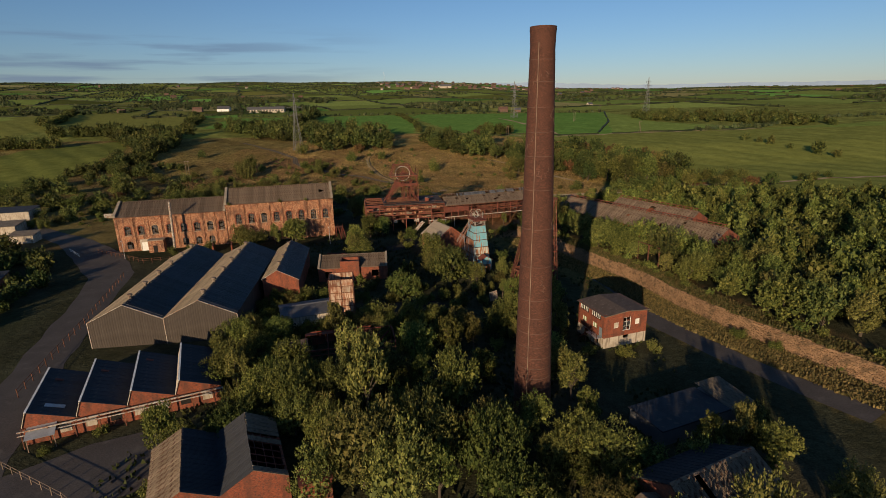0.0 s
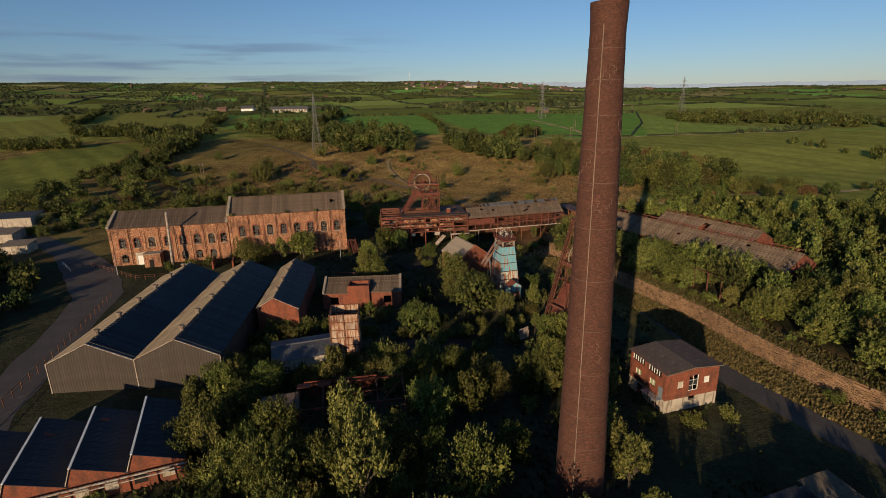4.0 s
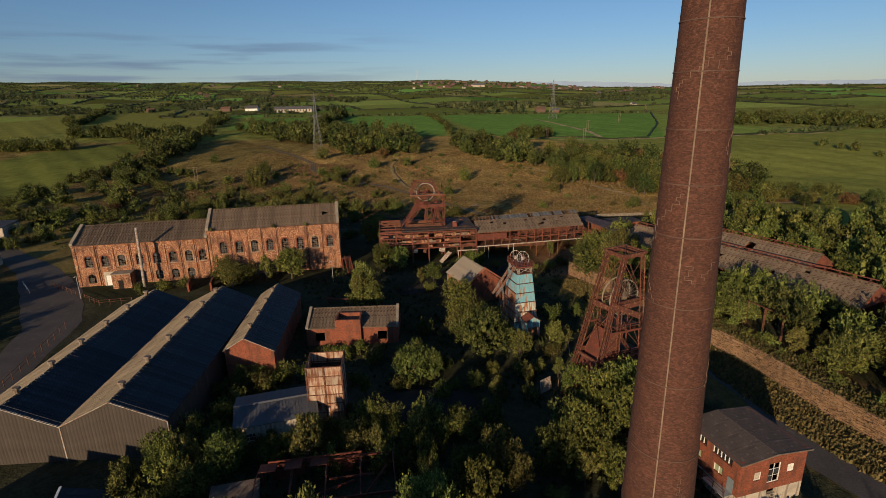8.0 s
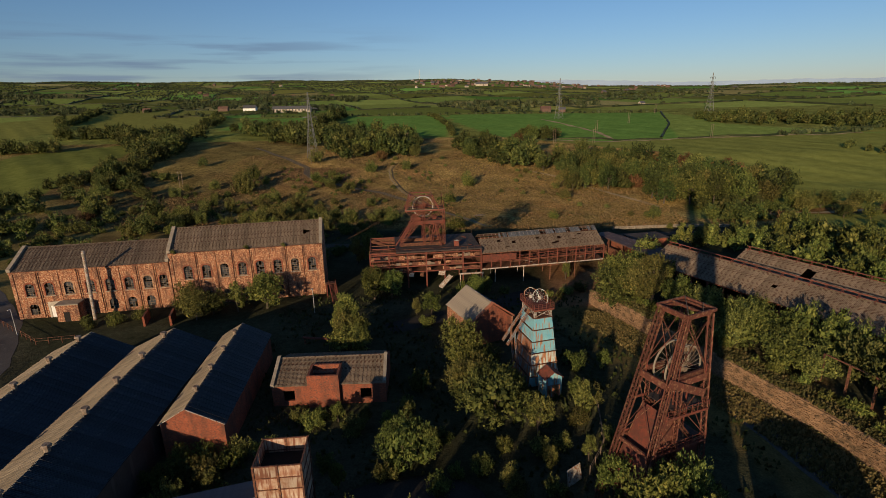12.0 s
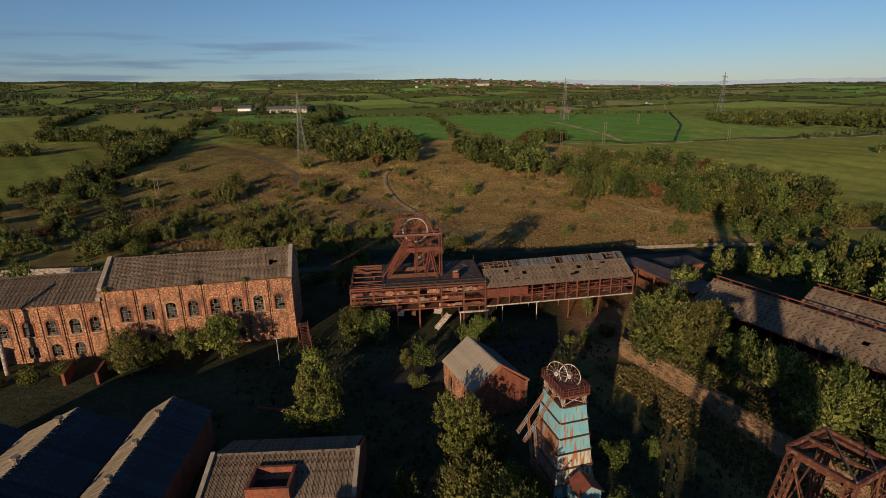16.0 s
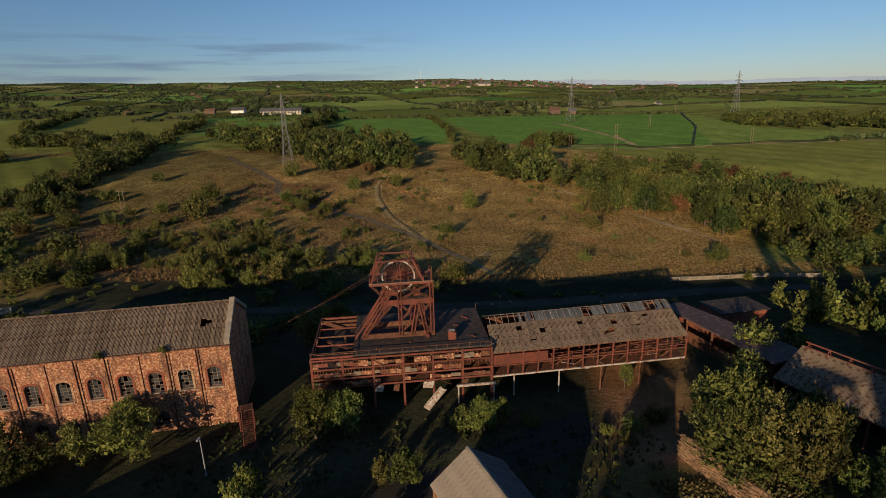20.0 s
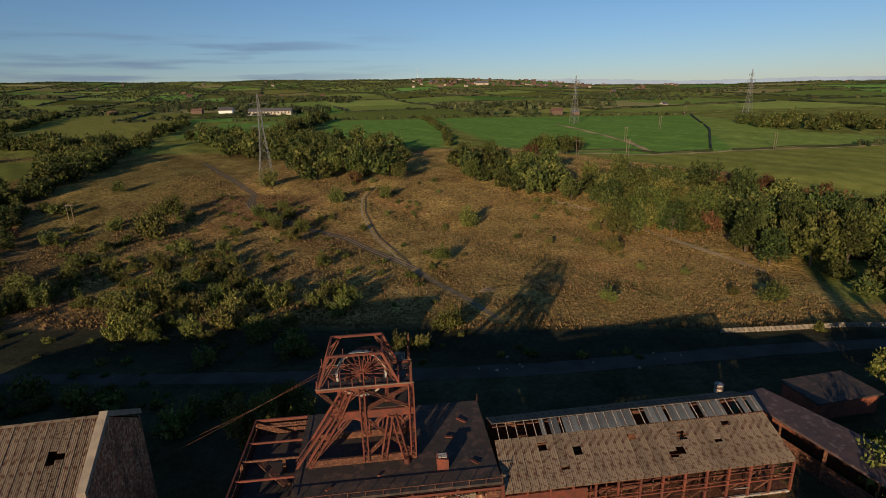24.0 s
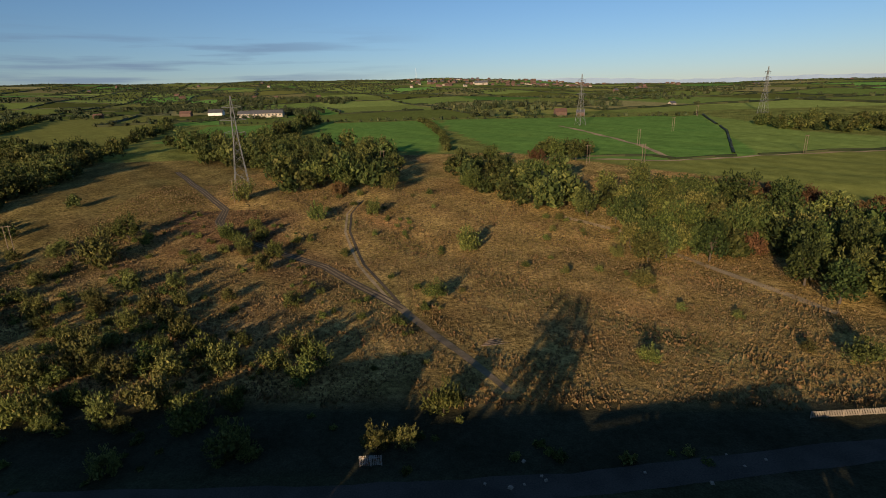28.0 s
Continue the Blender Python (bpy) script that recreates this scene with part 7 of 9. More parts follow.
# ---- retaining wall of rough stone ----
rw = thing("retaining_wall", "long crumbling sandstone retaining wall below the terrace", "wall", 0, 0, 0, 0, kind="structure")
def along(line):
    d = [0.0]
    for a, b in zip(line, line[1:]):
        d.append(d[-1] + math.dist(a, b))
    return d
wd = along(WALL_LINE)
def wall_at(s):
    x = steps(s, wd, [p[0] for p in WALL_LINE])
    y = steps(s, wd, [p[1] for p in WALL_LINE])
    return Vector((x, y, 0))
rs = random.Random(77)
mbs = MB()
core = MB()
s = 0.0
while s < wd[-1] - 0.3:
    a, b = wall_at(s), wall_at(min(wd[-1], s + 3.0))
    top = 4.15 + 0.25 * math.sin(s * 0.13) - (0.9 if 34 < s < 52 else 0)
    t = (b - a).normalized()
    n_ = Vector((-t.y, t.x, 0))
    n_ = n_ if n_.x < 0 else -n_
    p = [a + n_ * -1.3, b + n_ * -1.3, b + n_ * -0.05, a + n_ * -0.05]
    if (p[1] - p[0]).cross(p[3] - p[0]).z < 0:
        p = [p[1], p[0], p[3], p[2]]
    core.hexa([q + Vector((0, 0, -0.4)) for q in p] + [q + Vector((0, 0, top - 0.35 - (0.0 if s > 60 else 0.5))) for q in p])
    z = -0.2
    broken = rs.choice((0, 0, 0.25, 0.5, 0.9)) if s > 60 else rs.choice((0.3, 0.8, 1.3, 1.8))
    while z < top - broken:
        hgt = rs.uniform(0.16, 0.34)
        u = rs.uniform(-0.3, 0)
        while u < 3.0:
            w = rs.uniform(0.2, 0.72)
            pr = rs.uniform(-0.04, 0.2) + (top - z) * 0.08
            c0, c1 = a + t * u, a + t * (u + w - 0.05)
            q = [c0 - n_ * 0.3, c1 - n_ * 0.3, c1 + n_ * pr, c0 + n_ * pr]
            if (q[1] - q[0]).cross(q[3] - q[0]).z < 0:
                q = [q[1], q[0], q[3], q[2]]
            j = [Vector((rs.uniform(-0.07, 0.07), rs.uniform(-0.07, 0.07), rs.uniform(-0.07, 0.07))) for _ in range(8)]
            mbs.hexa([v + Vector((0, 0, z)) + jj for v, jj in zip(q, j[:4])] + [v + Vector((0, 0, z + hgt - 0.04)) + jj for v, jj in zip(q, j[4:])])
            u += w
        z += hgt
    s += 3.0
part("wall_core", core, STONE, rw)
verge = MB()
VERGE = material("mossy_earth", (0.2, 0.115, 0.06), (0.12, 0.085, 0.04), 0.8, 0.95, 5.0, 0.6)
for k_, ((xa, ya), (xb, yb)) in enumerate(zip(WALL_LINE, WALL_LINE[1:])):
    t = Vector((xb - xa, yb - ya, 0)).normalized()
    n_ = Vector((t.y, -t.x, 0))
    n_ = n_ if n_.x > 0 else -n_
    a, b = Vector((xa, ya, 0)) - t * 0.3, Vector((xb, yb, 0)) + t * 0.3
    p = [a + n_ * 0.4, b + n_ * 0.4, b + n_ * 6.0, a + n_ * 6.0]
    if (p[1] - p[0]).cross(p[3] - p[0]).z < 0:
        p = [p[1], p[0], p[3], p[2]]
    verge.hexa([q + Vector((0, 0, -0.2)) for q in p] + [q + Vector((0, 0, 3.95 - 0.03 * (k_ % 2))) for q in p])
part("terrace_verge", verge, VERGE, rw, "bare earth along the wall's top")
tagged(part("stones", mbs, STONE, rw, "rough coursed sandstone blocks"), kind="stuff")


def fence(name, label, line, post_gap, h, mat, style="palisade", seed=0):
    """Posts with rails, or close upright pales, along a line over the ground."""
    f = thing(name, label, "fence", line[0][0], line[0][1], height(*line[0]))
    o = Vector((line[0][0], line[0][1], height(*line[0])))
    d = along(line)
    n = max(1, int(d[-1] / post_gap))
    pts = []
    for i in range(n + 1):
        s_ = d[-1] * i / n
        x, y = steps(s_, d, [p[0] for p in line]), steps(s_, d, [p[1] for p in line])
        pts.append(Vector((x, y, height(x, y))) - o)
    post = MB().box(-0.06, -0.06, -0.3, 0.06, 0.06, h).mesh("post", mat)
    for p in pts:
        part("post", post, mat, f, at=Matrix.Translation(p))
    for a, b in zip(pts, pts[1:]):
        if style == "palisade":
            mb = MB()
            k = max(2, int((b - a).length / 0.28))
            for i in range(k):
                c, e = a.lerp(b, (i + 0.15) / k), a.lerp(b, (i + 0.8) / k)
                mb.slab(c + Vector((0, 0, 0.1)), e + Vector((0, 0, 0.1)), e + Vector((0, 0, h)), c + Vector((0, 0, h)), 0.03)
            mb.beam(a + Vector((0, 0, h * 0.8)), b + Vector((0, 0, h * 0.8)), 0.06).beam(a + Vector((0, 0, h * 0.25)), b + Vector((0, 0, h * 0.25)), 0.06)
            tagged(part("fence_panel", mb, mat, f), kind="stuff")
        else:
            for z in (h * 0.95, h * 0.55):
                part("rail", MB().beam(a + Vector((0, 0, z)), b + Vector((0, 0, z)), 0.06), mat, f)
    return f


fence("palisade_fence", "pale steel palisade fence along the haul road", [(57, 283.5), (72, 285), (88, 287), (104, 286)], 2.8, 1.35, COPING)
fence("palisade_fence", "short remaining length of pale steel fence", [(-18.8, 270.5), (-15.4, 270.8)], 1.7, 1.9, PALE_STEEL)
fence("palisade_fence", "grey fence behind the power house", [(-160, 256), (-126, 260)], 2.8, 2.2, PALE_STEEL)
fence("site_fence", "thin steel mesh fence along the works road", [(-79, 97), (-83.5, 113), (-88, 130), (-94, 150), (-99, 166)], 3.0, 1.8, RUST, "rail")
fence("site_fence", "thin steel fence by the power house corner", [(-125, 195), (-112, 187.5), (-101, 181), (-93, 183)], 2.6, 1.6, RUST, "rail")
fence("site_fence", "galvanised rail fence round the apron", [(-68, 78), (-60, 74), (-52, 70), (-46, 66)], 2.5, 1.5, TIMBER, "rail")
fence("terrace_fence", "rusty railing along the terrace edge", [(34.2, 204.2), (40.2, 191), (49.2, 169.8), (57.8, 152), (62.4, 133.5)], 2.2, 1.3, RUST_RED, "rail")
fence("yard_fence", "bent wire fence beside the pit tower path", [(20.5, 163), (21.5, 155), (20.5, 147), (17, 141)], 2.4, 1.5, TIMBER, "rail")
gt_ = thing("vehicle_barrier", "pale tubular steel barrier across the road", "barrier", -137, 197.5, 0, -42)
part("bar", MB().beam((0, 0, 1.1), (11, 0, 1.1), 0.12).beam((0, 0, 0.5), (11, 0, 0.5), 0.1), GALV, gt_)
for x in (0, 5.5, 11):
    part("post", MB().box(x - 0.08, -0.08, 0, x + 0.08, 0.08, 1.2), GALV, gt_)
ps_ = thing("steel_stanchions", "row of tall rusty open stanchions on the terrace", "frame", 60.4, 160.5, 4.0, -70)
for i in range(3):
    part("stanchion", MB().box(4.3 * i, -0.15, -0.2, 4.3 * i + 0.3, 0.15, 5.5), RUST, ps_)
part("tie_beam", MB().beam((0, 0, 5.4), (8.9, 0, 5.4), 0.2), RUST, ps_)
sl = thing("flat_roof_store", "flat dark-roofed store behind the link building", "building", 54.0, 245.0, height(60, 245), 15.0)
part("wall_shell", MB().box(0, 0, -1.5, 12, 7, 2.8), BRICK_RED, sl)
part("roof", MB().box(-0.3, -0.3, 2.81, 12.3, 7.3, 3.1), DECK, sl)

# pale rubble by the haul road
rr = random.Random(31)
for i in range(11):
    x, y = 6 + rr.uniform(-6, 40), 268 + rr.uniform(-2, 6)
    q = rr.uniform(0.18, 0.42)
    m_ = MB().hexa([(-q, -q, 0), (q, -q * 0.8, 0), (q * 0.9, q, 0), (-q, q * 0.8, 0), (-q * 0.6, -q * 0.6, q), (q * 0.7, -q * 0.5, q * 0.9), (q * 0.5, q * 0.7, q * 1.1), (-q * 0.7, q * 0.5, q * 0.9)])
    solid("rubble_block", m_, COPING, "pale broken concrete block beside the haul road", "rubble", group="rubble by the haul road", at=pose(x, y, height(x, y) - 0.05, 0, 0, rr.uniform(0, 360)))


# ---- pylons and poles ----
def pylon(x, y, h, rz):
    p = thing("pylon", "grey lattice steel electricity pylon standing in fields", "pylon", x, y, height(x, y), rz, "pylons")
    lv = [(0, 3.6), (h * 0.3, 2.3), (h * 0.55, 1.2), (h * 0.8, 0.8), (h, 0.15)]
    for sx, sy in ((-1, -1), (1, -1), (1, 1), (-1, 1)):
        m = MB()
        for (za, wa), (zb, wb) in zip(lv, lv[1:]):
            m.beam((sx * wa, sy * wa, za), (sx * wb, sy * wb, zb), 0.22)
        part("leg", m, PYLON, p)
    br = MB()
    for (za, wa), (zb, wb) in zip(lv, lv[1:]):
        k = 3 if za < h * 0.5 else 2
        for q in range(k):
            z0, z1 = za + (zb - za) * q / k, za + (zb - za) * (q + 1) / k
            w0, w1 = wa + (wb - wa) * q / k, wa + (wb - wa) * (q + 1) / k
            for i in range(4):
                c = ((-1, -1), (1, -1), (1, 1), (-1, 1))
                a, b = c[i], c[(i + 1) % 4]
                br.beam((a[0] * w0, a[1] * w0, z0), (b[0] * w1, b[1] * w1, z1), 0.1).beam((b[0] * w0, b[1] * w0, z0), (a[0] * w1, a[1] * w1, z1), 0.1)
    part("bracing", br, PYLON, p)
    for z, w in ((h * 0.62, 5.0), (h * 0.75, 6.4), (h * 0.88, 4.6)):
        arm = MB()
        for s_ in (-1, 1):
            arm.beam((0, -0.6, z), (s_ * w, 0, z + 0.3), 0.2).beam((0, 0.6, z), (s_ * w, 0, z + 0.3), 0.2).beam((0, 0, z + 1.6), (s_ * w, 0, z + 0.3), 0.16)
        arm_ob = part("cross_arm", arm, PYLON, p)
        for s_ in (-1, 1):
            part("insulator", MB().tube((s_ * w, 0, z + 0.2), (s_ * w, 0, z - 1.8), 0.14, n=6), GLASS, arm_ob)


for x, y, h, rz in ((-118, 462, 47, 30), (103, 712, 46, 30), (300, 770, 46, 30)):
    pylon(x, y, h, rz)


def twin_pole(x, y, h=9.0, rz=20):
    p = thing("twin_pole", "twin wooden power poles with a crossbar", "pole", x, y, height(x, y), rz, "wooden power poles")
    for s_ in (-0.9, 0.9):
        part("pole", MB().tube((s_, 0, -0.3), (s_, 0, h), 0.17, 0.13, 7), TIMBER, p)
    part("crossbar", MB().box(-1.8, -0.1, h - 0.5, 1.8, 0.1, h - 0.3), TIMBER, p)
for x, y in ((-112, 440), (-53, 510), (116, 576), (167, 652), (68, 513), (100, 514), (200, 529), (-180, 388), (230, 760)):
    twin_pole(x, y, 10.0 if y < 420 else 11.0)


# ---- houses on the hills ----
def house(x, y, w, d, h, rz, wall, roof, name="house", label="", cat="house", storeys=2):
    o = thing(name, label, cat, x, y, height(x, y) - 0.5, rz, "houses on the hill" if name == "house" else "")
    part("wall_shell", MB().prism([(0, 0, 0), (0, d, 0), (0, d, h), (0, d / 2, h + d * 0.4), (0, 0, h)][::-1], (w, 0, 0)), wall, o)
    part("roof", MB().slab((-0.4, -0.4, h), (w + 0.4, -0.4, h), (w + 0.4, d / 2, h + d * 0.42 + 0.2), (-0.4, d / 2, h + d * 0.42 + 0.2), 0.2).slab((w + 0.4, d + 0.4, h), (-0.4, d + 0.4, h), (-0.4, d / 2, h + d * 0.42 + 0.2), (w + 0.4, d / 2, h + d * 0.42 + 0.2), 0.2), roof, o)
    return o


long_white = house(-318, 918, 62, 10, 6, 2, RENDER_W, SLATE, "long_building", "long white building below the wood", "building")
for i in range(12):
    part("window_frame", MB().box(2.5 + 5 * i, -0.12, 3.0, 4.6 + 5 * i, -0.01, 5.4), GLASS, long_white)
house(-452, 1013, 17, 9, 5, 5, BRICK_FAR, TILE_FAR, "farmhouse", "red-roofed farmhouse among trees")
house(-405, 1010, 22, 12, 5, 5, WHITE, SLATE, "farmhouse", "white farm buildings below the wood")
house(-590, 1010, 13, 8, 4, 10, BRICK_FAR, TILE_FAR, "farmhouse", "small brick farmhouse on the far field's edge")
house(118, 808, 9, 7, 4, -8, BRICK_FAR, SLATE, "farmhouse", "small brick barn beyond the green fields")
house(96, 812, 13, 8, 5, 10, BRICK_FAR, TILE_FAR, "farmhouse", "brick farm beyond the green fields")
house(255, 900, 9, 6, 4, 30, RENDER_W, SLATE, "farmhouse", "white farmhouse on the slope")
house(20, 2330, 50, 20, 8, 4, RENDER_W, SLATE, "long_building", "long white works building on the hill", "building")
rh = random.Random(9)
def hill_houses(n, a0, a1, r0, r1):
    for _ in range(n):
        a, r = radians(rh.uniform(a0, a1)), rh.uniform(r0, r1)
        m1 = rh.choice((BRICK_FAR, BRICK_FAR, BRICK_FAR, BRICK_FAR, RENDER_W))
        m2 = rh.choice((TILE_FAR, SLATE, TILE_FAR))
        house(r * math.sin(a), r * math.cos(a), rh.uniform(9, 16), rh.uniform(7, 9), rh.uniform(5, 6.5), rh.uniform(-25, 35), m1, m2,
              label="white-walled house on the far hill" if m1 is RENDER_W else "brick house on the far hill")
hill_houses(50, -6.2, -0.2, 2150, 3100)
hill_houses(90, 0.0, 11.5, 2300, 3300)
hill_houses(16, 11, 19, 2400, 3000)
hill_houses(10, -34, -12, 1500, 3000)
hill_houses(14, 12, 38, 1500, 2900)
# mast on the skyline
ms = thing("radio_mast", "thin lattice radio mast on the skyline", "mast", -330, 3560, height(-330, 3560) - 1, 0)
part("mast_frame", MB().lattice((0, 0, 0), (0, 0, 62), 2.0, 0.6, 5.0), GALV, ms)

# timbers left lying on the heath, and a shallow pool
for k in range(5):
    tb = thing("fallen_pole", "weathered timber pole lying in the dry grass", "pole", 1.0 + k * 0.5, 311.0 + k * 0.75, height(1, 311) + 0.05, 12 + 4 * (k % 3), "poles lying on the heath")
    part("shaft", MB().tube((0, 0, 0.14), (11.5 - k, 0, 0.14), 0.16, 0.12, 7), TIMBER, tb)

# ---- trees and undergrowth ----
def quads_mesh(name, q, mat):
    """A mesh of loose four-cornered leaves from an array (n, 4, 3)."""
    n = len(q)
    me = bpy.data.meshes.new(name)
    me.vertices.add(4 * n), me.loops.add(4 * n), me.polygons.add(n)
    me.vertices.foreach_set("co", q.astype(np.float32).ravel())
    me.loops.foreach_set("vertex_index", np.arange(4 * n, dtype=np.int32))
    me.polygons.foreach_set("loop_start", np.arange(0, 4 * n, 4, dtype=np.int32))
    me.materials.append(mat)
    me.update(calc_edges=True)
    return me


def ball(n):
    """A unit ball of n x n patches a side, open below, as loose four-cornered patches."""
    g = np.tan(np.linspace(-1, 1, n + 1) * np.pi / 4)
    u, v = np.meshgrid(g, g, indexing="ij")
    c = lambda f: np.stack([f(u[i:i + n, j:j + n], v[i:i + n, j:j + n]) for i, j in ((0, 0), (1, 0), (1, 1), (0, 1))], axis=2).reshape(-1, 4, 3)
    one = np.ones_like
    q = np.concatenate([c(f) for f in (lambda a, b: np.stack([a, b, one(a)], -1), lambda a, b: np.stack([one(a), a, b], -1), lambda a, b: np.stack([-one(a), b, a], -1),
                                       lambda a, b: np.stack([b, one(a), a], -1), lambda a, b: np.stack([a, -one(a), b], -1))])
    return q / np.linalg.norm(q, axis=2)[..., None]


def unit(v):
    return v / (np.linalg.norm(v, axis=-1, keepdims=True) + 1e-9)


def blades(rng, centre, axis, face, size, slim=0.5):
    """Leaf sprays as four-cornered blades: long along axis, turned to face, gently cupped."""
    n = len(centre)
    t = unit(axis + rng.normal(0, 0.38, (n, 3)))
    nrm = face + rng.normal(0, 0.45, (n, 3))
    b = unit(np.cross(nrm, t))
    up = np.cross(t, b)
    s = size * rng.uniform(0.65, 1.35, (n, 1))
    mid = centre + up * s * 0.15
    return np.stack([centre - t * s, mid + b * s * slim, centre + t * s, mid - b * s * slim], axis=1)


# half-width, half-height and middle height of the crown, number of boughs, bough size, how far shoots stand upright
HABIT = {"round": (4.0, 3.9, 3.9, 17, 0.44, 0.7), "tall": (3.1, 5.2, 4.9, 19, 0.38, 1.3), "wide": (4.5, 3.2, 3.3, 18, 0.4, 0.7), "bush": (4.1, 2.6, 2.4, 13, 0.44, 0.9), "dome": (4.2, 3.9, 3.6, 14, 0.46, 0.6)}


def boughs(rng, kind):
    """The boughs of a crown about 5 m in half-width with its foot at the origin: middle and half-width of each."""
    rx, rz, zc, n, k, _ = HABIT[kind]
    out = [(np.array([0.0, 0.0, zc]), rx * 0.62)]
    tries = 0
    while len(out) < n and tries < 4000:
        tries += 1
        d = unit(rng.normal(0, 1, 3))
        d[2] = d[2] if d[2] > -0.75 else -d[2]
        p = d * (rx, rx, rz) * rng.uniform(0.5, 0.82)
        if kind == "tall":
            p[:2] *= 1.0 - 0.6 * max(0.0, p[2] / rz)
        p[2] += zc
        r = rx * k * rng.uniform(0.7, 1.2)
        if p[2] > r * 0.4 and all(np.linalg.norm(p - c) > 0.5 * (r + q) * 0.75 for c, q in out[1:]):
            out.append((p, r))
    return out


def crown(rng, kind, shoots, per, size, within=1.0):
    """Upright leafy shoots all over the boughs, and the denser foliage within."""
    rx, rz, zc, _, _, rise = HABIT[kind]
    bl = boughs(rng, kind)
    area = np.array([r * r for _, r in bl[1:]])
    out = []
    mid = np.array([0, 0, zc - 0.4 * rz])
    for (c, r), w in zip(bl[1:], area / area.sum()):
        n = max(5, int(shoots * w))
        d = unit(rng.normal(0, 1, (n, 3)) + unit(c - mid) * 1.1 + (0, 0, 0.25))
        p = c + d * r * rng.uniform(0.7, 0.95, (n, 1)) * (1, 1, 1.15)
        length = r * rng.uniform(0.35, 0.8, (n, 1))
        way = unit(d * 0.75 + rng.normal(0, 0.15, (n, 3)) + (0, 0, rise))
        u = rng.random((n, per, 1)) ** 1.2
        side = rng.normal(0, 1, (n, per, 3)) * (1 - 0.8 * u) * 0.3 * r * 0.62
        at = p[:, None, :] + way[:, None, :] * length[:, None, :] * u + side
        face = unit(d[:, None, :] + 0.9 * unit(side) + (0, 0, 0.2))
        out.append(blades(rng, at.reshape(-1, 3), np.repeat(way, per, axis=0), face.reshape(-1, 3), size))
    for c, r in bl:
        n = int((36 + 14 * r) * within)
        d = unit(rng.normal(0, 1, (n, 3)))
        out.append(blades(rng, c + d * r * rng.uniform(0.4, 0.78, (n, 1)), unit(rng.normal(0, 1, (n, 3))), d, (0.11 * r + 0.16) / within ** 0.5, 0.7))
    return bl, np.concatenate(out)


def tree_kind(name, label, cat, kind, seed, shoots, per, size, leaf):
    rng = np.random.default_rng(seed)
    bl, q = crown(rng, kind, shoots, per, size)
    t = thing(name, label, cat, 0, 0, -50)
    tr = MB()
    low = kind in ("bush", "dome")
    top = Vector((rng.uniform(-0.5, 0.5), rng.uniform(-0.5, 0.5), 1.8 if low else 4.6))
    tr.tube((0, 0, -0.6), top * 0.5, 0.16 if low else 0.32, 0.12 if low else 0.22, 7)
    tr.tube(top * 0.5, top, 0.12 if low else 0.22, 0.12, 7)
    for c, r in bl[1::1 if kind in ("round", "tall", "wide") else 3]:
        c = Vector(c)
        a = top * rng.uniform(0.35, 0.95)
        m = a.lerp(c, 0.55) + Vector((0, 0, 0.3))
        tr.tube(a, m, 0.11, 0.07, 5, False).tube(m, c, 0.07, 0.03, 5, False)
    part("trunk", tr, BARK, t)
    part("crown", quads_mesh("crown", q, leaf), leaf, t)
    return t


NEAR = [tree_kind("tree", lab, "tree", k, 200 + i, 210, 17, 0.165, lf) for i, (k, lf, lab) in enumerate((
    ("round", LEAF, "bushy green sallow tree with upright shoots"), ("tall", LEAF_OLIVE, "slim olive-green birch with pointed crown"), ("wide", LEAF, "spreading green sallow tree"),
    ("round", LEAF_OLIVE, "rounded olive-green tree in rough ground"), ("tall", LEAF, "upright dense green tree")))]
SHRUB = [tree_kind("shrub", lab, "shrub", "bush", 300 + i, 120, 12, 0.2, lf) for i, (lf, lab) in enumerate(((LEAF, "rounded green shrub in rough ground"), (LEAF_OLIVE, "olive-green scrub bush in rough ground"), (LEAF, "low spreading green bush")))]
WOOD = [tree_kind("tree", lab, "tree", k, 400 + i, 100, 11, 0.27, lf) for i, (k, lf, lab) in enumerate((("dome", LEAF, "rounded broadleaf tree of the scrub wood"), ("dome", LEAF_BELT, "olive-green domed tree of the scrub wood"), ("round", LEAF, "taller tree of the scrub wood"),
    ("bush", LEAF_RUST, "low rusty-leaved bush of the scrub wood"), ("dome", LEAF_OLIVE, "broad olive-green bush of the scrub wood"), ("round", LEAF_DEEP, "dense dark green tree of the scrub wood")))]
HEATH_BUSH = [tree_kind("shrub", lab, "shrub", "bush", 500 + i, 80, 10, 0.28, lf) for i, (lf, lab) in enumerate(((LEAF, "green bush on the heath"), (LEAF_OLIVE, "olive-green bush on the heath"), (LEAF_OLIVE, "broad olive-green bush on the heath")))]
planted = []
rt = random.Random(4)


def plant(kinds, spots, group, squash=1.0):
    for x, y, r in spots:
        k = rt.choice(kinds)
        s = r / 4.9
        m = pose(x, y, height(x, y) - 0.1, 0, 0, rt.uniform(0, 360)) @ Matrix.Diagonal((s, s, s * squash * rt.uniform(0.88, 1.12), 1))
        tagged(copy_thing(k, m), group=group)
        planted.append((x, y, r))


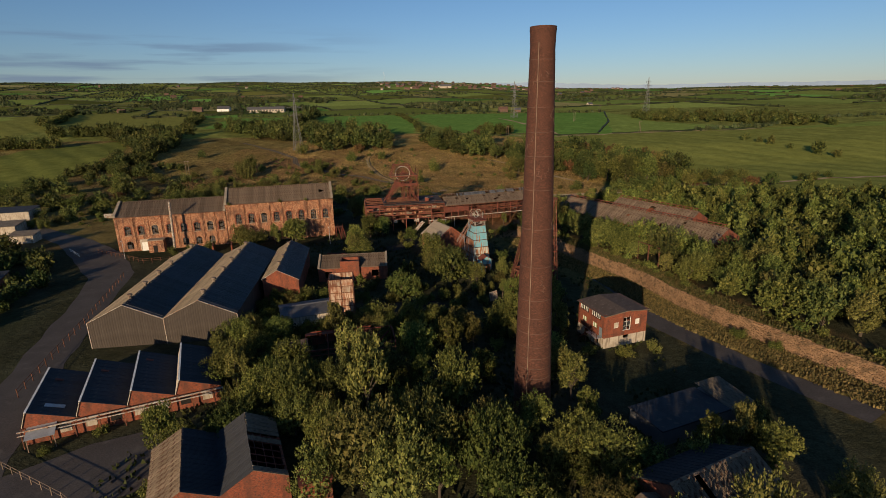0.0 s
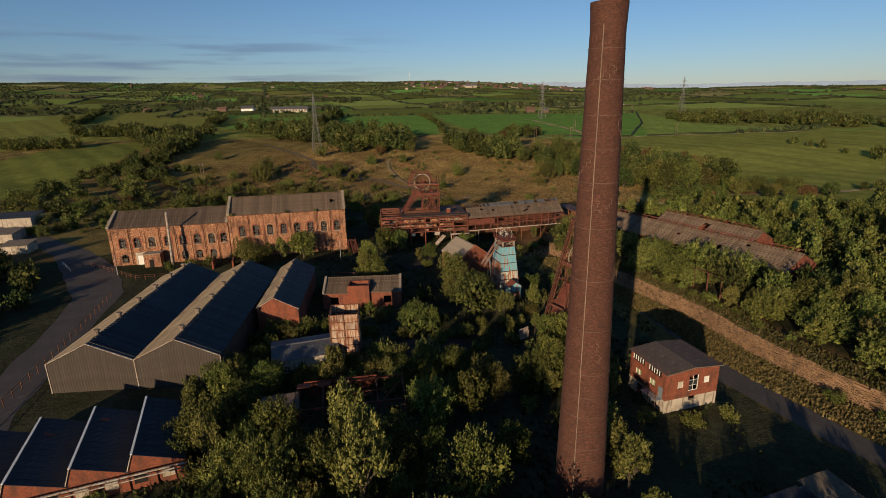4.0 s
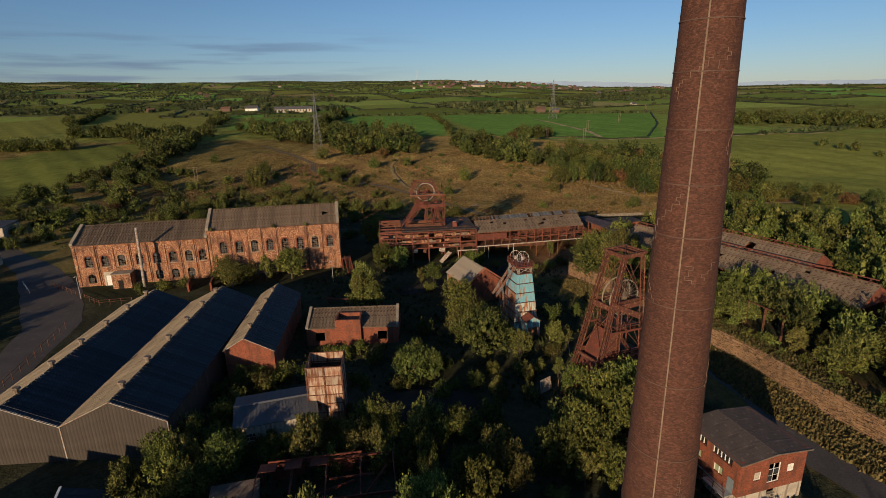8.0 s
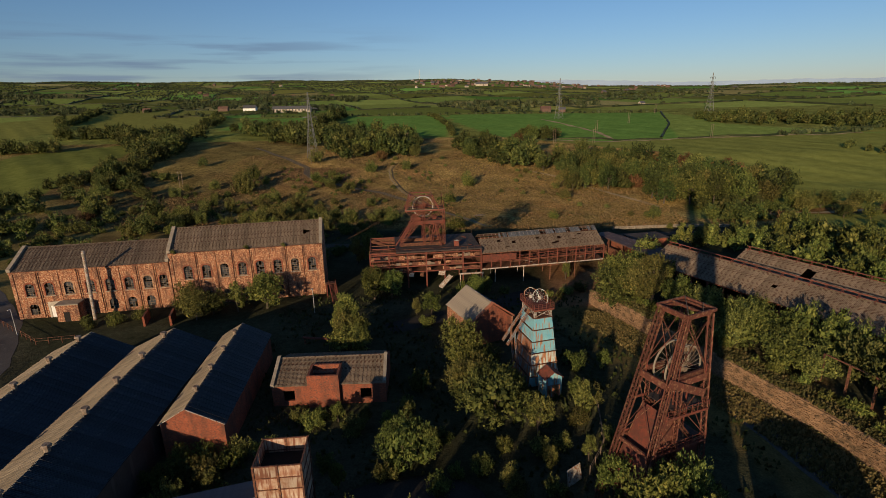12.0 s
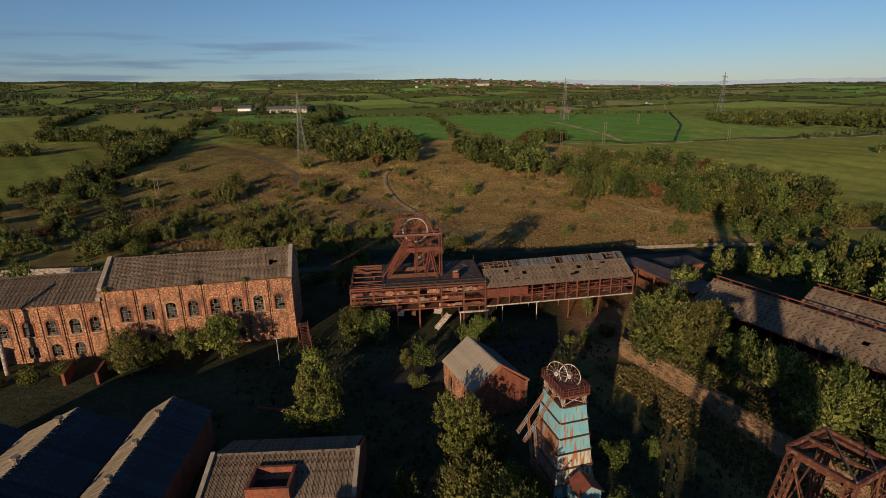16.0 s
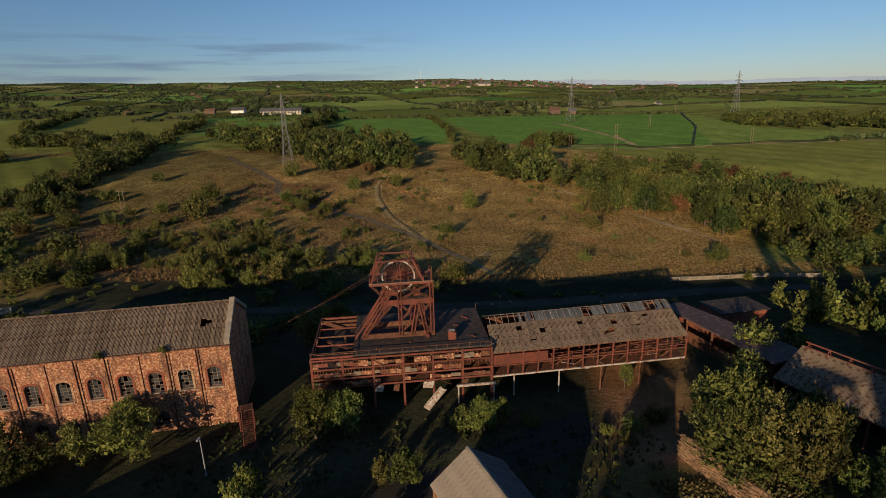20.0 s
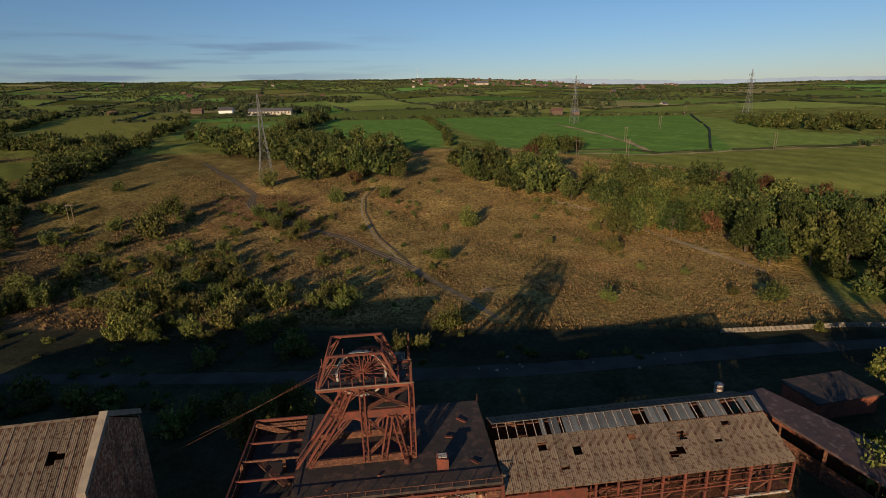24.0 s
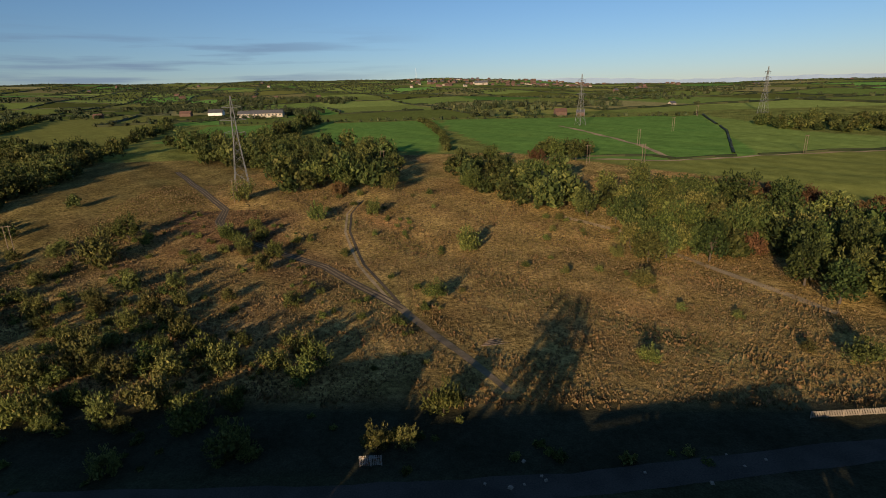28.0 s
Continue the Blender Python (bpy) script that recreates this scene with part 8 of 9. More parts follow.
FRONT = [(-12.1, 85.9, 5.7), (-11.0, 71.4, 5.8), (-1.8, 74.9, 4.9), (1.8, 87.0, 4.7), (6.8, 71.3, 4.7), (-25.1, 89.2, 4.3), (-31.8, 90.4, 3.9), (-39.6, 100.9, 3.8), (-16.4, 78.6, 3.8),
         (-16.9, 68.9, 3.4), (23.0, 73.7, 5.8), (24.4, 67.5, 3.6), (13.4, 67.2, 3.3), (-6.1, 66.7, 4.4), (-43.4, 80.5, 3.6), (-40.1, 78.5, 2.5), (46.8, 76.4, 2.7), (18.5, 71.1, 2.7), (52.8, 64.8, 3.2)]
plant(NEAR, [(x, y, r * 1.1) for x, y, r in FRONT if x < 10], "trees in the yard", 1.32)
plant([NEAR[0], NEAR[2], NEAR[3]], [(x, y, min(r, 4.4)) for x, y, r in FRONT if x >= 10], "trees in the yard", 1.0)
MIDDLE = [(-16.6, 97.6, 5.3), (-10.3, 95.8, 4.4), (1.7, 108.3, 4.3), (-3.5, 109.8, 3.4), (7.2, 111.8, 3.2), (-37.5, 96.3, 3.6), (-24.6, 97.9, 3.5), (-42.1, 112.3, 3.4), (-9.8, 142.5, 4.4),
          (18.6, 154.3, 3.0), (19.1, 135.4, 4.0), (16.9, 121.9, 4.2), (-40.7, 114.2, 3.5)]
plant(NEAR, MIDDLE, "trees in the yard", 1.18)
LOW = [(-35.1, 118.4, 3.0), (-30.3, 119.0, 2.8), (-25.8, 120.2, 2.7), (-16.9, 119.8, 3.2), (-10.1, 121.1, 3.6), (-1.6, 125.7, 3.2), (-42.7, 130.0, 2.8), (-36.4, 141.1, 2.5), (-32.3, 143.8, 2.5),
       (-19.5, 150.0, 2.6), (-26.7, 151.2, 2.4), (1.1, 125.9, 2.9), (-40.6, 123.6, 2.6), (14.6, 85.4, 2.1), (-40.1, 70.5, 2.0), (38.0, 106.8, 2.2), (44.8, 108.6, 1.8), (31.0, 108.0, 1.8), (-21.0, 122.5, 2.2), (-14.5, 126.0, 2.0),
       (-12.5, 138.7, 2.2), (-50.0, 88.5, 1.6), (-56.0, 85.0, 1.4), (-62.0, 80.2, 1.2), (8.5, 100.0, 3.0), (3.0, 98.0, 3.0), (-19.0, 106.0, 2.4)]
plant(SHRUB, LOW, "shrubs in the yard")
YARD = [(-28.6, 185.0, 5.0), (-26.8, 209.0, 4.6), (-74.0, 199.8, 4.2), (-67.4, 198.6, 4.0), (-61.5, 200.5, 3.6), (-2.3, 172.3, 5.1), (3.5, 151.8, 6.5), (10.8, 150.0, 3.5), (21.3, 127.6, 6.1),
        (-10.2, 197.8, 3.7), (-30.4, 191.3, 4.2), (-26.6, 177.8, 4.4), (2.5, 171.6, 3.2), (1.2, 211.5, 3.2), (-22.1, 209.9, 4.0), (-70.0, 195.0, 3.6), (-1.0, 160.5, 4.6)]
plant(NEAR, YARD, "trees in the yard", 1.06)
plant([NEAR[0]], [(-54.5, 202.6, 5.6)], "trees in the yard", 1.0)
plant(SHRUB, [(18.8, 160.2, 2.4), (17.6, 152.6, 2.4), (-95, 190, 2.2), (-89, 192, 2.6), (-84, 195, 2.6), (9.0, 213.0, 2.0), (26.0, 212.0, 2.2), (30.0, 214.0, 2.4), (-11.0, 192.0, 2.4), (11.0, 145.0, 2.6), (-47.5, 176.5, 1.6)], "shrubs in the yard")
# (-38, 240) and (-34, 247) are added to block sun between the buildings
SAPLINGS = [(-35, 119, 2.4), (-32.5, 121, 2.0), (-30, 121, 2.6), (-27, 121.5, 2.2), (-24, 122, 2.7), (-21.5, 123.5, 2.3), (-19, 125, 2.6), (-16, 126.5, 2.4), (-13, 128, 2.6), (-11, 123, 3.0), (-7.5, 123.5, 3.2), (-4, 125, 2.6), (-1, 127, 2.8), (2, 120, 2.6), (-2, 129.5, 2.3),
            (-32, 126, 2.0), (-21, 131, 1.6), (-19, 137, 1.9), (-22, 141, 1.8), (-41, 142, 2.4), (-36, 143, 2.3), (-32, 144, 2.0), (-44, 141, 2.0), (-30, 153, 1.7), (-26, 153.5, 1.6), (-23, 153, 1.8), (-18, 152.5, 1.6), (-14, 151, 1.9), (-11, 145, 3.0), (-6.5, 143.5, 2.8), (-9, 148, 2.4),
            (-11.5, 157, 1.6), (14, 160, 1.7), (20, 169, 2.6), (26, 171, 2.0), (21, 158, 2.2), (22, 148, 2.0), (11.5, 142, 1.8), (17.5, 144, 2.0), (14, 147, 1.7), (8, 160, 2.2), (6, 166, 2.4), (16.5, 129, 3.2), (16.5, 122, 3.4), (19.5, 119, 3.2), (23.5, 123, 3.4), (26, 128, 3.4), (-28, 215, 3.8), (-2, 212, 2.6), (1.5, 213.5, 3.0),
            (4.5, 213, 2.2), (21, 211, 1.4), (24, 209, 1.5), (-14, 198.5, 2.2), (28, 225, 2.2), (-29, 182, 3.6), (-25, 183, 3.2), (-57, 207, 4.2), (-38, 240, 4.6), (-34, 247, 4.2), (37, 73, 3.4), (44, 76, 3.6), (29, 74, 3.4), (50, 81, 3.0), (-48, 99, 2.2), (-45, 104, 2.6), (-42, 108, 2.4), (-47.5, 112, 2.2), (-43, 139, 2.6), (-39.5, 138, 2.8), (-36, 135, 2.4), (-42, 134, 2.2), (-46, 137, 2.0), (-38, 131.5, 2.2), (-33, 133, 2.2), (-42, 128, 2.4)]
plant(SHRUB + [NEAR[4], NEAR[1]], SAPLINGS, "shrubs in the yard", 1.15)
BANK = [(36.5, 200.6, 5.4), (42.4, 193.6, 5.2), (46.4, 188.8, 4.6), (38.6, 207.0, 4.8), (41.5, 199.3, 4.8), (49.5, 182.9, 4.4), (54.7, 176.2, 4.8), (52.2, 172.9, 4.3), (57.7, 166.7, 4.5), (60.0, 160.7, 3.0),
        (63.1, 146.8, 3.0), (66.8, 143.9, 3.0), (65.7, 139.0, 4.1), (70.1, 140.6, 4.5), (76.3, 138.8, 4.9), (82.2, 137.2, 5.2), (80.3, 128.8, 4.9), (72.8, 129.3, 4.8), (75.6, 121.2, 4.9), (81.6, 113.6, 5.2), (84.9, 105.3, 5.4), (88.1, 95.1, 5.2)]
plant(NEAR, [(x, y, r * (1.18 if y > 158 else 1.0)) for x, y, r in BANK], "trees on the terrace")
plant(SHRUB, [(56.9, 236.3, 2.6), (65.5, 234.7, 2.0), (64.6, 128.0, 2.2), (65.4, 113.8, 2.0), (62.0, 138.0, 1.8), (70.0, 108.0, 1.8), (38.0, 213.0, 3.0)], "shrubs on the terrace")
ON_HEATH = [(-133.3, 371.8, 7.9), (-35.0, 302.1, 3.9), (-6.3, 284.9, 4.3), (-16.9, 274.9, 2.8), (-11.9, 275.8, 2.2), (-53.8, 299.7, 3.8), (-51.0, 280.0, 4.4), (-62.9, 285.9, 4.8), (-11.3, 338.8, 3.5), (48.6, 346.8, 3.6),
            (-1.8, 380.4, 5.2), (-43.1, 420.5, 3.9), (-105.8, 347.1, 4.3), (-123.1, 331.9, 3.9), (-69.8, 362.8, 3.4), (-89.4, 405.2, 3.5), (-87.3, 301.5, 4.9), (-93.0, 293.7, 4.6), (36.1, 303.2, 2.6), (78.9, 301.8, 4.0),
            (47.4, 372.5, 2.7), (-43.9, 300.9, 3.4), (-72.1, 300.3, 4.2), (27.8, 356.6, 1.7), (-65.6, 413.1, 4.3), (-109.2, 443.0, 5.9)]
plant(HEATH_BUSH, ON_HEATH, "bushes on the heath", 1.25)
SCRUB = [(69.2, 389.1, 8.1), (80.6, 392.6, 8.2), (56.3, 367.0, 6.3), (90.9, 373.1, 8.3), (75.5, 366.3, 6.2), (45.8, 410.9, 7.4), (1.0, 447.5, 7.5), (11.9, 521.9, 8.5), (25.5, 455.0, 7.6), (30.2, 428.5, 6.9), (-58.8, 477.8, 8.4),
         (-79.8, 465.8, 8.1), (-97.2, 482.9, 8.6), (-64.5, 449.3, 4.9), (-40.2, 452.8, 5.0), (52.5, 532.5, 7.0), (39.6, 526.1, 6.9), (62.8, 522.7, 6.8), (101.9, 341.1, 8.8), (112.5, 337.3, 8.5), (127.1, 371.5, 8.2)]
plant(WOOD, [(x, y, min(r, 5.8)) for x, y, r in SCRUB], "trees on the heath's edge", 1.15)
plant(WOOD, [(137.3, 404.0, 7.5), (121.0, 408.5, 8.8), (108.8, 418.7, 8.1), (90.2, 422.8, 7.1), (75.8, 444.2, 6.5), (64, 420, 6.5), (100, 395, 7), (112, 380, 8), (60, 440, 5.5), (85, 405, 7), (118, 345, 8), (140, 330, 7), (150, 360, 7)], "trees on the heath's edge", 1.05)


def scatter(n, zone, r0, r1, gap, seed):
    """Places inside a zone, given by x0, x1, y0, y1 and a test, no nearer to one another than gap times their sizes."""
    x0, x1, y0, y1, ok = zone
    r_, got = random.Random(seed), []
    for _ in range(n * 30):
        if len(got) >= n:
            break
        x, y, r = r_.uniform(x0, x1), r_.uniform(y0, y1), r_.uniform(r0, r1)
        if ok(x, y) and all((x - a) ** 2 + (y - b) ** 2 > (gap * (r + c)) ** 2 for a, b, c in got + planted):
            got.append((x, y, r))
    return got


def clear_of_sheds(x, y):
    return not (-70 < x < -38 and y < 96) and not (-38 < x < -16 and y < 80) and not (24 < x < 54 and y < 94) and not (-34 < x < -6 and 100 < y < 116) and not (9 < x < 22 and 82 < y < 96)
plant(NEAR, scatter(38, (-46, 26, 60, 118, clear_of_sheds), 2.6, 4.8, 0.5, 14), "trees in the yard", 1.18)
plant(HEATH_BUSH, scatter(44, (-175, -22, 268, 400, lambda x, y: wave(x, y, 31) > -0.35 and x < -25 - (y - 268) * 0.35), 2.0, 4.6, 0.55, 1), "bushes on the heath")
plant(HEATH_BUSH, scatter(60, (-130, 85, 296, 450, lambda x, y: x < 55 + (450 - y) * 0.2 and wave(x, y, 19, 2) > (-0.5 if x < -30 else 0.3)), 0.8, 2.1, 0.8, 2), "bushes on the heath")
plant(SHRUB, scatter(46, (-46, -4, 84, 130, lambda x, y: clear_of_sheds(x, y) and not (-40 < x < -22 and 118 < y < 136)), 1.6, 2.9, 0.55, 15), "shrubs in the yard", 1.45)
plant(SHRUB, scatter(22, (-12, 26, 96, 165, lambda x, y: x < 14 or y < 130), 1.4, 2.6, 0.7, 16), "shrubs in the yard", 1.3)
# woods: the terrace, both sides of the works and the belts beyond the heath
def off_screens(x, y):
    u, v = x - 48.2, y - 214.2
    ca, sa = math.cos(radians(-59.5)), math.sin(radians(-59.5))
    a, b = u * ca + v * sa, -u * sa + v * ca
    return not (-4 < a < 70 and -3 < b < 34 and (b < 17 or a < 40)) and not (y > 232 and x < 72)
def fill(zone, gap, r0, r1, seed, ok=lambda x, y: True):
    """Trees standing close together all over a zone given by its corners."""
    r_, got = random.Random(seed), []
    xs, ys = [p[0] for p in zone], [p[1] for p in zone]
    y, j = min(ys), 0
    while y < max(ys):
        x = min(xs) + gap * 0.5 * (j % 2)
        while x < max(xs):
            px, py, r = x + r_.uniform(-0.4, 0.4) * gap, y + r_.uniform(-0.4, 0.4) * gap, r_.uniform(r0, r1)
            if inside(px, py, zone) and ok(px, py) and all((px - a) ** 2 + (py - b) ** 2 > (0.5 * (r + c)) ** 2 for a, b, c in planted):
                got.append((px, py, r))
            x += gap
        y, j = y + gap * 0.87, j + 1
    return got


DARKER = [WOOD[5], WOOD[5], WOOD[2], WOOD[0]]
plant([WOOD[0], WOOD[1], WOOD[2]], fill([(66, 100), (80, 100), (86, 140), (72, 168), (60, 160)], 7.5, 3.6, 5.0, 3, lambda x, y: x > wall_x(y) + 4.5 and off_screens(x, y)), "trees of the terrace wood", 1.2)
plant([WOOD[0], WOOD[1], WOOD[4], WOOD[1], WOOD[5]], fill([(52, 373), (56, 412), (80, 415), (100, 380), (84, 360)], 10.0, 4.4, 6.4, 71), "trees on the heath's edge", 1.2)
plant(DARKER, fill([(84, 345), (96, 330), (134, 326), (140, 350), (112, 372)], 9.5, 6.0, 7.8, 72), "trees on the heath's edge", 1.1)
plant(WOOD, scatter(18, (-290, -128, 140, 330, lambda x, y: x < -120 - max(0, 230 - y) * 0.25), 3.5, 6.0, 0.75, 5), "trees beyond the works road", 0.85)
plant(WOOD, scatter(8, (-330, -140, 330, 420, lambda x, y: x + 0.9 * (y - 330) < -150 and x + 0.62 * (y - 300) > -185), 3.5, 6.5, 0.6, 6), "trees beyond the works road", 0.8)
plant(WOOD, scatter(12, (112, 190, 295, 330, lambda x, y: x > 112 + (330 - y) * 0.4), 3.5, 6.0, 0.65, 8), "trees on the heath's edge", 0.85)
plant(WOOD[:3], [(149, 322, 4.2), (155.5, 323, 4.6), (161, 321, 4.4), (167, 321, 4.6), (174, 319, 4.6), (-137, 396, 5.5), (-133, 305, 4.6)], "trees on the heath's edge")
# never in view: trees added to throw shade over the front sheds
plant(NEAR, [(26, 52, 5.5), (36, 55, 5.5), (46, 51, 5.5)], "trees in the yard", 1.3)
# first two added to shade the flat shed, last four to stop the sun
plant(NEAR, [(47, 72, 3.6), (40, 76.5, 3.2), (24, 122, 6.0), (18, 120, 5.0), (25.5, 129, 4.8), (-34, 241, 4.6), (-32, 247.5, 3.8), (-27.5, 240, 4.2), (-30.5, 236, 4.0)], "trees in the yard", 1.25)
# a few plants rooted in the engine house's gutter
for x, y, z in ((-51.2, 210.3, 14.95), (-60.6, 208.1, 14.95), (-78.6, 203.9, 14.95)):
    tagged(copy_thing(SHRUB[1], pose(x, y, z, 0, 0, 40) @ Matrix.Diagonal((0.17, 0.17, 0.17, 1))), "small bush rooted in the engine house gutter")

# far woods, hedges and hedgerow trees: joined clumps
rng = np.random.default_rng(11)


def clump(rng, lobes, patches, sprays, size):
    """A crown of unit half-width for woods: lumpy inner domes with leaf sprays standing off them."""
    out = []
    bl = [(np.array([0, 0, 0.5]), 0.7)]
    for _ in range(lobes):
        d = unit(rng.normal(0, 1, 3))
        bl.append((d * (0.55, 0.55, 0.45) * (1, 1, 1 if d[2] > 0 else -1) + (0, 0, 0.5), rng.uniform(0.32, 0.5)))
    for c, r in bl:
        q = ball(patches if r > 0.6 else max(1, patches - 1))
        mid = q.mean(axis=1, keepdims=True)
        q = mid + (q - mid) * 1.15 + rng.normal(0, 0.1, q.shape)
        out.append(c + q * r * 0.72)
        n = max(3, int(sprays * r * r / sum(x[1] ** 2 for x in bl)))
        d = unit(rng.normal(0, 1, (n, 3)) + (0, 0, 0.45))
        out.append(blades(rng, c + d * r * rng.uniform(0.85, 1.15, (n, 1)), unit(d + (0, 0, 0.8)), d, size))
    return np.concatenate(out)


DISTANT = [clump(rng, 1, 1, 7, 0.24) for _ in range(8)]
CLUMPS = [clump(rng, 2, 1, 46, 0.15) for _ in range(8)]


def woods(name, label, spots, kinds, leaf, seed):
    """spots: rows of x, y, half-width, height factor. Each tree keeps a tone of its own."""
    rng = np.random.default_rng(seed)
    out, tone = [], []
    for x, y, r, k in spots:
        q = kinds[rng.integers(len(kinds))]
        a = rng.uniform(0, 2 * math.pi)
        c, s_ = math.cos(a) * r, math.sin(a) * r
        p = np.stack([q[..., 0] * c - q[..., 1] * s_, q[..., 0] * s_ + q[..., 1] * c, q[..., 2] * r * k], axis=-1)
        out.append(p + np.array([x, y, height(x, y) - 0.3]))
        tone.append(np.full(len(q), rng.random(), dtype=np.float32))
    me = quads_mesh(name, np.concatenate(out), leaf)
    me.attributes.new("tone", "FLOAT", "FACE").data.foreach_set("value", np.concatenate(tone))
    tagged(new(name, me), label, "trees", "", "stuff")


def row(pts, gap, r0, r1, jitter=2.0, k=1.2, seed=0):
    r_, out = random.Random(seed), []
    d = along(pts)
    s_ = 0.0
    while s_ < d[-1]:
        x, y = steps(s_, d, [p[0] for p in pts]), steps(s_, d, [p[1] for p in pts])
        out.append((x + r_.uniform(-jitter, jitter), y + r_.uniform(-jitter, jitter), r_.uniform(r0, r1), k * r_.uniform(0.85, 1.15)))
        s_ += gap * r_.uniform(0.5, 1.5)
    return out


def thick(zone, n, r0, r1, k=1.15, seed=0):
    x0, x1, y0, y1, ok = zone
    r_, out = random.Random(seed), []
    while len(out) < n:
        x, y = r_.uniform(x0, x1), r_.uniform(y0, y1)
        if ok(x, y):
            out.append((x, y, r_.uniform(r0, r1), k * r_.uniform(0.85, 1.15)))
    return out


def off_track(x, y):
    """How far a place lies from the heath's wheel tracks."""
    best = 99.0
    for line in (TRACK, FAINT):
        for (x0, y0), (x1, y1) in zip(line, line[1:]):
            t = max(0.0, min(1.0, ((x - x0) * (x1 - x0) + (y - y0) * (y1 - y0)) / ((x1 - x0) ** 2 + (y1 - y0) ** 2)))
            best = min(best, math.hypot(x - x0 - t * (x1 - x0), y - y0 - t * (y1 - y0)))
    return best


ROUNDED = [crown(rng, k, 74, 5, 0.36, 0.2)[1] / 4.9 for k in ("dome", "round", "dome", "round", "dome", "wide")]
SLIM = [crown(rng, k, 66, 5, 0.34, 0.2)[1] / 4.9 for k in ("tall", "round", "tall", "round", "dome")]
MIDDLING = [crown(rng, k, 40, 4, 0.5, 0.12)[1] / 4.9 for k in ("dome", "round", "dome", "wide")]
LOW_BUSH = [crown(rng, "bush", 34, 5, 0.42, 0.2)[1] / 4.9 for _ in range(4)]
belt = row([(-180, 620), (-170, 680), (-178, 790)], 6, 5, 8, 7, 1.1, 40) + row([(-300, 640), (-330, 760), (-380, 850)], 8, 4, 7, 6, 1.0, 39)
belt += row([(-18, 575), (-22, 640), (-40, 730), (-58, 800)], 5, 1.8, 3.8, 2, 1.0, 5) + thick((40, 76, 543, 556, lambda x, y: True), 14, 4.0, 6.0, 1.1, 48)
belt += row([(-529, 763), (-560, 820), (-640, 960)], 7, 4, 7, 4, 1.0, 7) + row([(-490, 690), (-570, 790)], 12, 5, 8, 5, 1.0, 42)
belt += [(185, 311, 2.4, 0.9), (193, 310, 3.0, 1.0), (219, 318, 3.0, 1.0), (229, 321, 3.2, 1.0), (240, 325, 3.0, 1.0), (267, 463, 4, 1.0), (272, 451, 3, 1.0), (276, 442, 4, 1.2), (282, 426, 3, 0.9), (289, 404, 5.5, 1.2), (296, 394, 4, 0.9)]
belt += row([(-430, 513), (-395, 505), (-360, 512)], 4, 5, 8, 4, 1.0, 8) + row([(-421, 600), (-372, 600), (-337, 590)], 5, 6, 8.5, 5, 1.05, 9)
belt += row([(-262, 385), (-248, 402), (-241, 413), (-229, 420)], 5, 3.5, 6, 4, 1.0, 51) + [(-226, 327, 6, 1), (-249, 390, 4.5, 1), (-218, 353, 5, 1), (-188, 324, 6.5, 1), (-182, 290, 5, 1), (-200, 280, 5.5, 1), (-223, 281, 5, 1), (-151, 312, 6, 1.1), (-190, 399, 3.6, 1), (-170, 307, 4, 1)]
belt += thick((-262, -190, 330, 450, lambda x, y: wave(x, y, 13, 5) > 0.1), 40, 2.5, 5.5, 1.0, 10)
belt += thick((225, 420, 555, 690, lambda x, y: y > 690 - (x - 225) * 0.55 - 40 and y < 700 - (x - 225) * 0.2 and x > 246), 150, 3.5, 6.5, 1.0, 41)
woods("far_woods", "belts of dense green woodland round the farmland", [q for q in belt if q[1] < 560], ROUNDED, LEAF_BELT, 21)
woods("field_trees", "rows of green trees between the fields", [q for q in belt if q[1] >= 560], MIDDLING, LEAF_BELT, 20)

def stand(zone, gap, r0, r1, k, seed, ok=lambda x, y: True):
    return [(x, y, r, k * rt.uniform(0.85, 1.15)) for x, y, r in fill(zone, gap, r0, r1, seed, ok)]


young = stand([(66, 70), (150, 70), (215, 180), (235, 225), (150, 250), (112, 258), (60, 262), (40, 205), (60, 160)], 8.0, 3.4, 5.0, 1.15, 77, lambda x, y: x > wall_x(y) + 5 and off_screens(x, y))
SLIM_FINE = [crown(rng, k, 120, 7, 0.22, 0.3)[1] / 4.9 for k in ("tall", "round", "tall", "round", "dome")]
woods("terrace_wood", "dense young green woodland on the terrace", [q for q in young if q[0] >= wall_x(q[1]) + 30], SLIM, LEAF, 27)
woods("terrace_trees", "young green trees above the retaining wall", [q for q in young if q[0] < wall_x(q[1]) + 30], SLIM_FINE, LEAF, 32)
woods("scrub_wood", "rounded olive-green scrub at the heath's edge", stand([(52, 373), (56, 415), (68, 442), (104, 446), (120, 425), (112, 395), (84, 360)], 8.0, 4.4, 6.4, 0.95, 78), ROUNDED, LEAF_BELT, 28)
woods("dark_wood", "dense dark green trees at the heath's edge", stand([(84, 345), (96, 330), (140, 322), (164, 350), (162, 380), (112, 392), (100, 372)], 8.4, 5.5, 7.4, 1.1, 79), ROUNDED, LEAF_DEEP, 29)
woods("corner_scrub", "green scrub between the fence and the field", stand([(104, 296), (132, 290), (138, 318), (108, 326)], 7.0, 3.0, 4.8, 1.0, 85), ROUNDED, LEAF_BELT, 34)
woods("rusty_scrub", "low rusty-leaved scrub below the field", stand([(104, 446), (120, 425), (112, 395), (150, 385), (172, 395), (150, 436), (112, 452)], 7.0, 2.8, 4.6, 0.85, 80), ROUNDED + LOW_BUSH, LEAF_RUST, 30)
belts = stand([(-2, 525), (27, 502), (49, 462), (60, 425), (40, 408), (23, 425), (3, 443), (-10, 462), (-14, 500)], 13.0, 4.2, 8.4, 1.0, 81)
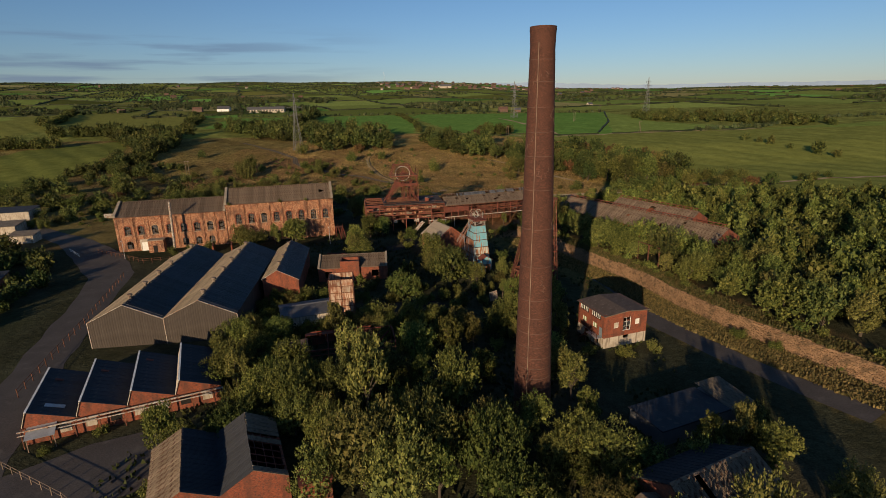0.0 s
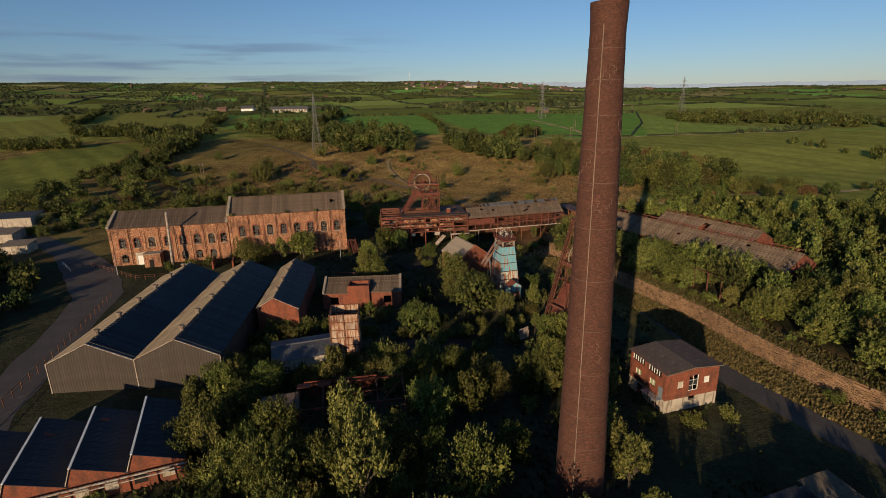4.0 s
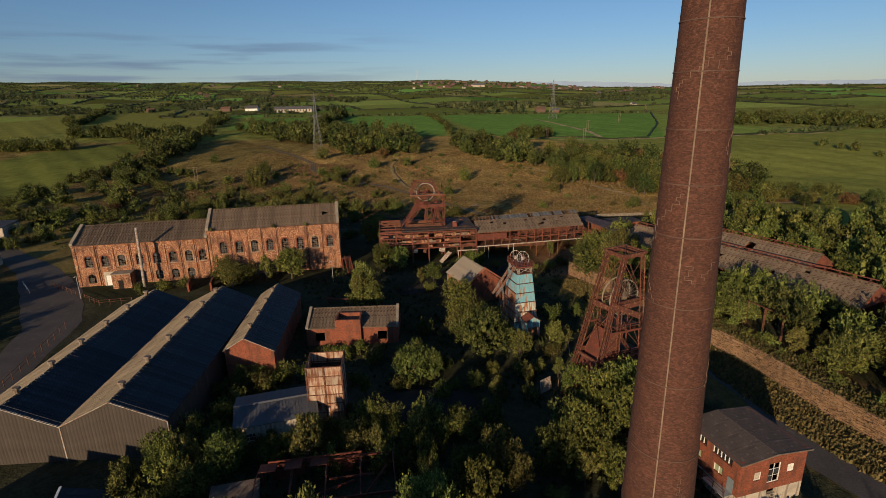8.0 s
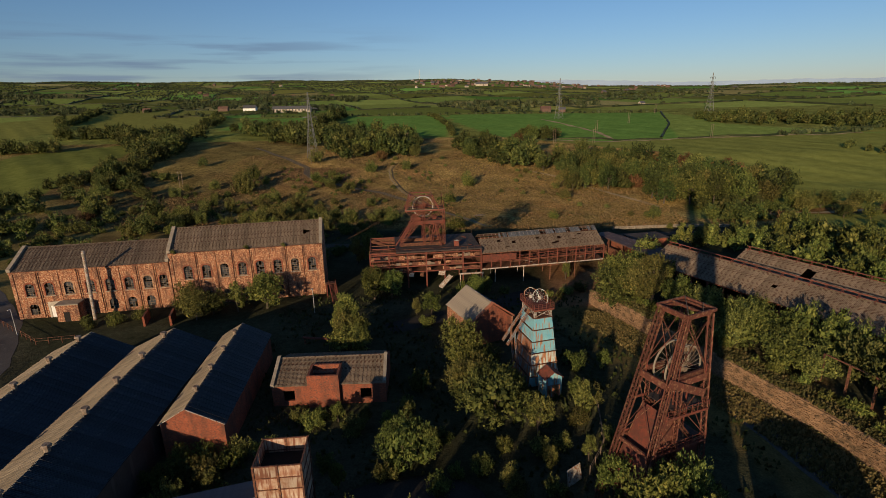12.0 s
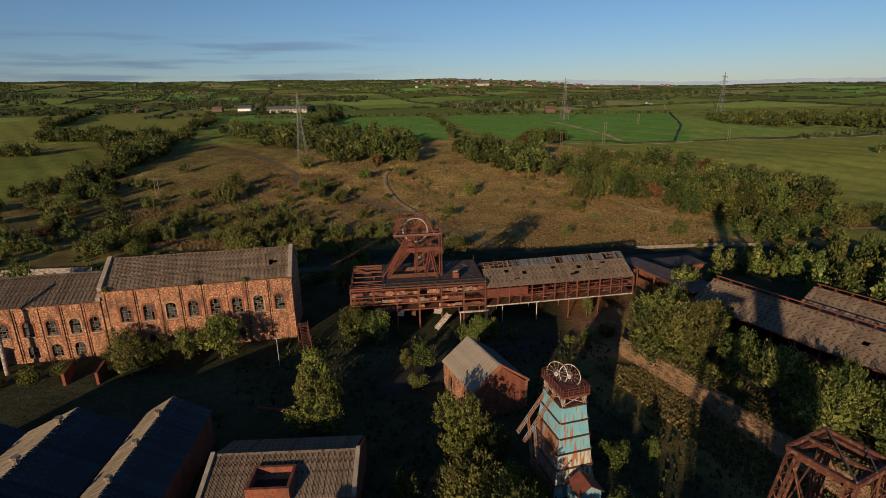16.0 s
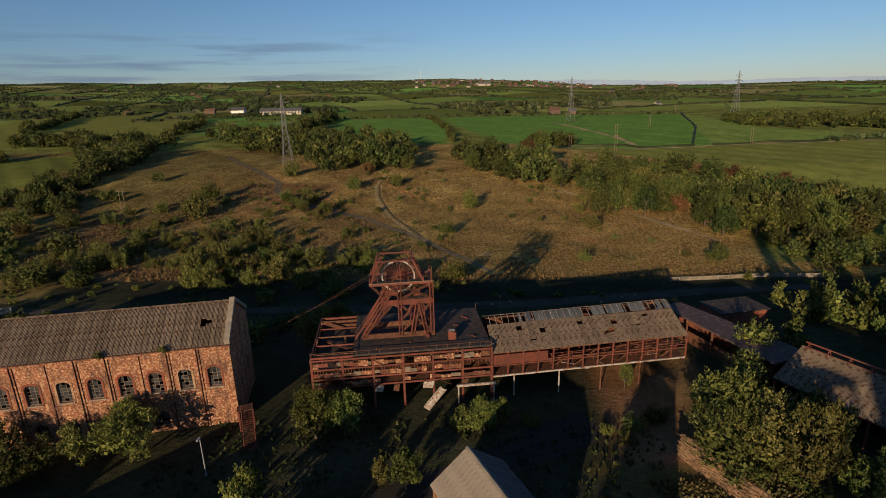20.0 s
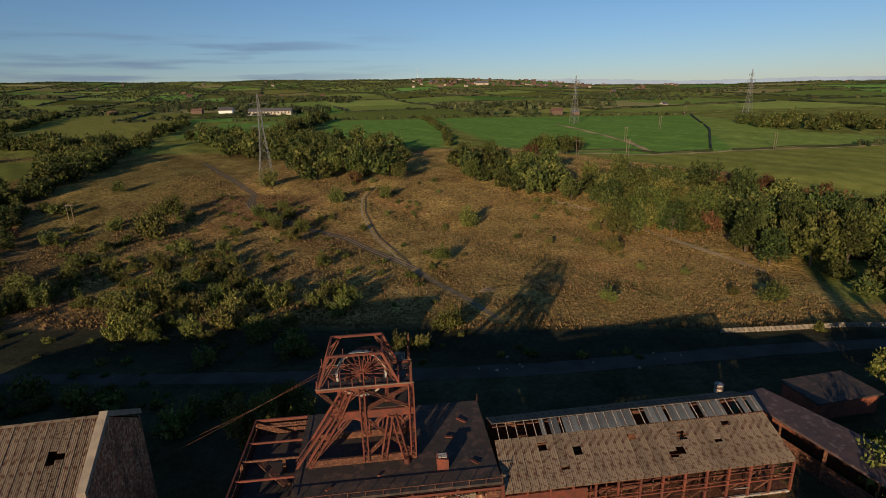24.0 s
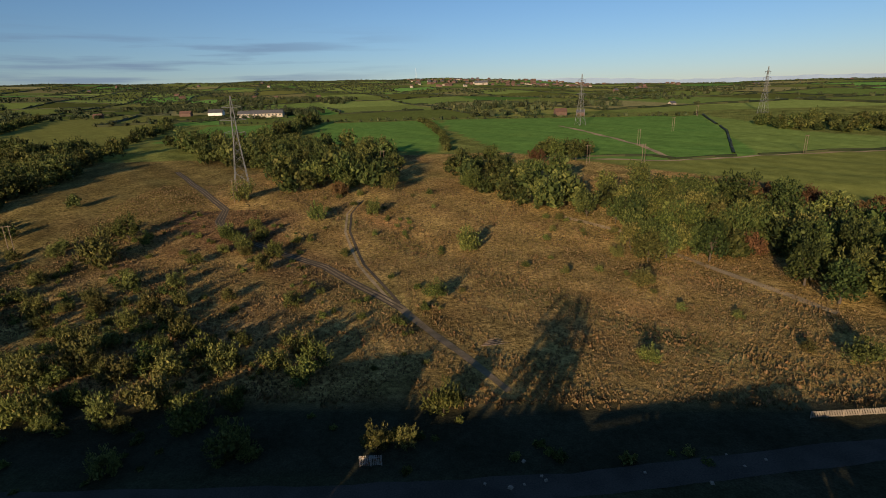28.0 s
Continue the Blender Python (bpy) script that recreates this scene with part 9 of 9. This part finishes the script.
belts += stand([(-160, 525), (-231, 612), (-262, 640), (-160, 616), (-108, 606), (-60, 575), (-46, 530), (-36, 460), (-64, 444), (-88, 452), (-113, 467), (-122, 505)], 14.5, 4.4, 9.2, 1.05, 82)
belts += stand([(-248, 459), (-348, 571), (-320, 618), (-262, 586), (-255, 538), (-229, 476), (-215, 430), (-240, 405)], 14.0, 4.2, 8.8, 1.0, 83)
woods("belt_trees", "belts of rounded green trees round the heath", belts, ROUNDED, LEAF_BELT, 31)
woods("roadside_scrub", "dark green scrub and trees beyond the works road", stand([(-114, 150), (-112, 120), (-150, 105), (-230, 150), (-245, 225), (-205, 222), (-178, 205), (-150, 192), (-130, 178)], 7.5, 2.2, 4.4, 1.1, 84), ROUNDED + LOW_BUSH, LEAF_DEEP, 33)
plant(HEATH_BUSH + SHRUB[:1], [q[:3] for q in thick((-262, -120, 232, 332, lambda x, y: x < -150 + wave(x, y, 15) * 18 or y > 268), 40, 2.6, 5.0, 1.05, 44)], "bushes behind the engine houses", 1.1)
plant(HEATH_BUSH, [q[:3] for q in thick((-150, -34, 278, 340, lambda x, y: x < -34 - (y - 278) * 0.75 and wave(x, y, 14, 2) > -0.45), 46, 1.8, 4.0, 1.0, 45)], "bushes behind the engine houses", 1.3)
close = thick((-262, -120, 232, 332, lambda x, y: x < -150 + wave(x, y, 15) * 18 or y > 268), 60, 1.5, 2.6, 1.05, 53)
close += thick((-185, -34, 278, 372, lambda x, y: x < -34 - (y - 278) * 0.75 and wave(x, y, 14, 2) > -0.45), 110, 0.9, 2.2, 1.0, 54)
close += thick((-120, -46, 232, 256, lambda x, y: y > 236 + (x + 120) * 0.12), 50, 1.6, 3.6, 1.0, 46)
close += thick((-170, 40, 240, 284, lambda x, y: y > 269 or x < -60), 130, 0.7, 1.7, 0.8, 49)
close += thick((-150, -10, 288, 430, lambda x, y: wave(x, y, 12, 6) > 0.0 and off_track(x, y) > 3.0), 120, 0.6, 1.7, 1.1, 55)
woods("scrub_thicket", "dense dark green scrub behind the engine houses", close, LOW_BUSH, LEAF, 23)
terrace = thick((64, 240, 60, 300, lambda x, y: x > wall_x(y) + 6 and off_screens(x, y)), 60, 1.2, 2.4, 1.1, 47)
for k in range(75):
    y = 92 + 112 * k / 75
    terrace.append((wall_x(y) + rt.uniform(1.2, 5.5), y + rt.uniform(-1, 1), rt.uniform(0.9, 2.0), rt.uniform(0.9, 1.5)))
woods("terrace_undergrowth", "low green undergrowth of the terrace wood", terrace, LOW_BUSH, LEAF, 24)
lines = row([(-300, 830), (-155, 815), (-60, 812), (-15, 808), (100, 793), (240, 772)], 9, 2, 4.5, 3, 0.9, 12)
lines += row([(-20, 1010), (60, 1000), (130, 985), (200, 930)], 5, 5, 8, 12, 1.1, 13) + thick((-20, 130, 820, 930, lambda x, y: wave(x, y, 30) > 0.2), 40, 4, 7, 0.9, 18)
lines += thick((-480, -290, 860, 905, lambda x, y: True), 34, 3, 6, 0.9, 16) + thick((-330, -215, 930, 990, lambda x, y: True), 60, 5, 8, 1.1, 17)
lines += row([(320, 540), (420, 620), (560, 650)], 8, 3, 5, 4, 0.9, 20) + row([(260, 536), (330, 560)], 6, 3, 5, 3, 0.9, 22)
r_ = random.Random(30)
def grid_point(u, v):
    # inverse of the field grid's turn
    return 0.94 * u - 0.34 * v, 0.34 * u + 0.94 * v
hedges = [[(160, 532), (205, 640), (240, 770)], [(117, 520), (176, 530), (250, 537), (330, 545)], [(-490, 1055), (-622, 1070), (-740, 1062)], [(-465, 700), (-392, 664), (-320, 625)], [(48, 541), (111, 533), (121, 520)]]
for j in range(3, 22):
    for i in range(-26, 30):
        u, v = i * 150.0, j * 190.0
        for (ua, va, ub, vb) in ((u, v, u + 150, v), (u, v, u, v + 190)):
            if r_.random() < 0.2:
                continue
            x, y = grid_point((ua + ub) / 2, (va + vb) / 2)
            r = math.hypot(x, y)
            if y < 860 or r > 3900 or abs(x) > 0.98 * y + 60:
                continue
            a, b = grid_point(ua, va), grid_point(ub, vb)
            hedges.append([a, ((a[0] + b[0]) / 2 + r_.uniform(-12, 12), (a[1] + b[1]) / 2 + r_.uniform(-12, 12)), b])
            for s_ in range(r_.choice((1, 3, 5, 7, 9) if x > -500 else (4, 6, 9, 11))):
                t = r_.random()
                x, y = grid_point(ua + (ub - ua) * t + r_.uniform(-6, 6), va + (vb - va) * t + r_.uniform(-6, 6))
                lines.append((x, y, r_.uniform(3.0, 6.0) * (1 if r < 1500 else 0.85), 0.85))
def wooded(x, y):
    return wave(x, y, 130, 3) + 0.6 * wave(x, y, 47, 1) > (0.75 if x > -250 else -0.1)
lines += thick((-1500, 1500, 950, 1500, lambda x, y: abs(x) < 0.98 * y and wooded(x, y)), 1500, 4.0, 7.5, 0.9, 31)
lines += thick((-3200, 3200, 1450, 3750, lambda x, y: abs(x) < 0.98 * y and math.hypot(x, y) < 3800 and wooded(x, y)), 8500, 3.2, 6.2, 0.9, 35)
lines += [(3640 * math.sin(a), 3640 * math.cos(a), r_.uniform(3, 6.5), 0.75) for a in (radians(-46 + 92 * k / 420 + r_.uniform(-0.2, 0.2)) for k in range(420)) if wave(a * 900, 3, 37) > -0.1]
lines += thick((-350, -235, 878, 904, lambda x, y: True), 22, 3.5, 6.0, 0.9, 36)
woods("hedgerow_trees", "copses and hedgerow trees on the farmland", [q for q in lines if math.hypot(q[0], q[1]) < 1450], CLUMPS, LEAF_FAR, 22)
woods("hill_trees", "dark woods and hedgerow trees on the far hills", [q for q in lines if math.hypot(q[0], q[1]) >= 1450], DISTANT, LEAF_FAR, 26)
hb = []
for pts in hedges:
    d = along(pts)
    n = max(2, int(d[-1] / 14))
    last = None
    for k in range(n + 1):
        s_ = d[-1] * k / n
        x, y = steps(s_, d, [p[0] for p in pts]), steps(s_, d, [p[1] for p in pts])
        near = math.hypot(x, y) < 850
        h, w = r_.uniform(1.0, 1.9) if near else r_.uniform(1.4, 3.2), 1.0 if near else 1.7
        dx, dy = pts[-1][0] - pts[0][0], pts[-1][1] - pts[0][1]
        q = math.hypot(dx, dy)
        nx, ny = -dy / q * w, dx / q * w
        z = height(x, y)
        ring = [(x + nx, y + ny, z - 0.5), (x + nx * 0.8, y + ny * 0.8, z + h * 0.8), (x, y, z + h), (x - nx * 0.8, y - ny * 0.8, z + h * 0.8), (x - nx, y - ny, z - 0.5)]
        if last and r_.random() > 0.06:
            hb += [(last[m], ring[m], ring[m + 1], last[m + 1]) for m in range(4)]
        last = ring
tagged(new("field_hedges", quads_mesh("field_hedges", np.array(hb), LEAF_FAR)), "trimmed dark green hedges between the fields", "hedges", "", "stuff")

for k in NEAR + SHRUB + WOOD + HEATH_BUSH:
    for o in (*k.children_recursive, k):
        bpy.data.objects.remove(o)

# dry grass over the heath and along the wall
def tufts(name, label, spots, leaf, seed, s0, s1, least=-99.0):
    rng = np.random.default_rng(seed)
    p = np.array([(x, y, max(least, height(x, y))) for x, y in spots])
    n = len(p)
    out = []
    for _ in range(2):
        a, lean = rng.uniform(0, 2 * np.pi, n), rng.uniform(-0.5, 0.5, (n, 2))
        h = rng.uniform(s0, s1, n)
        t = np.stack([np.cos(a), np.sin(a), np.zeros(n)], axis=1) * (h * 0.5)[:, None]
        up = np.concatenate([lean * h[:, None], h[:, None]], axis=1)
        base = p + np.concatenate([rng.uniform(-0.5, 0.5, (n, 2)), np.full((n, 1), -0.05)], axis=1)
        out.append(np.stack([base - t, base + t, base + up + t * 0.3, base + up - t * 0.3], axis=1))
    tagged(new(name, quads_mesh(name, np.concatenate(out), leaf)), label, "grass", "", "stuff")


r_ = random.Random(51)
heath_spots = []
while len(heath_spots) < 46000:
    x, y = r_.uniform(-170, 120), 288 + 190 * r_.random() ** 1.3
    if wave(x, y, 17, 1) + wave(x, y, 6, 2) > -1.1 and x < 92 + 0.1 * (y - 290):
        heath_spots.append((x, y))
heath_spots = [p for p in heath_spots if off_track(*p) > 2.3]
tufts("dry_grass", "tussocky orange-brown dry grass on the heath", heath_spots, DRY, 61, 0.18, 0.55)
wall_spots = [(wall_x(y) - r_.uniform(0.5, 9.5), y) for y in (r_.uniform(55, 200) for _ in range(14000))]
tufts("rough_grass", "rough dry grass below the retaining wall", wall_spots, leafy("rough_grass_blades", (0.075, 0.07, 0.024), (0.165, 0.135, 0.048), (0.24, 0.18, 0.066)), 62, 0.3, 0.7)
rushes = []
while len(rushes) < 5000:
    x, y = r_.uniform(-150, 100), 286 + 170 * r_.random() ** 1.2
    if wave(x, y, 9, 4) + 0.6 * wave(x, y, 4, 1) > 0.35 and x < 88 and off_track(x, y) > 2.5:
        rushes.append((x, y))
tufts("rushes", "darker rushes and heather among the dry grass", rushes, leafy("rush_blades", (0.06, 0.053, 0.02), (0.12, 0.09, 0.033), (0.2, 0.13, 0.05)), 64, 0.3, 0.85)
edge = [(wall_x(y) + 0.6 + 6.0 * r_.random() ** 1.5, y) for y in (r_.uniform(60, 205) for _ in range(9000))]
tufts("terrace_grass", "rough grass and brambles along the terrace edge", edge, leafy("bramble_leaves", (0.05, 0.055, 0.018), (0.1, 0.1, 0.03), (0.17, 0.14, 0.05)), 65, 0.2, 0.75, 3.95)
weeds = [(r_.uniform(-50, 45), r_.uniform(60, 215)) for _ in range(7000)]
tufts("yard_weeds", "dark weeds and brambles over the yard", [w for w in weeds if wave(*w, 7) > -0.3 and w[0] < wall_x(w[1]) - 3], leafy("weed_leaves", (0.03, 0.04, 0.012), (0.06, 0.075, 0.02), (0.1, 0.1, 0.035)), 63, 0.25, 0.8)
